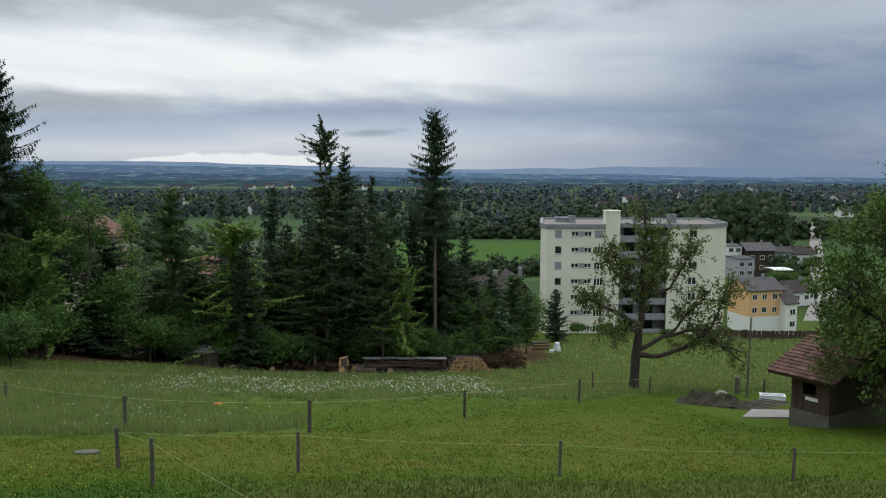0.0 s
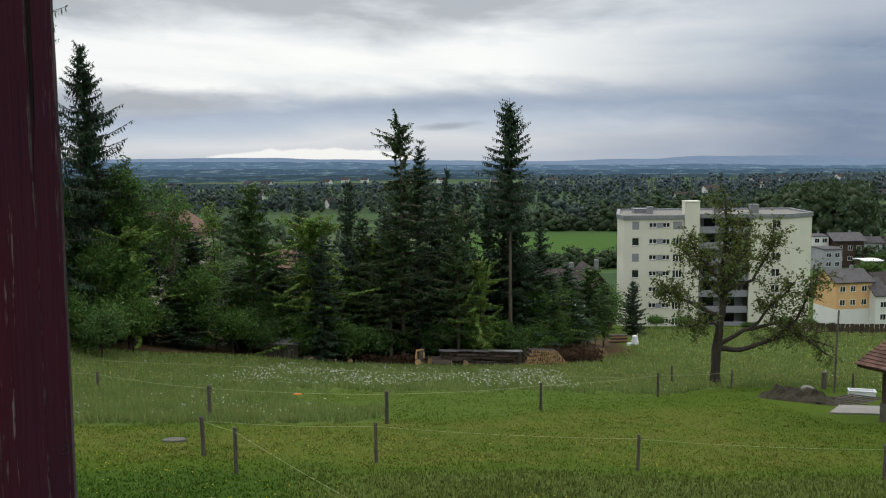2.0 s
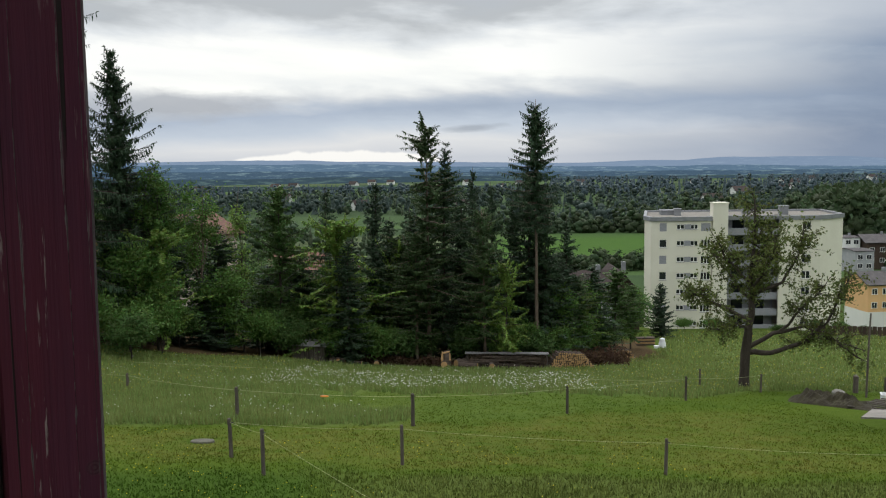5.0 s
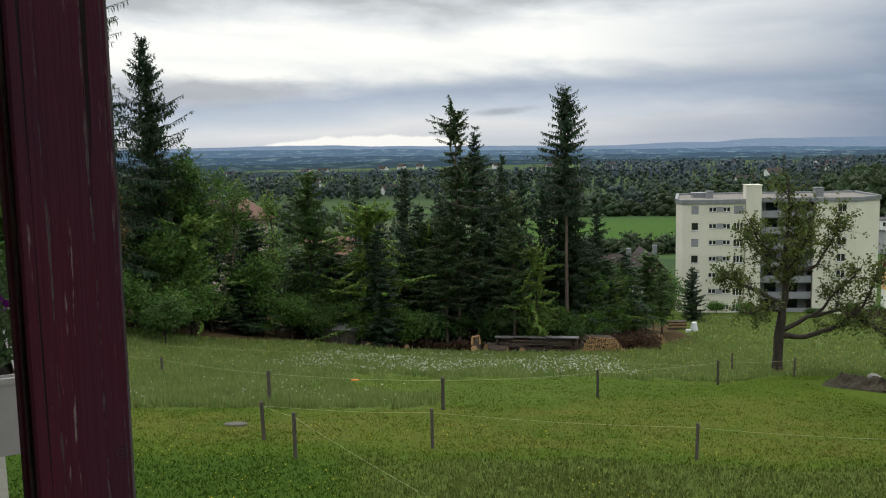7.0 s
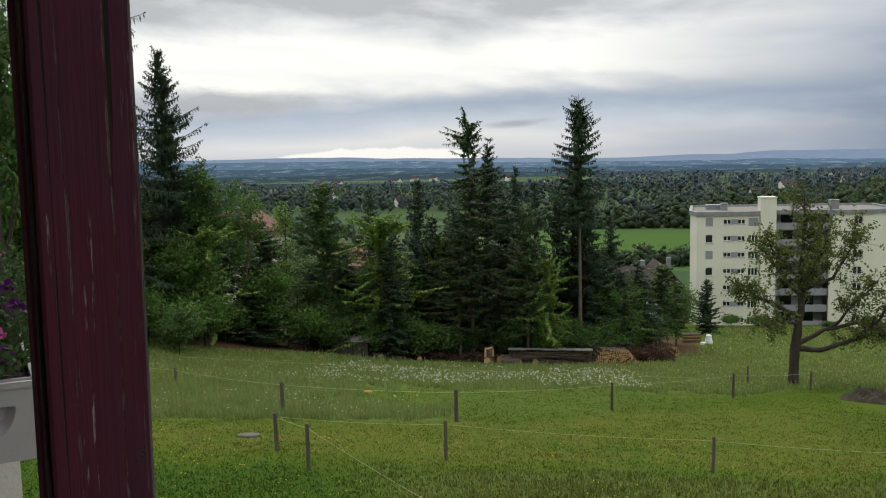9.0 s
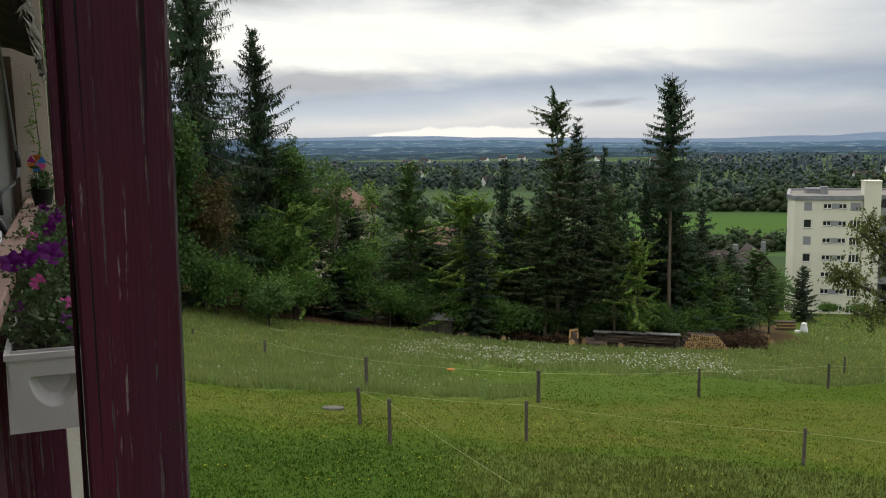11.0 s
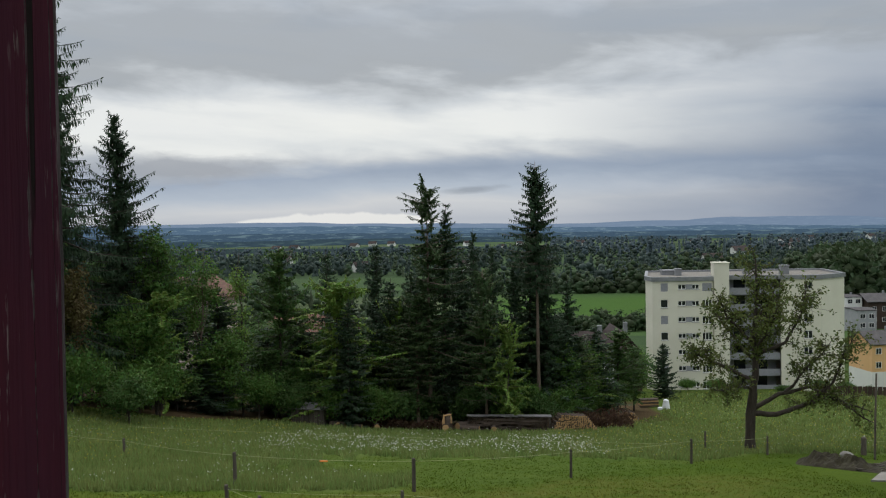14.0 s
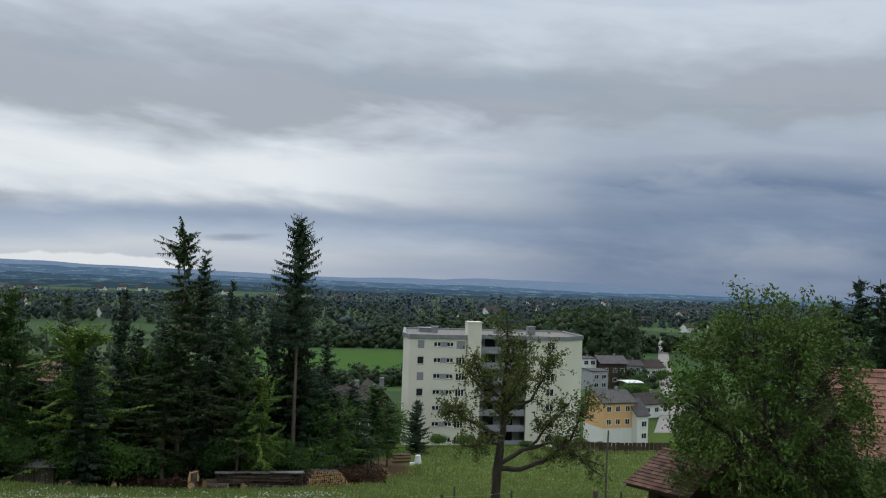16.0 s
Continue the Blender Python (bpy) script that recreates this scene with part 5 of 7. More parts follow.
house("barn", "old brown farm barn beside the road", 209, 480, -37.6, 14, 12, 4.4, 4.0, -12, "wall_wood", "tile_brown", (2.4,), (-4, 3), (1.3, 1.1), 0.9, False, True, None, VIL)
house("farmhouse", "beige farmhouse with red brown roof behind the wood", -52.6, 117, -13.8, 11.5, 10, 8.4, 2.5, -28, "house_wall", "tile_mossy", (2.2, 4.6, 6.9), (-3.6, -1.2, 1.4, 3.8), (1.3, 1.2), 0.9, True, True, None, VIL)
house("farmhouse", "pale house with a red tiled roof between the trees", -33.5, 120, -17.6, 10.5, 9, 6.2, 2.6, -18, "house_wall", "tile_mossy", (1.8, 4.3), (-3, 0, 3), (1.3, 1.2), 0.8, True, False, None, VIL)
house("house", "house with a dark brown roof below the wood", 9.6, 122, -19.2, 6.6, 9, 4.4, 2.8, 10, "wall_grey", "tile_brown", (2.2,), (-2.0, 1.6), (1.2, 1.1), 0.7, True, False, None, VIL)
house("house", "house with a steep brown roof beside the tower block", 13.9, 129, -20.2, 5.6, 9, 4.6, 3.2, 6, "wall_wood", "tile_brown", (2.4,), (-1.2, 1.2), (1.1, 1.1), 0.6, True, True, None, VIL)
far_house = house("house", "far white house on the plain", 300, 900, on(300, 900), 14, 10, 5.5, 4, 10, "wall_side", "tile_brown", (2.5,), (-4, 0, 4), (1.5, 1.4), 0.8, False, False, None, "far houses")
for k in range(34):
    y = rw.uniform(700, 2300)
    x = rw.uniform(-0.5, 0.6) * y
    c = again(far_house, x, y, rw.uniform(-40, 40), rw.uniform(0.8, 1.5))
for k, (x, y, w_) in enumerate([(700, 1500, 3.0), (790, 1540, 4.5), (560, 1300, 2.4), (905, 1600, 5.0)]):
    c = again(far_house, x, y, 5, 1.5)
    c.scale = (w_, 1.5, 1.1)
house("barn", "long red roofed farm building on the plain", 395, 930, on(395, 930), 36, 14, 4, 5, 4, "wall_wood", "tile_brown", (), (), over=1.0, chimney=False)


# ---- the tower block ----
def tower_block():
    ob = thing("apartment_building", "pale yellow seven storey apartment block with a flat roof", "building", pose(0, 0, 0))
    top, base = -5.5, -31.0
    rows = [-6.72 - 2.6 * i for i in range(7)]

    def facade(name, x0, x1, y, holes, depth=0.35):
        """A wall along x with openings that go right through."""
        xs = sorted({x0, x1, *[v for h in holes for v in h[:2]]})
        zs = sorted({base, top, *[v for h in holes for v in h[2:]]})
        b = Build()
        for xa, xb in zip(xs, xs[1:]):
            run = None
            for za, zb in zip(zs, zs[1:]):
                cut = any(h[0] < (xa + xb) / 2 < h[1] and h[2] < (za + zb) / 2 < h[3] for h in holes)
                if not cut:
                    run = (run[0], zb) if run else (za, zb)
                if cut and run:
                    b.box(xa, xb, y, y + depth, *run)
                    run = None
            if run:
                b.box(xa, xb, y, y + depth, *run)
        return part(name, b.mesh(name, M["wall_white"]), ob)

    def window(x0, x1, z0, z1, y, panes, shut=False):
        w, h = x1 - x0, z1 - z0
        if shut:
            f_ = part("shutter", Build().box(0, w, 0.05, 0.11, 0, h).mesh("shutter", M["shutter"]), ob, "lowered grey roller shutter", pose(x0, y, z0))
            return
        b = Build().box(0, w, 0.10, 0.18, 0, 0.09).box(0, w, 0.10, 0.18, h - 0.09, h)
        for k in range(panes + 1):
            b.box(max(0, w * k / panes - 0.05), min(w, w * k / panes + 0.05), 0.10, 0.18, 0.09, h - 0.09)
        f_ = part("window_frame", b.mesh("window_frame", M["frame"]), ob, "", pose(x0, y, z0))
        pw = w / panes - 0.1
        for k in range(panes):
            part("pane", Build().box(w * k / panes + 0.05, w * k / panes + 0.05 + pw, 0.13, 0.15, 0.09, h - 0.09).mesh("pane", M["glass"]), f_)
        part("sill", Build().box(-0.06, w + 0.06, -0.08, 0.10, -0.07, -0.005).mesh("sill", M["flashing"]), f_)

    holes, calls = [], []
    for i, z in enumerate(rows):
        for x0, x1, lo, hi, n, shut in ((21.0, 22.1, -0.65, 0.65, 1, i in (0, 2, 5)), (23.7, 24.85, -0.35, 0.45, 2, False), (25.85, 26.95, -0.35, 0.45, 2, i == 4), (27.45, 28.9, -0.65, 0.6, 3, i == 0)):
            holes.append((x0, x1, z + lo, z + hi))
            calls.append((x0, x1, z + lo, z + hi, 139, n, shut))
    facade("wall", 19.7, 29.1, 139, holes)
    for c in calls:
        window(*c)
    for z in rows:
        part("grey_panel", Build().box(24.85, 25.85, 138.96, 138.998, z - 0.35, z + 0.45).mesh("grey_panel", M["shutter"]), ob, "grey panel between two windows")
    holes2 = [(43.3, 44.6, z - 0.65, z + 0.65) for z in rows]
    facade("wall", 39.8, 46.0, 140, holes2)
    for h in holes2:
        window(*h, 140, 2)
    side = Build()
    side.add([(19.7, 139, base), (19.1, 142.5, base), (19.1, 142.5, top), (19.7, 139, top), (20.0, 139.4, base), (19.5, 142.5, base), (19.5, 142.5, top), (20.0, 139.4, top)], [(0, 1, 2, 3), (4, 7, 6, 5), (3, 2, 6, 7), (0, 4, 5, 1)])
    side.add([(19.1, 142.5, base), (21.0, 155.4, base), (21.0, 155.4, top), (19.1, 142.5, top), (19.5, 142.5, base), (21.4, 155.4, base), (21.4, 155.4, top), (19.5, 142.5, top)], [(0, 1, 2, 3), (4, 7, 6, 5), (3, 2, 6, 7)])
    part("wall", side.mesh("wall", M["wall_white"]), ob)
    side2 = Build().add([(46.0, 140, base), (50.8, 144, base), (50.8, 144, top), (46.0, 140, top), (45.8, 140.4, base), (50.4, 144.3, base), (50.4, 144.3, top), (45.8, 140.4, top)], [(0, 1, 2, 3), (4, 7, 6, 5), (3, 2, 6, 7), (1, 5, 6, 2)])
    side2.box(50.4, 50.8, 144, 155, base, top)
    part("wall", side2.mesh("wall", M["wall_white"]), ob)
    part("wall", Build().box(21.0, 50.8, 155, 155.4, base, top).mesh("wall", M["wall_white"]), ob)
    part("stair_tower", Build().box(29.2, 31.5, 138.5, 141, base, -3.0).box(29.1, 31.6, 138.4, 141.1, -3.0, -2.85).mesh("stair_tower", M["wall_white"]), ob)
    # recess wall: grey render in place of pale, for the shade in there
    part("wall", Build().box(31.7, 39.8, 143.2, 143.5, base, top).mesh("wall", M["wall_grey"]), ob, "wall behind the balconies, its shade put in as grey")
    for i, z in enumerate(rows):
        bal_ = part("balcony", Build().box(31.7, 39.8, 140.6, 143.2, z - 1.45, z - 1.27).box(31.7, 39.8, 140.6, 140.72, z - 1.27, z - 0.35).mesh("balcony", M["shutter"]), ob)
        for xd in (33.2, 36.6):
            part("balcony_door", Build().box(xd, xd + 1.8, 143.1, 143.19, z - 1.25, z + 0.75).mesh("balcony_door", M["glass"]), bal_)
    outline = [(19.7, 139), (29.1, 139), (29.1, 141), (39.8, 141), (39.8, 140), (46, 140), (50.8, 144), (50.8, 155.4), (21.0, 155.4), (19.1, 142.5)]
    n = len(outline)
    r = Build().add([(x, y, top) for x, y in outline] + [(x, y, top + 0.12) for x, y in outline], [tuple(range(n)), tuple(range(2 * n - 1, n - 1, -1))] + [(k, (k + 1) % n, n + (k + 1) % n, n + k) for k in range(n)])
    roof = part("roof", r.mesh("roof", M["gravel"]), ob)
    for k in range(n):
        (xa, ya), (xb, yb) = outline[k], outline[(k + 1) % n]
        a, b_ = Vector((xa, ya, 0)), Vector((xb, yb, 0))
        d = (b_ - a).normalized()
        o = Vector((d.y, -d.x, 0))
        p = [a + o * 0.18 - d * 0.1, b_ + o * 0.18 + d * 0.1, b_ - o * 0.3 + d * 0.1, a - o * 0.3 - d * 0.1]
        part("parapet", Build().add([(*v.xy, top - 0.25) for v in p] + [(*v.xy, top + 0.42) for v in p], [(3, 2, 1, 0), (4, 5, 6, 7), (0, 1, 5, 4), (1, 2, 6, 5), (2, 3, 7, 6), (3, 0, 4, 7)]).mesh("parapet", M["flashing"]), roof)
    for x, y, w, h in ((24.5, 146, 1.0, 1.0), (41.5, 146, 1.3, 1.3), (36.0, 148, 1.1, 0.9), (22.6, 148, 2.2, 0.6)):
        part("roof_vent", Build().box(x, x + w, y, y + w, top + 0.12, top + 0.2 + h).box(x - 0.1, x + w + 0.1, y - 0.1, y + w + 0.1, top + 0.2 + h, top + 0.32 + h).mesh("roof_vent", M["flashing"]), roof)


tower_block()


# ---- grass and flowers ----
def scatter(n, seed, y0=9.0, y1=80.0, half=0.62):
    """Places on the open slope, evenly dense as seen over distance."""
    rng = np.random.default_rng(seed)
    y = y0 * (y1 / y0) ** rng.uniform(0, 1, n)
    x = rng.uniform(-half, half, n) * (y + 4) - 0.08 * y
    return x, y, rng


def tufts(name, label, n, seed, tall, mat, h0, h1, blades=3, y1=80.0):
    x, y, rng = scatter(n * 2, seed, y1=y1)
    ok = tall_grass(x, y) == tall
    ok &= ~((x > 11.8) & (x < 22) & (y > 29) & (y < 43))
    if not tall:
        ok &= y < 47
    x, y = x[ok][:n], y[ok][:n]
    z = height(x, y)
    V, far = [], 0.75 + y / 40
    for b in range(blades):
        a = rng.uniform(0, 6.283, len(x))
        hh = rng.uniform(h0, h1, len(x)) * (1 if tall else 1 + 1.3 * lawn_zones(x, y)[1])
        w = 0.012 * far * (1.6 if tall else 1.3)
        ox, oy = rng.normal(0, 0.07, len(x)), rng.normal(0, 0.07, len(x))
        lx, ly = np.cos(a) * hh * rng.uniform(0.1, 0.6, len(x)), np.sin(a) * hh * rng.uniform(0.1, 0.6, len(x))
        px, py = -np.sin(a) * w, np.cos(a) * w
        V.append(np.stack([np.stack([x + ox - px, y + oy - py, z - 0.02], -1), np.stack([x + ox + px, y + oy + py, z - 0.02], -1), np.stack([x + ox + lx, y + oy + ly, z + hh], -1)], 1))
    V = np.concatenate(V).reshape(-1, 3)
    F = np.arange(len(V)).reshape(-1, 3)
    me = mesh_of(name, V.tolist(), F.tolist(), M[mat])
    if not tall:
        for zname, val in zip(("dry", "rough", "lush"), lawn_zones(V[:, 0], V[:, 1])):
            me.attributes.new(zname, "FLOAT", "POINT").data.foreach_set("value", val.astype(np.float32))
    thing(name, label, "grass", kind="stuff", me=me)


tufts("lawn_grass", "short green grass of the mown slope", 60000, 5, False, "grass_blade", 0.015, 0.042)
tufts("meadow_grass", "long pale green meadow grass going to seed", 90000, 6, True, "meadow_blade", 0.16, 0.42, 3, 132.0)


def blooms(name, label, n, seed, mat, r, z_off, keep, y1=85):
    x, y, rng = scatter(n * 6, seed, 12, y1)
    ok = keep(x, y)
    x, y = x[ok][:n], y[ok][:n]
    z = height(x, y) + z_off * rng.uniform(0.6, 1.15, len(x))
    rr = r * (0.7 + y / 60) * rng.uniform(0.7, 1.2, len(x))
    offs = np.array([(1, 0, 0), (0, 1, 0), (-1, 0, 0), (0, -1, 0), (0, 0, 0.8), (0, 0, -0.8)])
    V = (np.stack([x, y, z], -1)[:, None, :] + offs[None] * rr[:, None, None]).reshape(-1, 3)
    tri = np.array([(0, 1, 4), (1, 2, 4), (2, 3, 4), (3, 0, 4), (1, 0, 5), (2, 1, 5), (3, 2, 5), (0, 3, 5)])
    F = (np.arange(len(x))[:, None, None] * 6 + tri[None]).reshape(-1, 3)
    thing(name, label, "flowers", kind="stuff", me=mesh_of(name, V.tolist(), F.tolist(), M[mat]))


def patchy(x, y, s, lim, seed):
    return np.array([noise.noise(Vector((a * s, b * s * 0.6, seed))) > lim for a, b in zip(x, y)])


blooms("dandelion_clocks", "white dandelion seed heads in the long grass", 520, 8, "white_bloom", 0.021, 0.40, lambda x, y: (x > -16) & (x < -4.7) & (y > mow_edge(x) + 0.3) & (y < 33) & patchy(x, y, 0.4, -0.1, 1))
blooms("white_flowers", "band of white seed heads across the meadow", 4200, 9, "white_bloom", 0.024, 0.42, lambda x, y: (x > -15) & (x < 4) & (y > 41.5) & (y < 60) & tall_grass(x, y) & patchy(x, y, 0.22, -0.12, 2))
blooms("white_flowers", "scattered white flowers in the upper meadow", 1900, 10, "white_bloom", 0.014, 0.40, lambda x, y: tall_grass(x, y) & (y > 36), 125)
blooms("buttercups", "yellow buttercups spread through the meadow", 2800, 11, "yellow_bloom", 0.015, 0.36, lambda x, y: tall_grass(x, y) & ((x > 2) | (x < -16)), 130)
blooms("lawn_flowers", "small yellow and white flowers in the mown grass", 420, 12, "yellow_bloom", 0.014, 0.10, lambda x, y: (y < mow_edge(x)) & (x < 4) & patchy(x, y, 0.5, 0.0, 4), 24)

# ---- fences ----
FENCE = "posts of the pasture fence"


def fence_post(x, y, h, r=0.045, tilt=(0, 0), label="weathered grey wooden fence post in the grass"):
    ob = thing("fence_post", label, "fence post", pose(x, y, on(x, y), tilt[0], tilt[1], (x * 37) % 90), FENCE)
    part("stake", Build().tube([(0, 0, -0.4), (0, 0, 0.3), (0.004, 0, h * 0.7), (0, 0.003, h - 0.02), (0, 0, h)], [r * 1.05, r, r * 0.96, r * 0.95, r * 0.8], 9).mesh("stake", M["post_wood"], smooth=False), ob)
    part("insulator", Build().tube([(r, 0, h - 0.10), (r + 0.05, 0, h - 0.10)], [0.018, 0.012], 6).mesh("insulator", M["dark_metal"]), ob, "small black insulator")
    return Vector((x, y, on(x, y) + h - 0.10))


P1 = fence_post(-7.28, 19.93, 0.99, 0.05, (1, -1))
P2 = fence_post(-5.71, 17.57, 1.05, 0.045, (0, 0))
P3 = fence_post(-2.93, 19.54, 0.99, 0.042, (0, 0))
P4 = fence_post(3.15, 18.96, 0.85, 0.040, (0, 1))
P5 = fence_post(8.30, 18.32, 0.76, 0.040, (0, 0))
Q1 = fence_post(-9.68, 27.21, 1.20, 0.065, (0, 0))
Q2 = fence_post(-3.79, 27.72, 1.11, 0.065, (0, 0))
Q3 = fence_post(1.59, 33.05, 1.10, 0.055, (0, 1))
R1 = fence_post(7.44, 40.18, 1.16, 0.06, (0, 0))
R2 = fence_post(9.71, 48.46, 1.16, 0.06, (0, -1))
R3 = fence_post(12.49, 46.33, 1.01, 0.055, (0, 0))
Q0 = fence_post(-17.03, 34.40, 0.78, 0.06)
Q00 = fence_post(-21.97, 36.69, 0.50, 0.06)
R4 = fence_post(17.34, 46.26, 0.95, 0.14, label="thick short wooden gate post in the grass")
R5 = fence_post(18.21, 44.68, 0.95, 0.06)
R6 = fence_post(24.5, 44.5, 0.95, 0.06)


def wire(name, label, a, b, sag=0.05, r=0.004):
    pts = [a.lerp(b, k / 10) - Vector((0, 0, sag * 4 * (k / 10) * (1 - k / 10))) for k in range(11)]
    thing(name, label, "fence wire", group="wires of the pasture fence", me=Build().tube(pts, [r] * 11, 4).mesh(name, M["wire"]))


LW = "pale yellow electric fence wire between two posts"
for a, b in ((P1, P3), (P3, P4), (P4, P5), (P5, Vector((15, 18.5, on(15, 18.5) + 0.7))), (Q1, Q2), (Q0, Q1), (Q2, Q3), (Q3, R1), (Q0, Q00), (R1, R3), (R4, R5), (R5, R6)):
    wire("fence_wire", LW, a, b, 0.06, 0.004 if a.y < 25 else 0.006)
wire("fence_wire", "fence wire running down from a post to the ground", P2, Vector((-2.4, 14.2, on(-2.4, 14.2) + 0.1)), 0.03)
wire("fence_wire", "short fence wire between two close posts", P1, P2, 0.02)
wire("fence_wire", LW, Vector((-20, 41, on(-20, 41) + 0.7)), Vector((7.4, 42, on(7.4, 42) + 0.8)), 0.1, 0.006)
ob = thing("gate_handle", "small orange grip hanging on the fence wire", "fence grip", Matrix.Translation(Q1.lerp(Q2, 0.5) - Vector((0, 0, 0.10))), me=Build().tube([(-0.14, 0, 0), (-0.1, 0, 0), (0.1, 0, 0), (0.14, 0, 0)], [0.015, 0.03, 0.03, 0.015], 7).mesh("gate_handle", M["orange_foil"]))
x, y = -8.94, 22.22
thing("drain_cover", "round grey concrete cover set in the lawn", "cover", pose(x, y, on(x, y) - 0.09, -11, 0, 0), me=Build().tube([(0, 0, 0), (0, 0, 0.13), (0, 0, 0.15)], [0.33, 0.33, 0.30], 24).mesh("drain_cover", M["cover"]))


# ---- firewood and the wood's edge ----
def heap_of_logs(seed, x0, x1, rows, r, length, mat_y=0.0, ragged=0.0):
    """Log ends in staggered rows, cut faces towards -y."""
    rng = np.random.default_rng(seed)
    b = Build()
    for k in range(rows):
        xa, xb = x0 + ragged * k * 0.5, x1 - ragged * k
        x = xa + (r if k % 2 else 0)
        while x < xb:
            rr = r * rng.uniform(0.6, 1.1)
            z = r + k * r * 1.72 + rng.normal(0, 0.012)
            y = rng.normal(0, 0.05)
            n = len(b.f)
            b.tube([(x, y, z), (x + rng.normal(0, 0.03), y + length, z + rng.normal(0, 0.02))], [rr, rr], 8)
            b.i[-2] = 1
            x += r * 2.0 * rng.uniform(0.92, 1.08)
    return b


gz = on(-1.6, 70.4)
pile = thing("log_pile", "long low stack of split firewood under weathered roofing sheets", "log pile", pose(-1.7, 70.3, gz, 0, 1.2, 5))
part("firewood", heap_of_logs(41, -3.3, 0.0, 7, 0.095, 1.1).mesh("firewood", [M["log_bark"], M["log_old"]]), pile, "split logs stacked in the first bay", pose(0, 0.1, 0.0))["kind"] = "stuff"
part("firewood", heap_of_logs(42, 0.15, 3.3, 7, 0.095, 1.1).mesh("firewood", [M["log_bark"], M["log_old"]]), pile, "split logs stacked in the second bay", pose(0, 0.1, 0.0))["kind"] = "stuff"
rl = np.random.default_rng(4)
for k in range(30):
    x_ = rl.uniform(-2.4, 2.2)
    L_ = rl.uniform(1.6, 3.0)
    part("pole", Build().tube([(x_ - L_ / 2, -0.15 - 0.05 * (k % 3), 0.06 + 0.036 * k), (x_ + L_ / 2, -0.15 - 0.05 * (k % 3), 0.06 + 0.036 * k + rl.normal(0, 0.05))], [0.045, 0.03], 6).mesh("pole", M["log_bark"]), pile)
for k, x_ in enumerate((-3.35, 0.05, 3.35)):
    part("upright", Build().box(x_ - 0.05, x_ + 0.05, -0.02, 0.08, -0.2, 1.35).mesh("upright", M["post_wood"]), pile)
for k in range(5):
    xa = -3.5 + k * 1.38
    part("roof_sheet", Build().slab([(xa, -0.18, 1.34 + 0.03 * (k % 2)), (xa + 1.45, -0.18, 1.34 + 0.03 * (k % 2) + rl.normal(0, 0.02)), (xa + 1.45, 0.42, 1.37), (xa, 0.42, 1.37)], 0.035).mesh("roof_sheet", M["tin"]), pile, "curled grey roofing sheet")
x, y = 3.4, 71.4
lp = thing("log_heap", "open heap of round logs showing pale cut ends", "log pile", pose(x, y, on(x, y), 0, 7, 18))
part("firewood", heap_of_logs(43, -1.6, 2.6, 9, 0.085, 1.0, 0, 0.16).mesh("firewood", [M["log_bark"], M["log_end"]]), lp)["kind"] = "stuff"
x, y = 9.5, 83
lp = thing("log_heap", "small heap of fresh orange cut logs", "log pile", pose(x, y, on(x, y), 0, 8, 10))
part("firewood", heap_of_logs(44, -0.9, 1.2, 4, 0.13, 0.8, 0, 0.25).mesh("firewood", [M["log_bark"], M["log_end"]]), lp)["kind"] = "stuff"


def round_log(x, y, r, L, yaw, label, z=0.0, pitch=0):
    ob = thing("log", label, "log", pose(x, y, on(x, y) + r + z, pitch, 0, yaw), "cut logs by the pile")
    part("bark", Build().tube([(0, 0, 0), (0, L, 0)], [r, r * 0.95], 14, cap=False).mesh("bark", M["log_bark"], True), ob)
    part("cut_face", Build().tube([(0, -0.004, 0), (0, 0.02, 0)], [r * 0.96, r * 0.96], 14).mesh("cut_face", M["log_end"]), ob, "pale cut face")


for a in ((-6.9, 69.7, 0.28, 0.6, 8), (-5.9, 69.9, 0.36, 1.6, -50), (-5.4, 70.3, 0.34, 0.9, 25), (-4.1, 69.4, 0.26, 1.6, 80), (-2.9, 69.4, 0.24, 0.5, 10)):
    round_log(*a, "thick round log lying by the firewood pile")
for a in ((-15.5, 68.0, 0.22, 0.7, 20), (-14.9, 68.2, 0.25, 1.4, 75), (-13.6, 68.4, 0.18, 1.3, 82), (-12.4, 68.6, 0.22, 0.5, 15), (6.6, 79.0, 0.2, 1.2, 60), (7.8, 80.5, 0.2, 1.0, 80)):
    round_log(*a, "cut log lying at the wood's edge")
x, y = -6.75, 70.4
st = thing("split_stump", "split tree stump with pale broken wood standing upright", "stump", pose(x, y, on(x, y)))
part("stump", Build().tube([(0, 0, -0.2), (0, 0, 0.5), (0.05, 0, 1.0), (0.02, 0, 1.42)], [0.42, 0.36, 0.34, 0.22], 11).mesh("stump", M["log_bark"]), st)
part("split_wood", Build().tube([(-0.34, -0.22, 0.15), (-0.36, -0.24, 0.8), (-0.32, -0.2, 1.42)], [0.11, 0.12, 0.06], 6).tube([(0.30, -0.24, 0.7), (0.28, -0.22, 1.3)], [0.09, 0.06], 6).tube([(-0.3, -0.2, 1.3), (0.3, -0.2, 1.42)], [0.08, 0.07], 6).mesh("split_wood", M["log_end"]), st, "pale splintered wood")

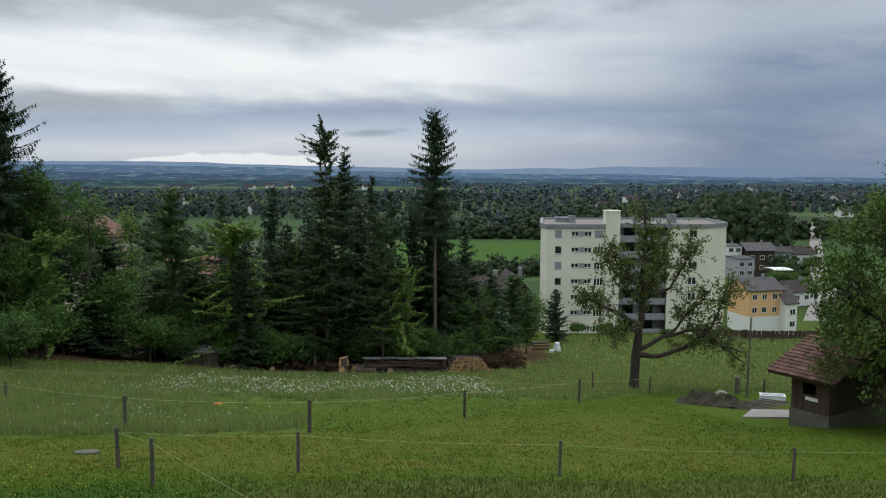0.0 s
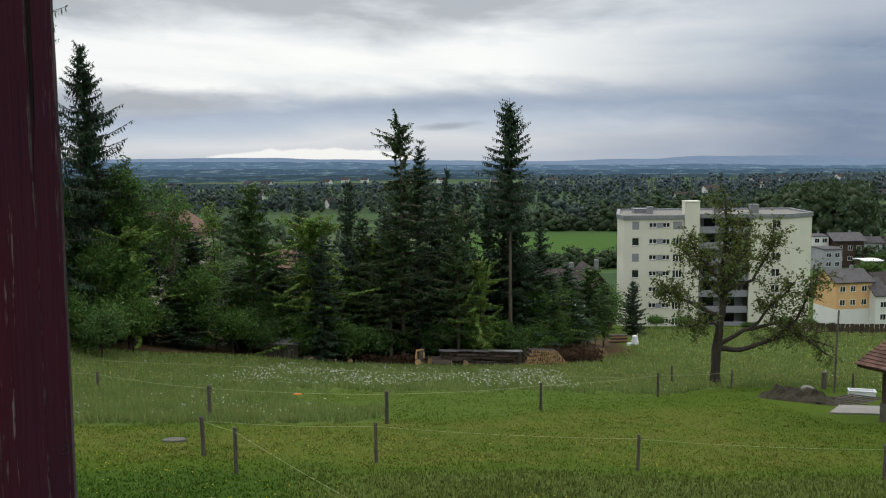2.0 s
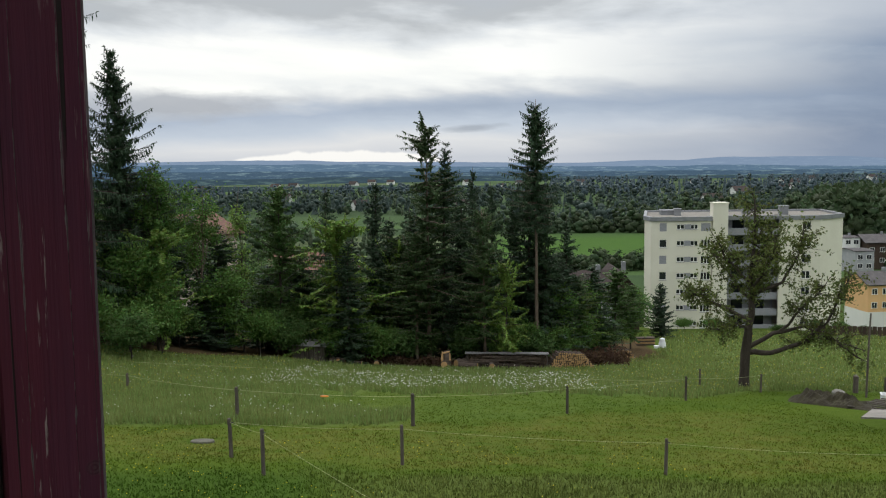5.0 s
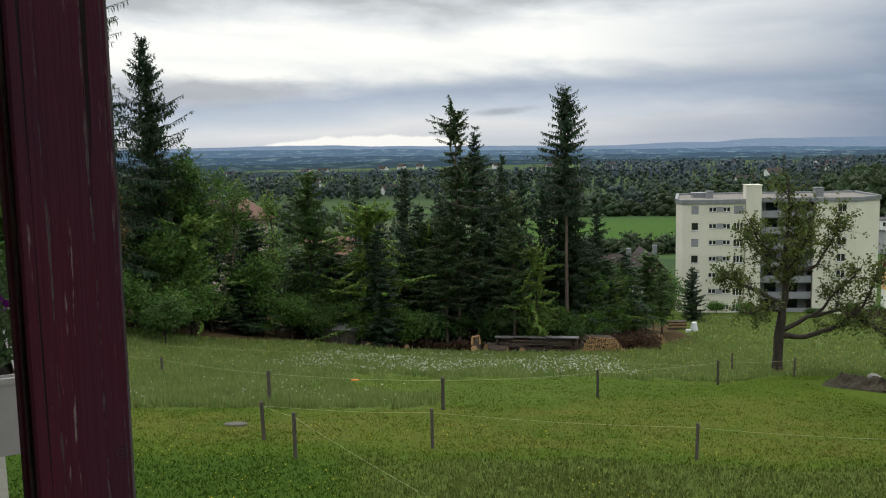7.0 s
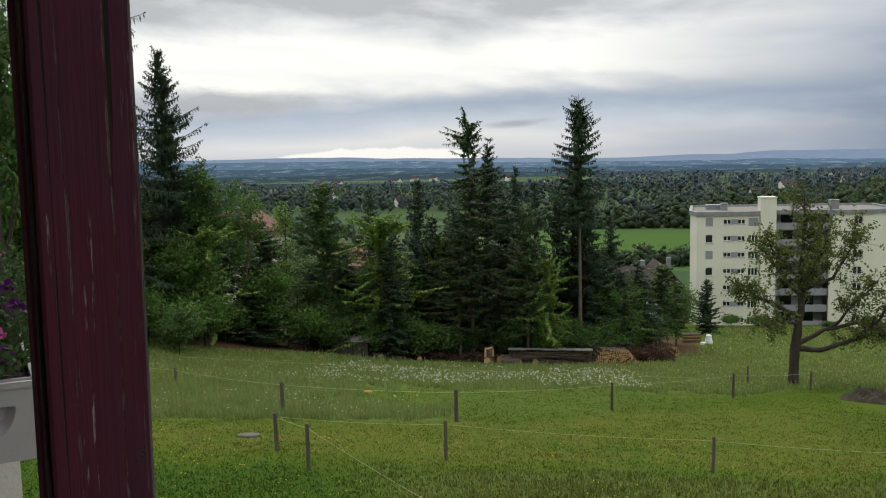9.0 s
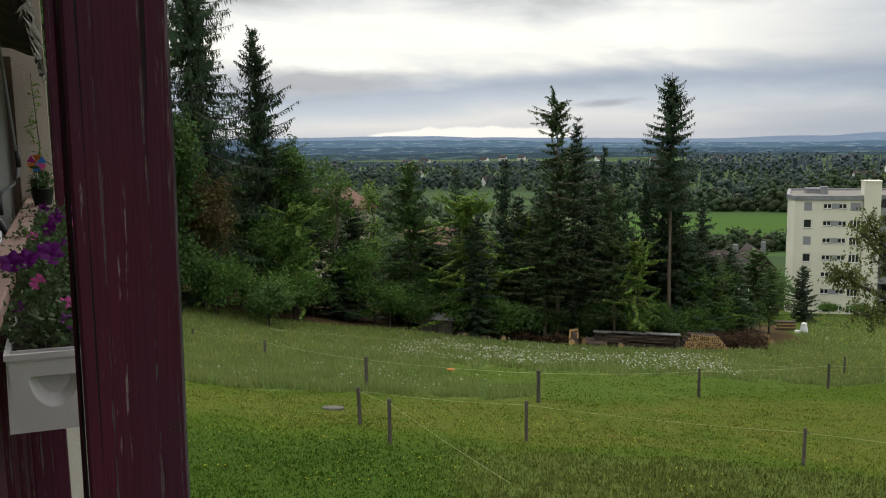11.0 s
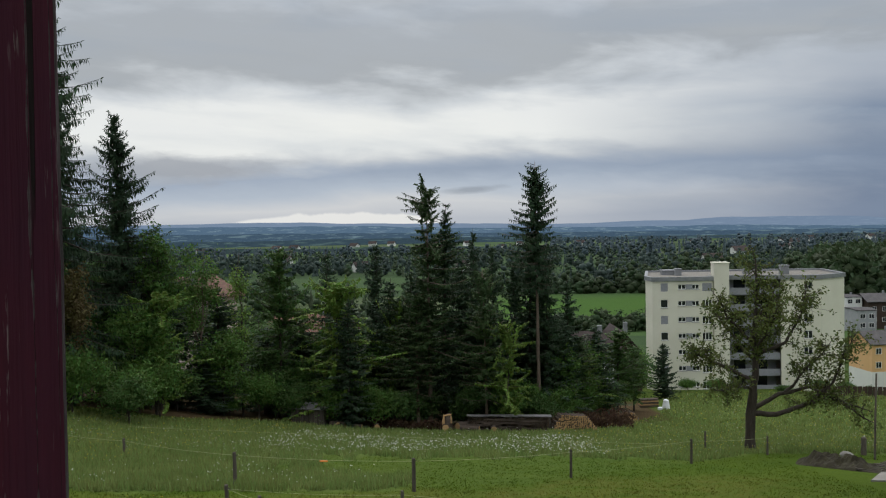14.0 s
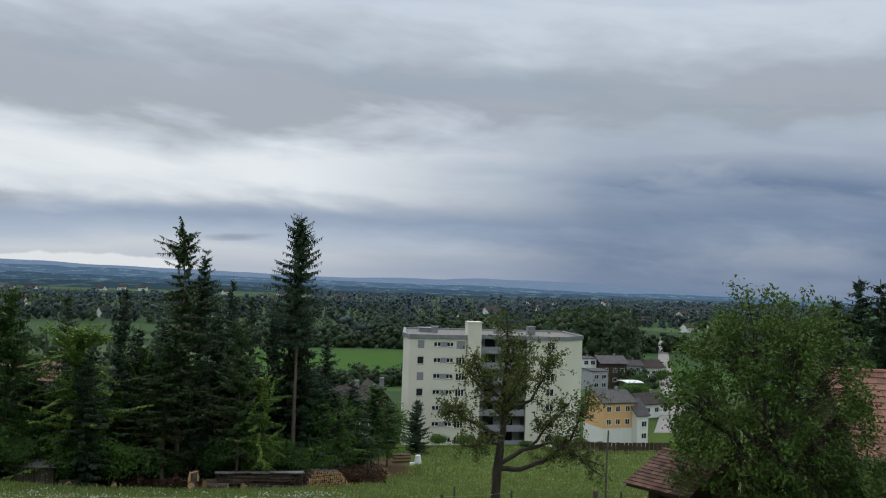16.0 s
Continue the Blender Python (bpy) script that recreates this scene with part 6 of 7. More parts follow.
x, y = -18.1, 68.6
sh = thing("wood_shack", "small low firewood shack with a flat sheet roof", "shack", pose(x, y, on(x, y) - 0.1, 0, 0, -4))
part("wall", Build().box(-1.45, 1.35, 0, 1.4, -0.3, 1.38).mesh("wall", M["post_wood"]), sh)
for k in range(14):
    part("board", Build().box(-1.46 + k * 0.2, -1.28 + k * 0.2, -0.03, -0.002, 0.0, 1.34 + 0.02 * (k % 3)).mesh("board", M["post_wood"]), sh)
part("roof", Build().slab([(-1.65, -0.25, 1.40), (1.6, -0.25, 1.36), (1.6, 1.6, 1.55), (-1.65, 1.6, 1.58)], 0.06).mesh("roof", M["tin"]), sh, "grey sheet roof")


def litter(name, label, x0, x1, y0, y1, n, seed, h=0.5):
    """Brown brush and fallen twigs: many thin sticks and leaves."""
    rng = np.random.default_rng(seed)
    V, F = [], []
    for _ in range(n):
        x, y = rng.uniform(x0, x1), rng.uniform(y0, y1)
        z = on(x, y) + rng.uniform(0, h) * max(0.1, noise.noise(Vector((x * 0.35, y * 0.5, seed))) + 0.5)
        d = Vector(rng.normal(0, 1, 3)).normalized() * rng.uniform(0.1, 0.45)
        s = d.cross(Vector(rng.normal(0, 1, 3))).normalized() * rng.uniform(0.02, 0.09)
        c, i = Vector((x, y, z)), len(V)
        V += [tuple(c - d), tuple(c + s), tuple(c + d), tuple(c - s)]
        F.append((i, i + 1, i + 2, i + 3))
    thing(name, label, "brushwood", kind="stuff", me=mesh_of(name, V, F, M["brush"]))


litter("brushwood", "reddish brown brushwood heaped behind the log pile", 1.5, 9.0, 75.0, 81, 4200, 51, 2.0)
litter("brushwood", "brown leaf litter and twigs under the trees", -14, -5, 70.3, 74.0, 3200, 52, 1.0)
litter("brushwood", "brown leaf litter behind the firewood", -5, 5, 72.0, 77.0, 3000, 53, 1.2)

x, y = 15.36, 98.5
wh = thing("garden_statue", "small white stone well ornament on the meadow", "ornament", pose(x, y, on(x, y)), me=Build().tube([(0, 0, -0.2), (0, 0, 0.5), (0, 0, 0.85), (0, 0, 1.12), (0, 0, 1.2)], [0.46, 0.42, 0.32, 0.30, 0.15], 14).box(-0.9, -0.35, -0.25, 0.25, -0.1, 0.3).mesh("garden_statue", M["white_plastic"]))
x, y = 14.0, 102
bs = thing("plank_stack", "stack of fresh orange planks on the grass", "planks", pose(x, y, on(x, y), 0, 0, 8))
for k in range(5):
    part("plank", Build().box(-1.1, 1.1, 0, 0.9, 0.08 + k * 0.19, 0.20 + k * 0.19).mesh("plank", M["log_end" if k % 2 else "log_bark"]), bs)
# picket fence in front of the village
pf = thing("garden_fence", "dark wooden garden fence before the orange house", "fence", pose(0, 0, 0))
for k in range(26):
    x, y = 40.5 + k * 0.66, 123.0 - k * 0.02
    z = on(x, y)
    part("panel", Build().box(x, x + 0.58, y, y + 0.08, z - 0.3, z + 1.4 + 0.05 * (k % 2)).mesh("panel", M["wall_wood"]), pf)


# ---- the shed, the barn and their yard ----
def tiles(parent, p00, p10, p01, nx_, ny_, mat, thick=0.03):
    """Rows of single roof tiles on the plane through three corners (eave start, eave end, ridge start)."""
    o, a, b = Vector(p00), Vector(p10) - Vector(p00), Vector(p01) - Vector(p00)
    n = a.cross(b).normalized()
    if n.z < 0:
        n = -n
    da, db = a / nx_, b / ny_
    up = n * thick
    q = [Vector((0, 0, 0)), da * 0.96, da * 0.96 + db * 1.12, db * 1.12]
    lift = [n * thick * 1.2, n * thick * 1.2, n * 0.0, n * 0.0]
    me = Build().add([p + l for p, l in zip(q, lift)] + [p + l + up for p, l in zip(q, lift)], [(3, 2, 1, 0), (4, 5, 6, 7), (0, 1, 5, 4), (1, 2, 6, 5), (2, 3, 7, 6), (3, 0, 4, 7)]).mesh("roof_tile", M[mat])
    rng = np.random.default_rng(nx_)
    for j in range(ny_):
        for i in range(nx_):
            part("roof_tile", me, parent, "", Matrix.Translation(o + da * (i + rng.normal(0, 0.02)) + db * (j + rng.normal(0, 0.015)) + n * rng.uniform(0, 0.008)))


def shed():
    x0, y0 = 13.28, 30.02
    g = -3.98
    ob = thing("shed", "small dark timber shed with an old mossy tiled roof", "shed", pose(x0, y0, g, 0, 0, -58))
    b = Build()
    for x_, x2, za, zb in ((0, 0.45, 0.20, 1.75), (0.45, 1.05, 0.20, 0.80), (0.45, 1.05, 1.20, 1.75), (1.05, 1.5, 0.20, 1.75)):
        b.box(x_, x2, 0, 0.14, za, zb)
    b.box(0, 0.14, 0.14, 3.6, 0.20, 1.75).box(1.36, 1.5, 0.14, 3.6, 0.20, 1.75).box(0, 1.5, 3.6, 3.74, 0.20, 1.75)
    b.add([(0, 0.0, 1.75), (0, 3.74, 1.75), (0, 1.87, 2.32), (0.14, 0.0, 1.75), (0.14, 3.74, 1.75), (0.14, 1.87, 2.32)], [(0, 1, 2), (5, 4, 3), (0, 2, 5, 3), (2, 1, 4, 5)])
    b.add([(1.5, 0.0, 1.75), (1.5, 3.74, 1.75), (1.5, 1.87, 2.32), (1.36, 0.0, 1.75), (1.36, 3.74, 1.75), (1.36, 1.87, 2.32)], [(1, 0, 2), (3, 4, 5), (2, 0, 3, 5), (1, 2, 5, 4)])
    wall = part("wall", b.mesh("wall", M["wall_wood"]), ob)
    for k in range(6):
        if 1 < k < 4:
            continue
        part("board", Build().box(0.02 + k * 0.24, 0.23 + k * 0.24, -0.025, -0.002, 0.20, 1.74).mesh("board", M["wall_wood"]), ob)
    part("plinth", Build().box(-0.03, 1.53, -0.03, 3.77, -1.6, 0.20).mesh("plinth", M["cover"]), ob, "grey concrete base")
    part("dark_inside", Build().box(0.16, 1.3, 1.6, 1.7, 0.20, 1.7).mesh("dark_inside", M["wall_wood"]), ob)
    part("hatch_board", Build().box(0.6, 1.08, -0.06, -0.03, 0.62, 0.74).mesh("hatch_board", M["frame"]), ob, "pale board below the opening")
    for sg in (0, 1):
        ya, yb = (-0.55, 1.87) if sg == 0 else (4.29, 1.87)
        part("roof", Build().slab([(-0.62, ya, 1.50), (2.0, ya, 1.50), (2.0, yb, 2.42), (-0.62, yb, 2.42)][::(1 if sg == 0 else -1)], 0.09).mesh("roof", M["wall_wood"]), ob)
    roofp = part("roof_tiles", Build().box(-0.66, 2.04, 1.77, 1.97, 2.46, 2.54).mesh("ridge", M["tile_mossy"]), ob)
    tiles(roofp, (-0.66, -0.62, 1.50), (2.04, -0.62, 1.50), (-0.66, 1.87, 2.46), 14, 12, "tile_mossy")


shed()


def barn():
    ob = thing("barn", "farm barn with a broad orange tiled roof", "barn", pose(24.6, 33.2, on(25, 34), 0, 0, -14))
    zr, ze = 0.9 - on(25, 34), -3.2 - on(25, 34)
    part("wall", Build().box(0.5, 14, 0.6, 10.4, -3, ze + 0.3).add([(0.5, 0.6, ze), (0.5, 10.4, ze), (0.5, 5.5, zr - 0.3)], [(0, 1, 2)]).mesh("wall", M["wall_wood"]), ob)
    for ya, yb in ((0, 5.5), (11, 5.5)):
        part("roof", Build().slab([(0, ya, ze), (15, ya, ze), (15, yb, zr), (0, yb, zr)][::(1 if ya == 0 else -1)], 0.12).mesh("roof", M["wall_wood"]), ob)
    rt = part("roof_tiles", Build().tube([(-0.05, 5.5, zr + 0.06), (15, 5.5, zr + 0.06)], [0.12, 0.12], 8).mesh("ridge", M["tile_red"]), ob)
    tiles(rt, (-0.05, -0.06, ze + 0.0), (8.2, -0.06, ze), (-0.05, 5.5, zr), 17, 16, "tile_red", 0.04)
    part("roof_tiles", Build().slab([(8.2, -0.06, ze + 0.08), (15, -0.06, ze + 0.08), (15, 5.5, zr + 0.06), (8.2, 5.5, zr + 0.06)], 0.05).mesh("roof_tiles", M["tile_red"]), ob)
    part("verge_board", Build().slab([(-0.12, -0.06, ze + 0.06), (-0.02, -0.06, ze + 0.06), (-0.02, 5.5, zr + 0.06), (-0.12, 5.5, zr + 0.06)], 0.2).mesh("verge_board", M["tile_brown"]), ob)
    part("chimney", Build().box(4.9, 5.4, 5.2, 5.7, zr - 0.3, zr + 0.75).mesh("chimney", M["wall_grey"]), ob)


barn()


def mound(name, label, pts_x, pts_y, nx_, ny_, x0, x1, y0, y1, hmax, mat, seed):
    vs, fs = [], []
    for j in range(ny_ + 1):
        for i in range(nx_ + 1):
            u, v = i / nx_, j / ny_
            x, y = x0 + (x1 - x0) * u + pts_x * v, y0 + (y1 - y0) * v + pts_y * u
            e = min(1, 4 * u, 4 * (1 - u)) * min(1, 3 * v, 3 * (1 - v))
            vs.append((x, y, on(x, y) - 0.05 + hmax * e ** 0.6 * (0.75 + 0.5 * noise.noise(Vector((x * 1.7, y * 1.7, seed))) + 0.35 * noise.noise(Vector((x * 5, y * 5, seed))))))
    for j in range(ny_):
        for i in range(nx_):
            a = j * (nx_ + 1) + i
            fs.append((a, a + 1, a + nx_ + 2, a + nx_ + 1))
    thing(name, label, "heap", me=mesh_of(name, vs, fs, M[mat]))


mound("compost_mound", "dark heap of compost and earth beside the slab", 1.0, -4.6, 46, 24, 12.0, 14.2, 40.2, 43.0, 0.6, "soil", 3)
pts = [(12.5, 32.6), (14.6, 32.2), (16.2, 35.4), (14.2, 36.0)]
sv = [(x, y, on(x, y) + 0.07) for x, y in pts] + [(x, y, on(x, y) - 0.3) for x, y in pts]
thing("concrete_slab", "pale concrete slab beside the shed", "slab", me=Build().add(sv, [(0, 1, 2, 3), (7, 6, 5, 4), (0, 4, 5, 1), (1, 5, 6, 2), (2, 6, 7, 3), (3, 7, 4, 0)]).mesh("concrete_slab", M["concrete"]))
for k in range(11):
    x, y = 13.5 + k * 0.30, 36.9 + k * 0.40
    thing("old_plank", "grey weathered plank lying by the compost heap", "plank", pose(x, y, on(x, y) + 0.10 + 0.02 * (k % 3), -11, 0, -28 - 3 * (k % 2)), "planks by the compost", me=Build().box(0, 2.3, 0, 0.2, 0, 0.05).mesh("old_plank", M["post_wood"]))
x, y = 17.4, 41.6
tub = thing("bathtub", "white enamel trough used for watering cattle", "trough", pose(x, y, on(x, y), 0, 0, -12) @ Matrix.Scale(0.68, 4))
part("shell", Build().box(-0.85, 0.85, -0.35, -0.29, 0.02, 0.42).box(-0.85, 0.85, 0.29, 0.35, 0.02, 0.42).box(-0.85, -0.79, -0.29, 0.29, 0.02, 0.42).box(0.79, 0.85, -0.29, 0.29, 0.02, 0.42).box(-0.79, 0.79, -0.29, 0.29, 0.02, 0.08).mesh("shell", M["white_plastic"], bevel=0.0), tub)
part("rim", Build().box(-0.9, 0.9, -0.4, -0.29, 0.42, 0.46).box(-0.9, 0.9, 0.29, 0.4, 0.42, 0.46).box(-0.9, -0.79, -0.29, 0.29, 0.42, 0.46).box(0.79, 0.9, -0.29, 0.29, 0.42, 0.46).mesh("rim", M["white_plastic"]), tub)
x, y = 16.1, 45.2
me = bpy.data.meshes.new("boulder")
bm = bmesh.new()
bmesh.ops.create_icosphere(bm, subdivisions=3, radius=0.34)
for v in bm.verts:
    v.co *= 1 + 0.25 * noise.noise(v.co * 2.2)
    v.co.z *= 0.62
bm.to_mesh(me)
bm.free()
me.materials.append(M["concrete"])
thing("boulder", "pale boulder lying beyond the compost heap", "stone", pose(x, y, on(x, y) + 0.08, 0, 0, 20), me=me)
x, y = 16.78, 43.35
pl = thing("wooden_pole", "tall thin wooden pole with a thin cable", "pole", pose(x, y, on(x, y), 0, 0.6, 0))
part("shaft", Build().tube([(0, 0, -0.5), (0, 0, 2.2), (0.03, 0, 4.25)], [0.055, 0.05, 0.04], 8).mesh("shaft", M["post_wood"]), pl)
# village road
rd = Build()
prev = None
for k in range(24):
    u = k / 23
    cx_, cy_ = np.interp(u, [0, 0.25, 0.5, 0.75, 1], [88, 112, 150, 189, 292]), np.interp(u, [0, 0.25, 0.5, 0.75, 1], [190, 235, 325, 412, 640])
    cur = [(cx_ - 2.7, cy_ + 1, on(cx_ - 2.7, cy_ + 1) + 0.12), (cx_ + 2.7, cy_ - 1, on(cx_ + 2.7, cy_ - 1) + 0.12)]
    if prev:
        rd.add([prev[0], prev[1], cur[1], cur[0]], [(0, 1, 2, 3)])
    prev = cur
thing("road", "grey village road running out to the plain", "road", kind="structure", me=rd.mesh("road", M["concrete"]))


# ---- the balcony ----
BAL = pose(0, 0, 0, 0, 0, 38)     # local x out of the house, y along it, z up


def bal(x, y, z, rx=0, ry=0, rz=0):
    return BAL @ pose(x, y, z, rx, ry, rz)


def timber_post(name, label, n0, n1, u, tilt, z0, z1, near):
    """A square post with worn, chamfered corners; the near one has a batten and a groove on its inner side."""
    w, d = n1 - n0, 0.115
    ob = thing(name, label, "post", bal((n0 + n1) / 2, u, 5.0, 0, tilt, 0))
    c = 0.0038
    ring = [(-w / 2 + 0.003, 0), (w / 2 - c, 0), (w / 2, c * 1.2), (w / 2, d), (-w / 2, d), (-w / 2, 0.003)]
    b = Build()
    zs = [z0, *np.linspace(z0 + 0.05, z1 - 0.05, 60), z1]
    rng = np.random.default_rng(5)
    wob = np.cumsum(rng.normal(0, 0.00035, len(zs)))
    wob -= np.linspace(0, wob[-1], len(zs))
    vs = []
    for k, z in enumerate(zs):
        for j, (x_, y_) in enumerate(ring):
            vs.append((x_ + (wob[k] * 1.5 if j in (1, 2) else 0), y_, z - 5.0))
    n = len(ring)
    for k in range(len(zs) - 1):
        for j in range(n):
            b.add([], [], 0)
            b.f.append((k * n + j, k * n + (j + 1) % n, (k + 1) * n + (j + 1) % n, (k + 1) * n + j))
            b.i.append(1 if j == 1 else 0)
    b.v = vs
    b.f += [tuple(range(n - 1, -1, -1)), tuple((len(zs) - 1) * n + j for j in range(n))]
    b.i += [0, 0]
    part("shaft", b.mesh("shaft", [M["red_paint"], M["bare_edge"]]), ob)
    if near:
        part("batten", Build().box(-w / 2 - 0.004, -w / 2 - 0.001, 0.026, 0.060, z0 - 5, z1 - 5).mesh("batten", M["bare_edge"]), ob, "bare weathered batten on the post's side")
        part("side_board", Build().box(-w / 2 - 0.007, -w / 2 - 0.001, 0.072, 0.15, z0 - 5, z1 - 5).mesh("side_board", M["red_paint"]), ob)
    return ob


timber_post("timber_post", "square balcony post in worn dark red paint", 0.040, 0.150, 0.88, 0.6, 3.4, 7.3, True)
timber_post("timber_post", "farther balcony post in dark red paint", -0.008, 0.092, 4.30, 0.6, 3.4, 7.3, False)

# rail, boards and slab
for k, (ua, ub) in enumerate(((1.0, 2.28), (2.32, 3.05), (3.09, 3.9), (3.94, 4.75), (4.79, 5.36))):
    r_ = thing("handrail", "pinkish brown balcony handrail section", "handrail", bal(-0.13, 0, 0), "handrail sections")
    part("cap", Build().box(-0.035, 0.035, ua, ub, 4.665, 4.70).mesh("cap", M["rail"], bevel=0.004), r_)
    part("joint", Build().box(-0.04, 0.04, ub + 0.004, ub + 0.036, 4.64, 4.695).mesh("joint", M["red_paint"]), r_, "dark red joint between sections")
for k in range(11):
    u = 1.30 + k * 0.38
    thing("balustrade_board", "dark red upright balustrade board", "board", bal(-0.15, u, 0), "balustrade boards", me=Build().box(0, 0.028, 0, 0.16, 3.62, 4.655).mesh("balustrade_board", M["red_paint"], bevel=0.003))
thing("balcony_floor", "plain balcony floor slab", "floor", BAL.copy(), kind="structure", me=Build().box(-1.7, -0.05, -3.0, 5.5, 3.42, 3.60).mesh("balcony_floor", M["concrete"]))
thing("pillar", "cream rendered pillar below the balcony", "pillar", bal(0.02, 2.52, 0), kind="structure", me=Build().box(-0.035, 0.045, -0.10, 0.16, on(-2, 2) - 0.5, 4.40).mesh("pillar", M["cream"]))
thing("wall_house", "pinkish rendered house wall behind the balcony", "wall", BAL.copy(), kind="structure", me=Build().box(-2.0, -1.7, -8.0, 5.7, -1, 8.0).mesh("wall_house", M["house_wall"]))
thing("wall_end", "beige rendered wall closing the balcony's end", "wall", BAL.copy(), kind="structure", me=Build().box(-1.7, -0.025, 5.4, 5.6, -1, 7.6).mesh("wall_end", M["house_wall"]))
# out of view, added to keep sky light off the balcony and post
thing("ceiling_eave", "wide unseen wooden eave added to shade the balcony", "eave", BAL.copy(), kind="structure", me=Build().box(-2.0, 0.5, -8.0, 5.7, 7.3, 7.5).mesh("ceiling_eave", M["wall_wood"]))
pn = thing("sliding_panel", "pale panel in a dark brown frame at the balcony's end", "panel", BAL.copy())
part("sheet", Build().box(-1.5, -0.235, 5.35, 5.38, 3.62, 5.45).mesh("sheet", M["panel"]), pn)
part("frame", Build().box(-0.235, -0.195, 5.33, 5.39, 3.62, 5.49).box(-1.5, -0.235, 5.33, 5.39, 5.45, 5.49).mesh("frame", M["wall_wood"]), pn, "dark brown frame")


def awning():
    """A patterned cloth awning seen from below, with a limp fringed edge."""
    ob = thing("awning", "grey brown patterned cloth awning with a white fringed edge", "awning", BAL.copy())
    rng = np.random.default_rng(9)
    vs, fs, nu, nn = [], [], 60, 22
    for i in range(nu + 1):
        u = 1.2 + 4.0 * i / nu
        for j in range(nn + 1):
            v = j / nn
            n = -1.65 + 1.62 * v
            z = 5.86 - 0.38 * v - 0.05 * math.sin(math.pi * v) + 0.02 * math.sin(u * 6 + v * 9)
            if v > 0.93:
                z -= 0.02
            vs.append((n, u, z))
        n_e = -0.03 + 0.012 * math.sin(u * 15)
        vs += [(n_e + 0.006, u, 5.42), (n_e + 0.012 * math.sin(u * 23), u, 5.355 + 0.012 * math.sin(u * 31))]
    m = nn + 3
    for i in range(nu):
        for j in range(m - 1):
            a = i * m + j
            fs.append((a, a + m, a + m + 1, a + 1))
    part("cloth", mesh_of("cloth", vs, fs, M["awning"], smooth=True), ob)
    b = Build()
    u = 1.2
    while u < 5.2:
        n_e = -0.03 + 0.012 * math.sin(u * 23)
        dx, dz = rng.normal(0.012, 0.012), -rng.uniform(0.02, 0.055)
        w = rng.uniform(0.0015, 0.004)
        z = 5.36 + 0.012 * math.sin(u * 31)
        b.add([(n_e, u - w, z), (n_e, u + w, z), (n_e + dx * 0.5, u + rng.normal(0, 0.01), z + dz * 0.6), (n_e + dx, u + rng.normal(0, 0.015), z + dz)], [(0, 1, 2), (1, 3, 2)])
        u += rng.uniform(0.012, 0.04)
    part("fringe", b.mesh("fringe", M["fringe"]), ob, "frayed pale fringe")["kind"] = "stuff"
    cr = part("crank_rod", Build().tube([(-0.15, 3.72, 5.6), (-0.165, 3.72, 5.42), (-0.13, 3.70, 4.92)], [0.006, 0.006, 0.006], 8).tube([(-0.13, 3.70, 4.93), (-0.132, 3.70, 4.88), (-0.15, 3.68, 4.85), (-0.19, 3.66, 4.825), (-0.205, 3.66, 4.80)], [0.007] * 5, 8).mesh("crank_rod", M["flashing"], True), ob, "bent steel crank")
    part("grip", Build().tube([(-0.130, 3.70, 4.98), (-0.128, 3.70, 4.915)], [0.010, 0.010], 8).tube([(-0.205, 3.66, 4.80), (-0.203, 3.66, 4.73)], [0.011, 0.010], 8).mesh("grip", M["dark_metal"], True), cr, "black plastic grip")


awning()


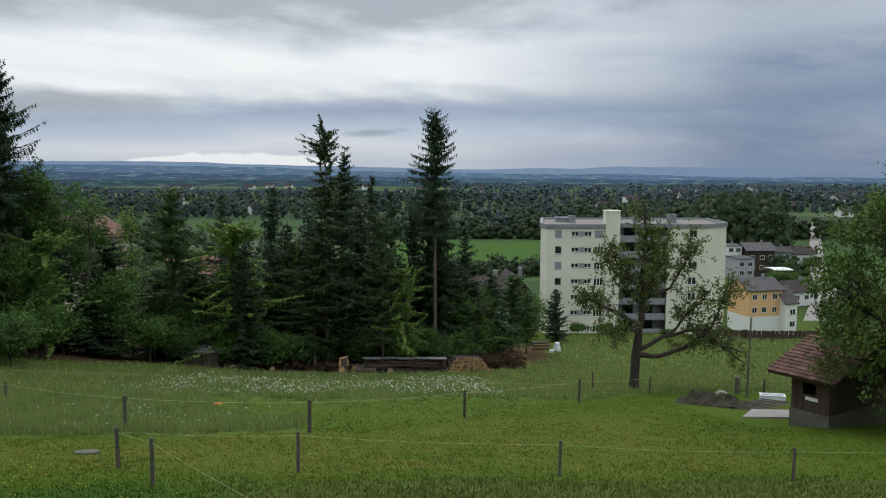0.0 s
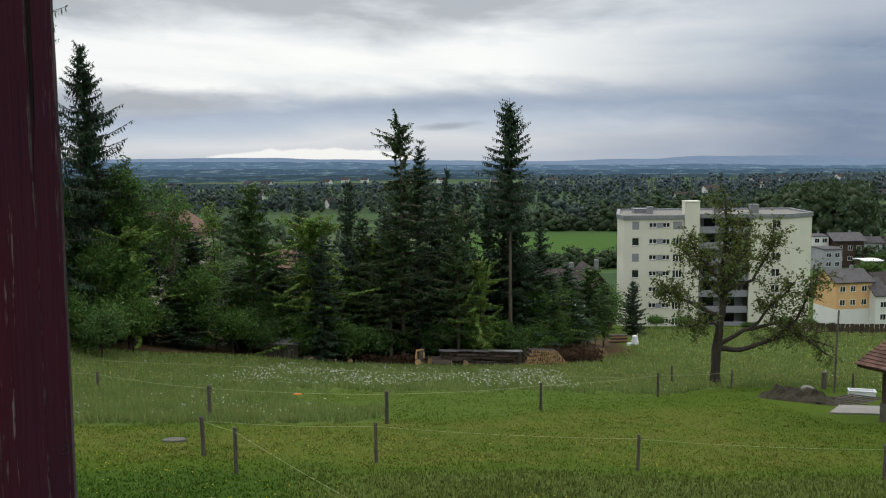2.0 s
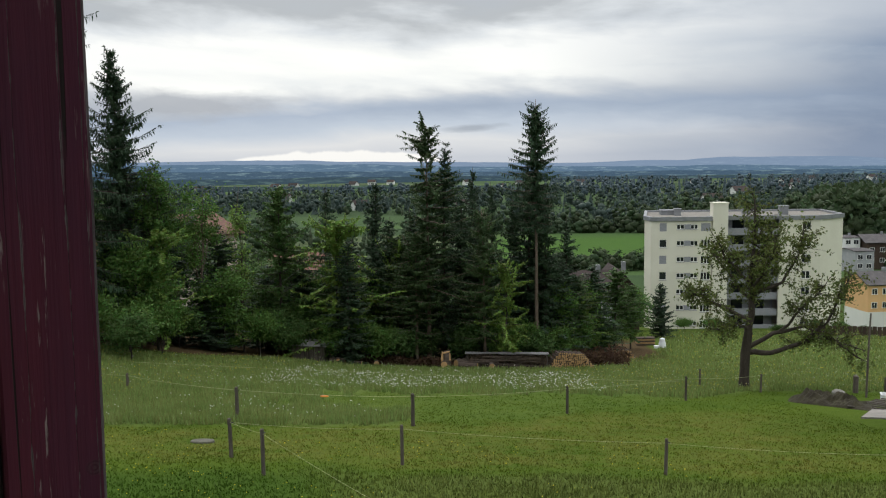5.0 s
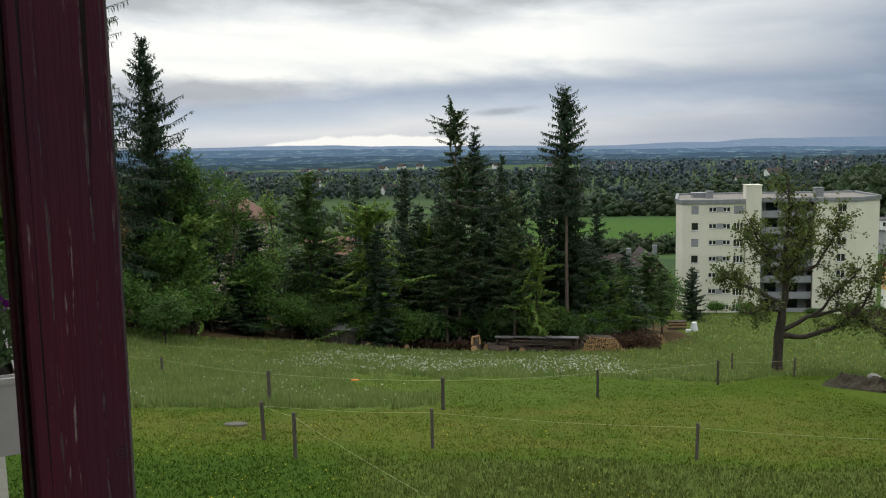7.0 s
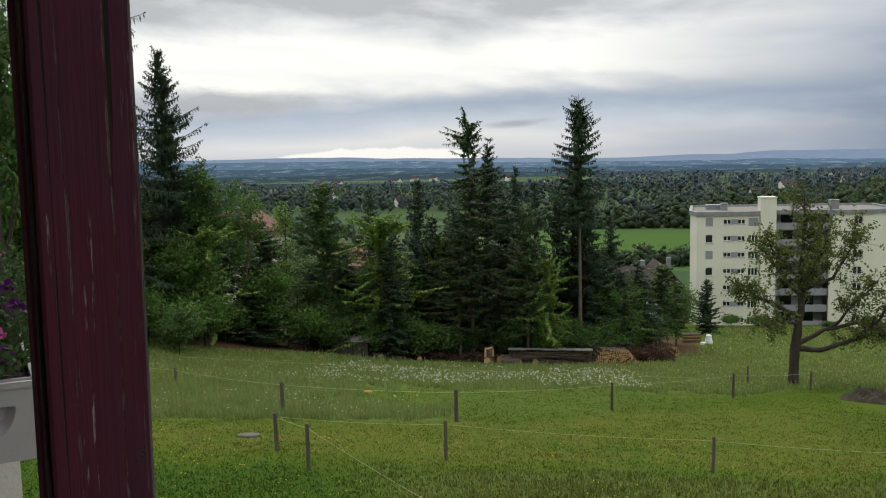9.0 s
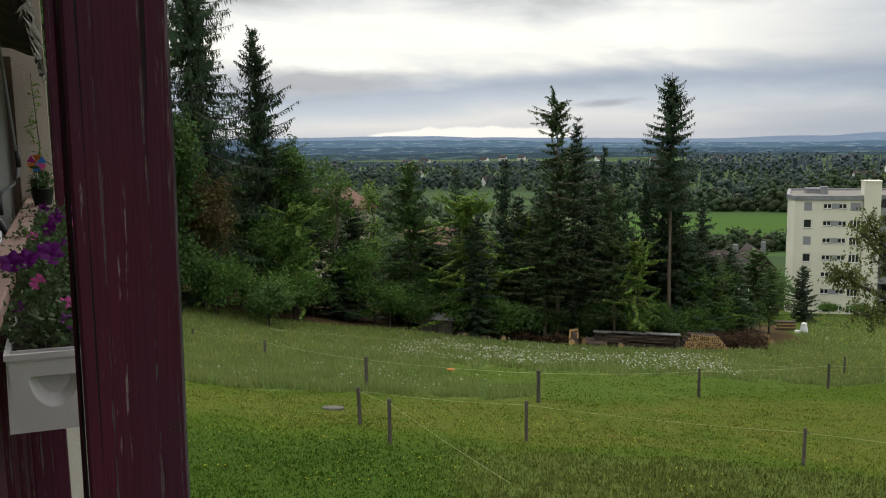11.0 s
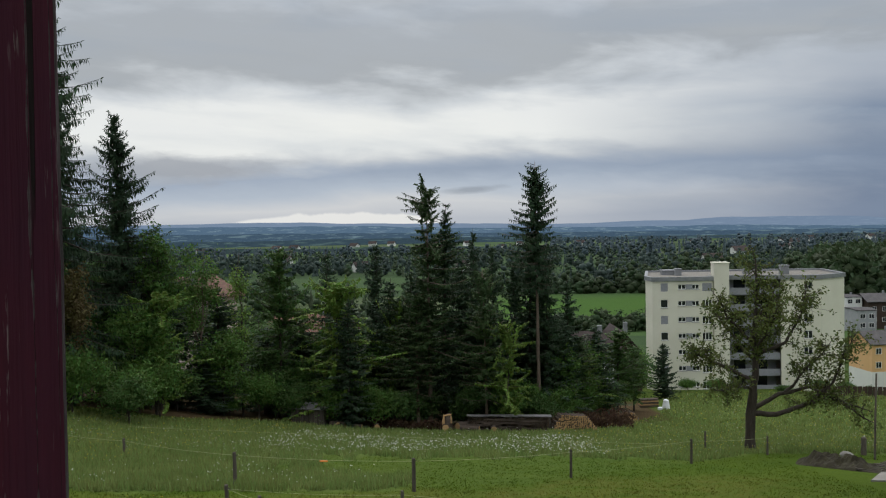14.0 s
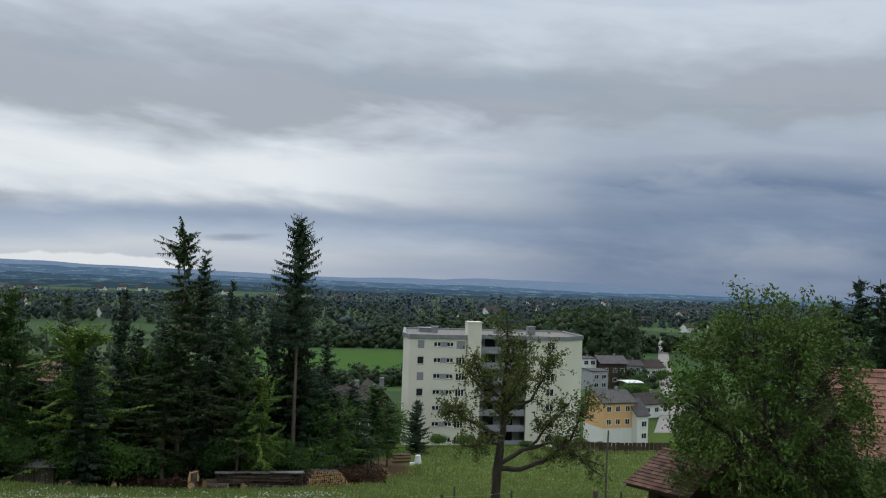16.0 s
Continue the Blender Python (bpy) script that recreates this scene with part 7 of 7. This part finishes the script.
def planter(u0, L, seed, blooms_):
    """A grey trough with a half-moon recess in its end, earth, and petunias."""
    ob = thing("flower_box", "grey plastic flower box with purple and pink petunias", "flower box", bal(-0.013, u0, 4.455, 2.0, 1.5, 0), "flower boxes on the rail")
    w, h = 0.165, 0.158
    # end wall with a scooped half-moon
    vs, fs, n = [], [], 64
    for j in range(n + 1):
        for i in range(n + 1):
            x_, z_ = -w / 2 + w * i / n, h * j / n
            x_ *= 0.93 + 0.07 * z_ / h
            dz, dx = (h * 0.70 - z_) / (h * 0.40), x_ / (w * 0.27)
            r2 = dx * dx + dz * dz
            depth = 0.0
            if dz > 0 and r2 < 1:
                depth = 0.022 * min(1, (1 - math.sqrt(r2)) * 3.0) * min(1, dz * 9 + 0.15)
            vs.append((x_, depth, z_))
    for j in range(n):
        for i in range(n):
            a = j * (n + 1) + i
            fs.append((a, a + 1, a + n + 2, a + n + 1))
    b = Build().add(vs, fs)
    b.box(-w / 2 * 0.93, w / 2 * 0.93, 0.024, L, 0, 0.006).box(-w / 2, -w / 2 + 0.005, 0.0, L, 0.0, h).box(w / 2 - 0.005, w / 2, 0.0, L, 0.0, h).box(-w / 2, w / 2, L - 0.005, L, 0, h)
    b.box(-w / 2, w / 2, 0.024, 0.028, 0, h)
    part("trough", b.mesh("trough", M["planter"]), ob)
    part("rim", Build().box(-w / 2 - 0.004, w / 2 + 0.004, -0.004, 0.004, h - 0.012, h).box(-w / 2 - 0.004, -w / 2 + 0.006, 0.004, L, h - 0.012, h).box(w / 2 - 0.006, w / 2 + 0.004, 0.004, L, h - 0.012, h).mesh("rim", M["planter"]), ob)
    ev, ef, m = [], [], 26
    for j in range(m + 1):
        for i in range(m + 1):
            x_, y_ = -w / 2 + 0.006 + (w - 0.012) * i / m, 0.028 + (L - 0.035) * j / m
            ev.append((x_, y_, h - 0.016 + 0.008 * noise.noise(Vector((x_ * 40, y_ * 40, seed)))))
    for j in range(m):
        for i in range(m):
            a = j * (m + 1) + i
            ef.append((a, a + 1, a + m + 2, a + m + 1))
    part("earth", mesh_of("earth", ev, ef, M["potting"]), ob, "dark damp potting earth")
    rng = np.random.default_rng(seed)
    V, F = [], []
    st = Build()
    for k in range(270):
        p = Vector((rng.uniform(-w / 2, w / 2) * 1.1, rng.uniform(0.05, L), h - 0.01))
        d = Vector((rng.normal(0, 0.05), rng.normal(0, 0.05), rng.uniform(0.02, 0.10)))
        if k % 3 == 0:
            st.tube([p, p + d], [0.0018, 0.001], 4, cap=False)
        for _ in range(9):
            c = p + d * rng.uniform(0.15, 1.15) + Vector(rng.normal(0, 0.012, 3))
            a = Vector(rng.normal(0, 1, 3)).normalized()
            a.z = abs(a.z) * 0.6
            s = a.cross(Vector(rng.normal(0, 1, 3))).normalized()
            a, s = a * rng.uniform(0.012, 0.024), s * rng.uniform(0.004, 0.008)
            i = len(V)
            up = Vector((0, 0, 0.003))
            V += [tuple(c), tuple(c + a * 0.5 + s), tuple(c + a + up), tuple(c + a * 0.5 - s)]
            F.append((i, i + 1, i + 2, i + 3))
    part("stems", st.mesh("stems", M["petunia_leaf"]), ob)["kind"] = "stuff"
    part("leaves", mesh_of("leaves", V, F, M["petunia_leaf"]), ob)["kind"] = "stuff"
    for x_, y_, z_, r, col in [(a_, b_, c_ * 0.85, d_ * 0.78, e_) for a_, b_, c_, d_, e_ in blooms_]:
        # a trumpet with a wavy five-lobed rim, turned up and outwards
        fv, ff = [], []
        for k, (t, q) in enumerate(((0.10, -0.022), (0.16, -0.012), (0.45, -0.004), (1.0, 0.0))):
            for j in range(20):
                a = 6.283 * j / 20
                lob = 1 + (0.13 * math.cos(5 * a) + 0.03 * math.sin(9 * a + seed)) * t
                fv.append((r * t * lob * math.cos(a), r * t * lob * math.sin(a), q + 0.006 * t * math.sin(5 * a + 1) + (0.0 if t < 1 else -0.004)))
        for k in range(3):
            for j in range(20):
                ff.append((k * 20 + j, k * 20 + (j + 1) % 20, (k + 1) * 20 + (j + 1) % 20, (k + 1) * 20 + j))
        part("bloom", mesh_of("bloom", fv, ff, M[col], smooth=True), ob, "pink petunia bloom" if col == "pink" else "purple petunia bloom",
             pose(x_, y_, z_ + h, rng.uniform(35, 75), rng.uniform(-25, 25), rng.uniform(-30, 30)))


planter(1.66, 0.86, 61, [(0.035, 0.10, 0.045, 0.026, "purple"), (0.028, 0.16, 0.075, 0.018, "pink"), (-0.03, 0.30, 0.10, 0.020, "pink"), (-0.035, 0.34, 0.085, 0.018, "pink"), (-0.07, 0.25, 0.05, 0.018, "purple"), (-0.06, 0.52, 0.12, 0.034, "purple"), (-0.09, 0.5, 0.115, 0.034, "purple"), (0.0, 0.55, 0.125, 0.036, "purple"),
                         (0.07, 0.42, 0.08, 0.03, "purple"), (0.06, 0.62, 0.1, 0.03, "purple"), (-0.02, 0.70, 0.11, 0.03, "purple"), (-0.1, 0.72, 0.09, 0.026, "purple")])
planter(2.62, 0.86, 62, [(-0.06, 0.15, 0.06, 0.03, "purple"), (0.02, 0.2, 0.08, 0.034, "purple"), (0.06, 0.3, 0.1, 0.034, "purple"), (-0.07, 0.4, 0.09, 0.022, "pink"), (-0.02, 0.45, 0.11, 0.034, "purple"), (0.07, 0.5, 0.12, 0.03, "pink"), (0.0, 0.6, 0.13, 0.034, "purple"), (0.05, 0.7, 0.12, 0.034, "purple")])
planter(3.60, 0.60, 63, [(-0.03, 0.15, 0.06, 0.03, "purple"), (0.05, 0.2, 0.08, 0.03, "pink"), (0.0, 0.3, 0.1, 0.03, "purple"), (0.06, 0.4, 0.11, 0.03, "pink"), (-0.05, 0.45, 0.11, 0.03, "purple")])

ch = thing("garden_chair", "dark metal garden chair with a rounded back", "chair", bal(-0.36, 3.35, 3.60))
part("backrest", Build().tube([(-0.2, 0, 0.4), (-0.2, 0, 1.06), (-0.17, 0, 1.13), (-0.1, 0, 1.16), (0.1, 0, 1.16), (0.17, 0, 1.13), (0.2, 0, 1.06), (0.2, 0, 0.4)], [0.012] * 8, 8).mesh("backrest", M["dark_metal"], True), ch)
for k in (-0.1, 0.0, 0.1):
    part("slat", Build().tube([(k, 0, 0.45), (k, 0, 1.15)], [0.008, 0.008], 6).mesh("slat", M["dark_metal"]), ch)
part("seat", Build().box(-0.22, 0.22, -0.42, 0.0, 0.42, 0.45).mesh("seat", M["dark_metal"], bevel=0.01), ch)
for sx in (-0.2, 0.2):
    for sy in (-0.4, 0.0):
        part("leg", Build().tube([(sx, sy, 0.0), (sx, sy, 0.44)], [0.011, 0.011], 8).mesh("leg", M["dark_metal"]), ch)
rk = thing("drying_rack", "white wire drying rack on the balcony", "rack", bal(-0.42, 2.45, 3.60))
for sy in (0.0, 0.5):
    part("bar", Build().tube([(-0.25, sy, 1.13), (0.25, sy, 1.13)], [0.008, 0.008], 8).mesh("bar", M["white_plastic"]), rk)
for k in range(5):
    part("rod", Build().tube([(-0.25 + 0.125 * k, 0.0, 1.13), (-0.25 + 0.125 * k, 0.5, 1.13)], [0.006, 0.006], 6).mesh("rod", M["white_plastic"]), rk)
for sx in (-0.25, 0.25):
    part("leg", Build().tube([(sx, 0.0, 1.13), (sx, 0.5, 0.0)], [0.009, 0.009], 8).mesh("leg", M["white_plastic"]), rk)
    part("leg", Build().tube([(sx, 0.5, 1.13), (sx, 0.0, 0.0)], [0.009, 0.009], 8).mesh("leg", M["white_plastic"]), rk)
pt = thing("flower_pot", "small dark pot with a green plant on the rail's end", "flower pot", bal(-0.07, 4.62, 4.70))
part("pot", Build().tube([(0, 0, 0), (0, 0, 0.08), (0, 0, 0.085)], [0.04, 0.055, 0.052], 18).mesh("pot", M["dark_metal"]), pt)
V, F = [], []
rp = np.random.default_rng(71)
for k in range(220):
    c = np.array((0, 0, 0.11)) + rp.normal(0, 1, 3) * (0.026, 0.026, 0.035)
    a, s = rp.normal(0, 0.014, 3), rp.normal(0, 0.006, 3)
    i = len(V)
    V += [tuple(c - a), tuple(c + s), tuple(c + a), tuple(c - s)]
    F.append((i, i + 1, i + 2, i + 3))
part("leaves", mesh_of("leaves", V, F, M["petunia_leaf"]), pt)["kind"] = "stuff"
pw = thing("pinwheel", "small toy pinwheel of blue, orange and magenta foil", "pinwheel", bal(-0.085, 4.60, 4.78))
part("stick", Build().tube([(0, 0, -0.05), (0, 0, 0.13)], [0.003, 0.003], 6).mesh("stick", M["white_plastic"]), pw)
for k, col in enumerate(("blue_foil", "orange_foil", "magenta_foil", "orange_foil", "blue_foil", "magenta_foil")):
    a = 6.283 * k / 6
    q = [Vector((0, -0.012, 0.13)), Vector((0.045 * math.cos(a), -0.018, 0.13 + 0.045 * math.sin(a))), Vector((0.045 * math.cos(a + 0.9), -0.004, 0.13 + 0.045 * math.sin(a + 0.9)))]
    part("vane", Build().add([*q, *[v + Vector((0, 0.002, 0)) for v in q]], [(0, 1, 2), (5, 4, 3), (0, 3, 4, 1), (1, 4, 5, 2), (2, 5, 3, 0)]).mesh("vane", M[col]), pw)
# a climbing plant on the end wall
V, F = [], []
for k in range(170):
    z = rp.uniform(4.72, 5.35)
    c = np.array((-0.095 + 0.02 * math.sin(z * 17) + rp.normal(0, 0.014), 5.30 + rp.normal(0, 0.03), z))
    a, s = rp.normal(0, 0.008, 3), rp.normal(0, 0.005, 3)
    i = len(V)
    V += [tuple(c - a), tuple(c + s), tuple(c + a), tuple(c - s)]
    F.append((i, i + 1, i + 2, i + 3))
cl = thing("climbing_plant", "thin climbing plant trained up the end wall", "plant", BAL.copy())
part("leaves", mesh_of("leaves", V, F, M["leaf_bright"]), cl)["kind"] = "stuff"
part("stem", Build().tube([(-0.095, 5.31, 4.65), (-0.08, 5.31, 5.0), (-0.1, 5.31, 5.4)], [0.004, 0.003, 0.002], 5).mesh("stem", M["bark"]), cl)

thing("baluster_post", "dark red square post under the flower boxes", "post", bal(-0.085, 2.12, 0), me=Build().box(0, 0.08, 0, 0.08, 3.42, 4.44).mesh("baluster_post", M["red_paint"], bevel=0.004))

# paving below the balcony
pave = thing("pavement", "grey paving slabs along the house", "pavement", BAL.copy(), kind="structure", me=Build().slab([(*(Vector((-1.7, 9.0)).to_tuple()), on(-4.2, 8.2) - 0.05), (0.5, 9.0, on(-5.2, 7.4) - 0.05), (0.5, 18.4, on(-10.9, 14.8) - 0.05), (-1.7, 18.4, on(-12.7, 13.4) - 0.05)], 0.3).mesh("pavement", M["paving"]))
slab_me = Build().box(0, 0.47, 0, 0.47, 0, 0.05).mesh("slab", M["paving"])
for i in range(4):
    for j in range(16):
        w = BAL @ Vector((-1.5 + i * 0.5, 10 + j * 0.5, 0))
        part("slab", slab_me, pave, "", pose(-1.5 + i * 0.5, 10 + j * 0.5, on(w.x, w.y) + 0.0, -9, 0, 0))
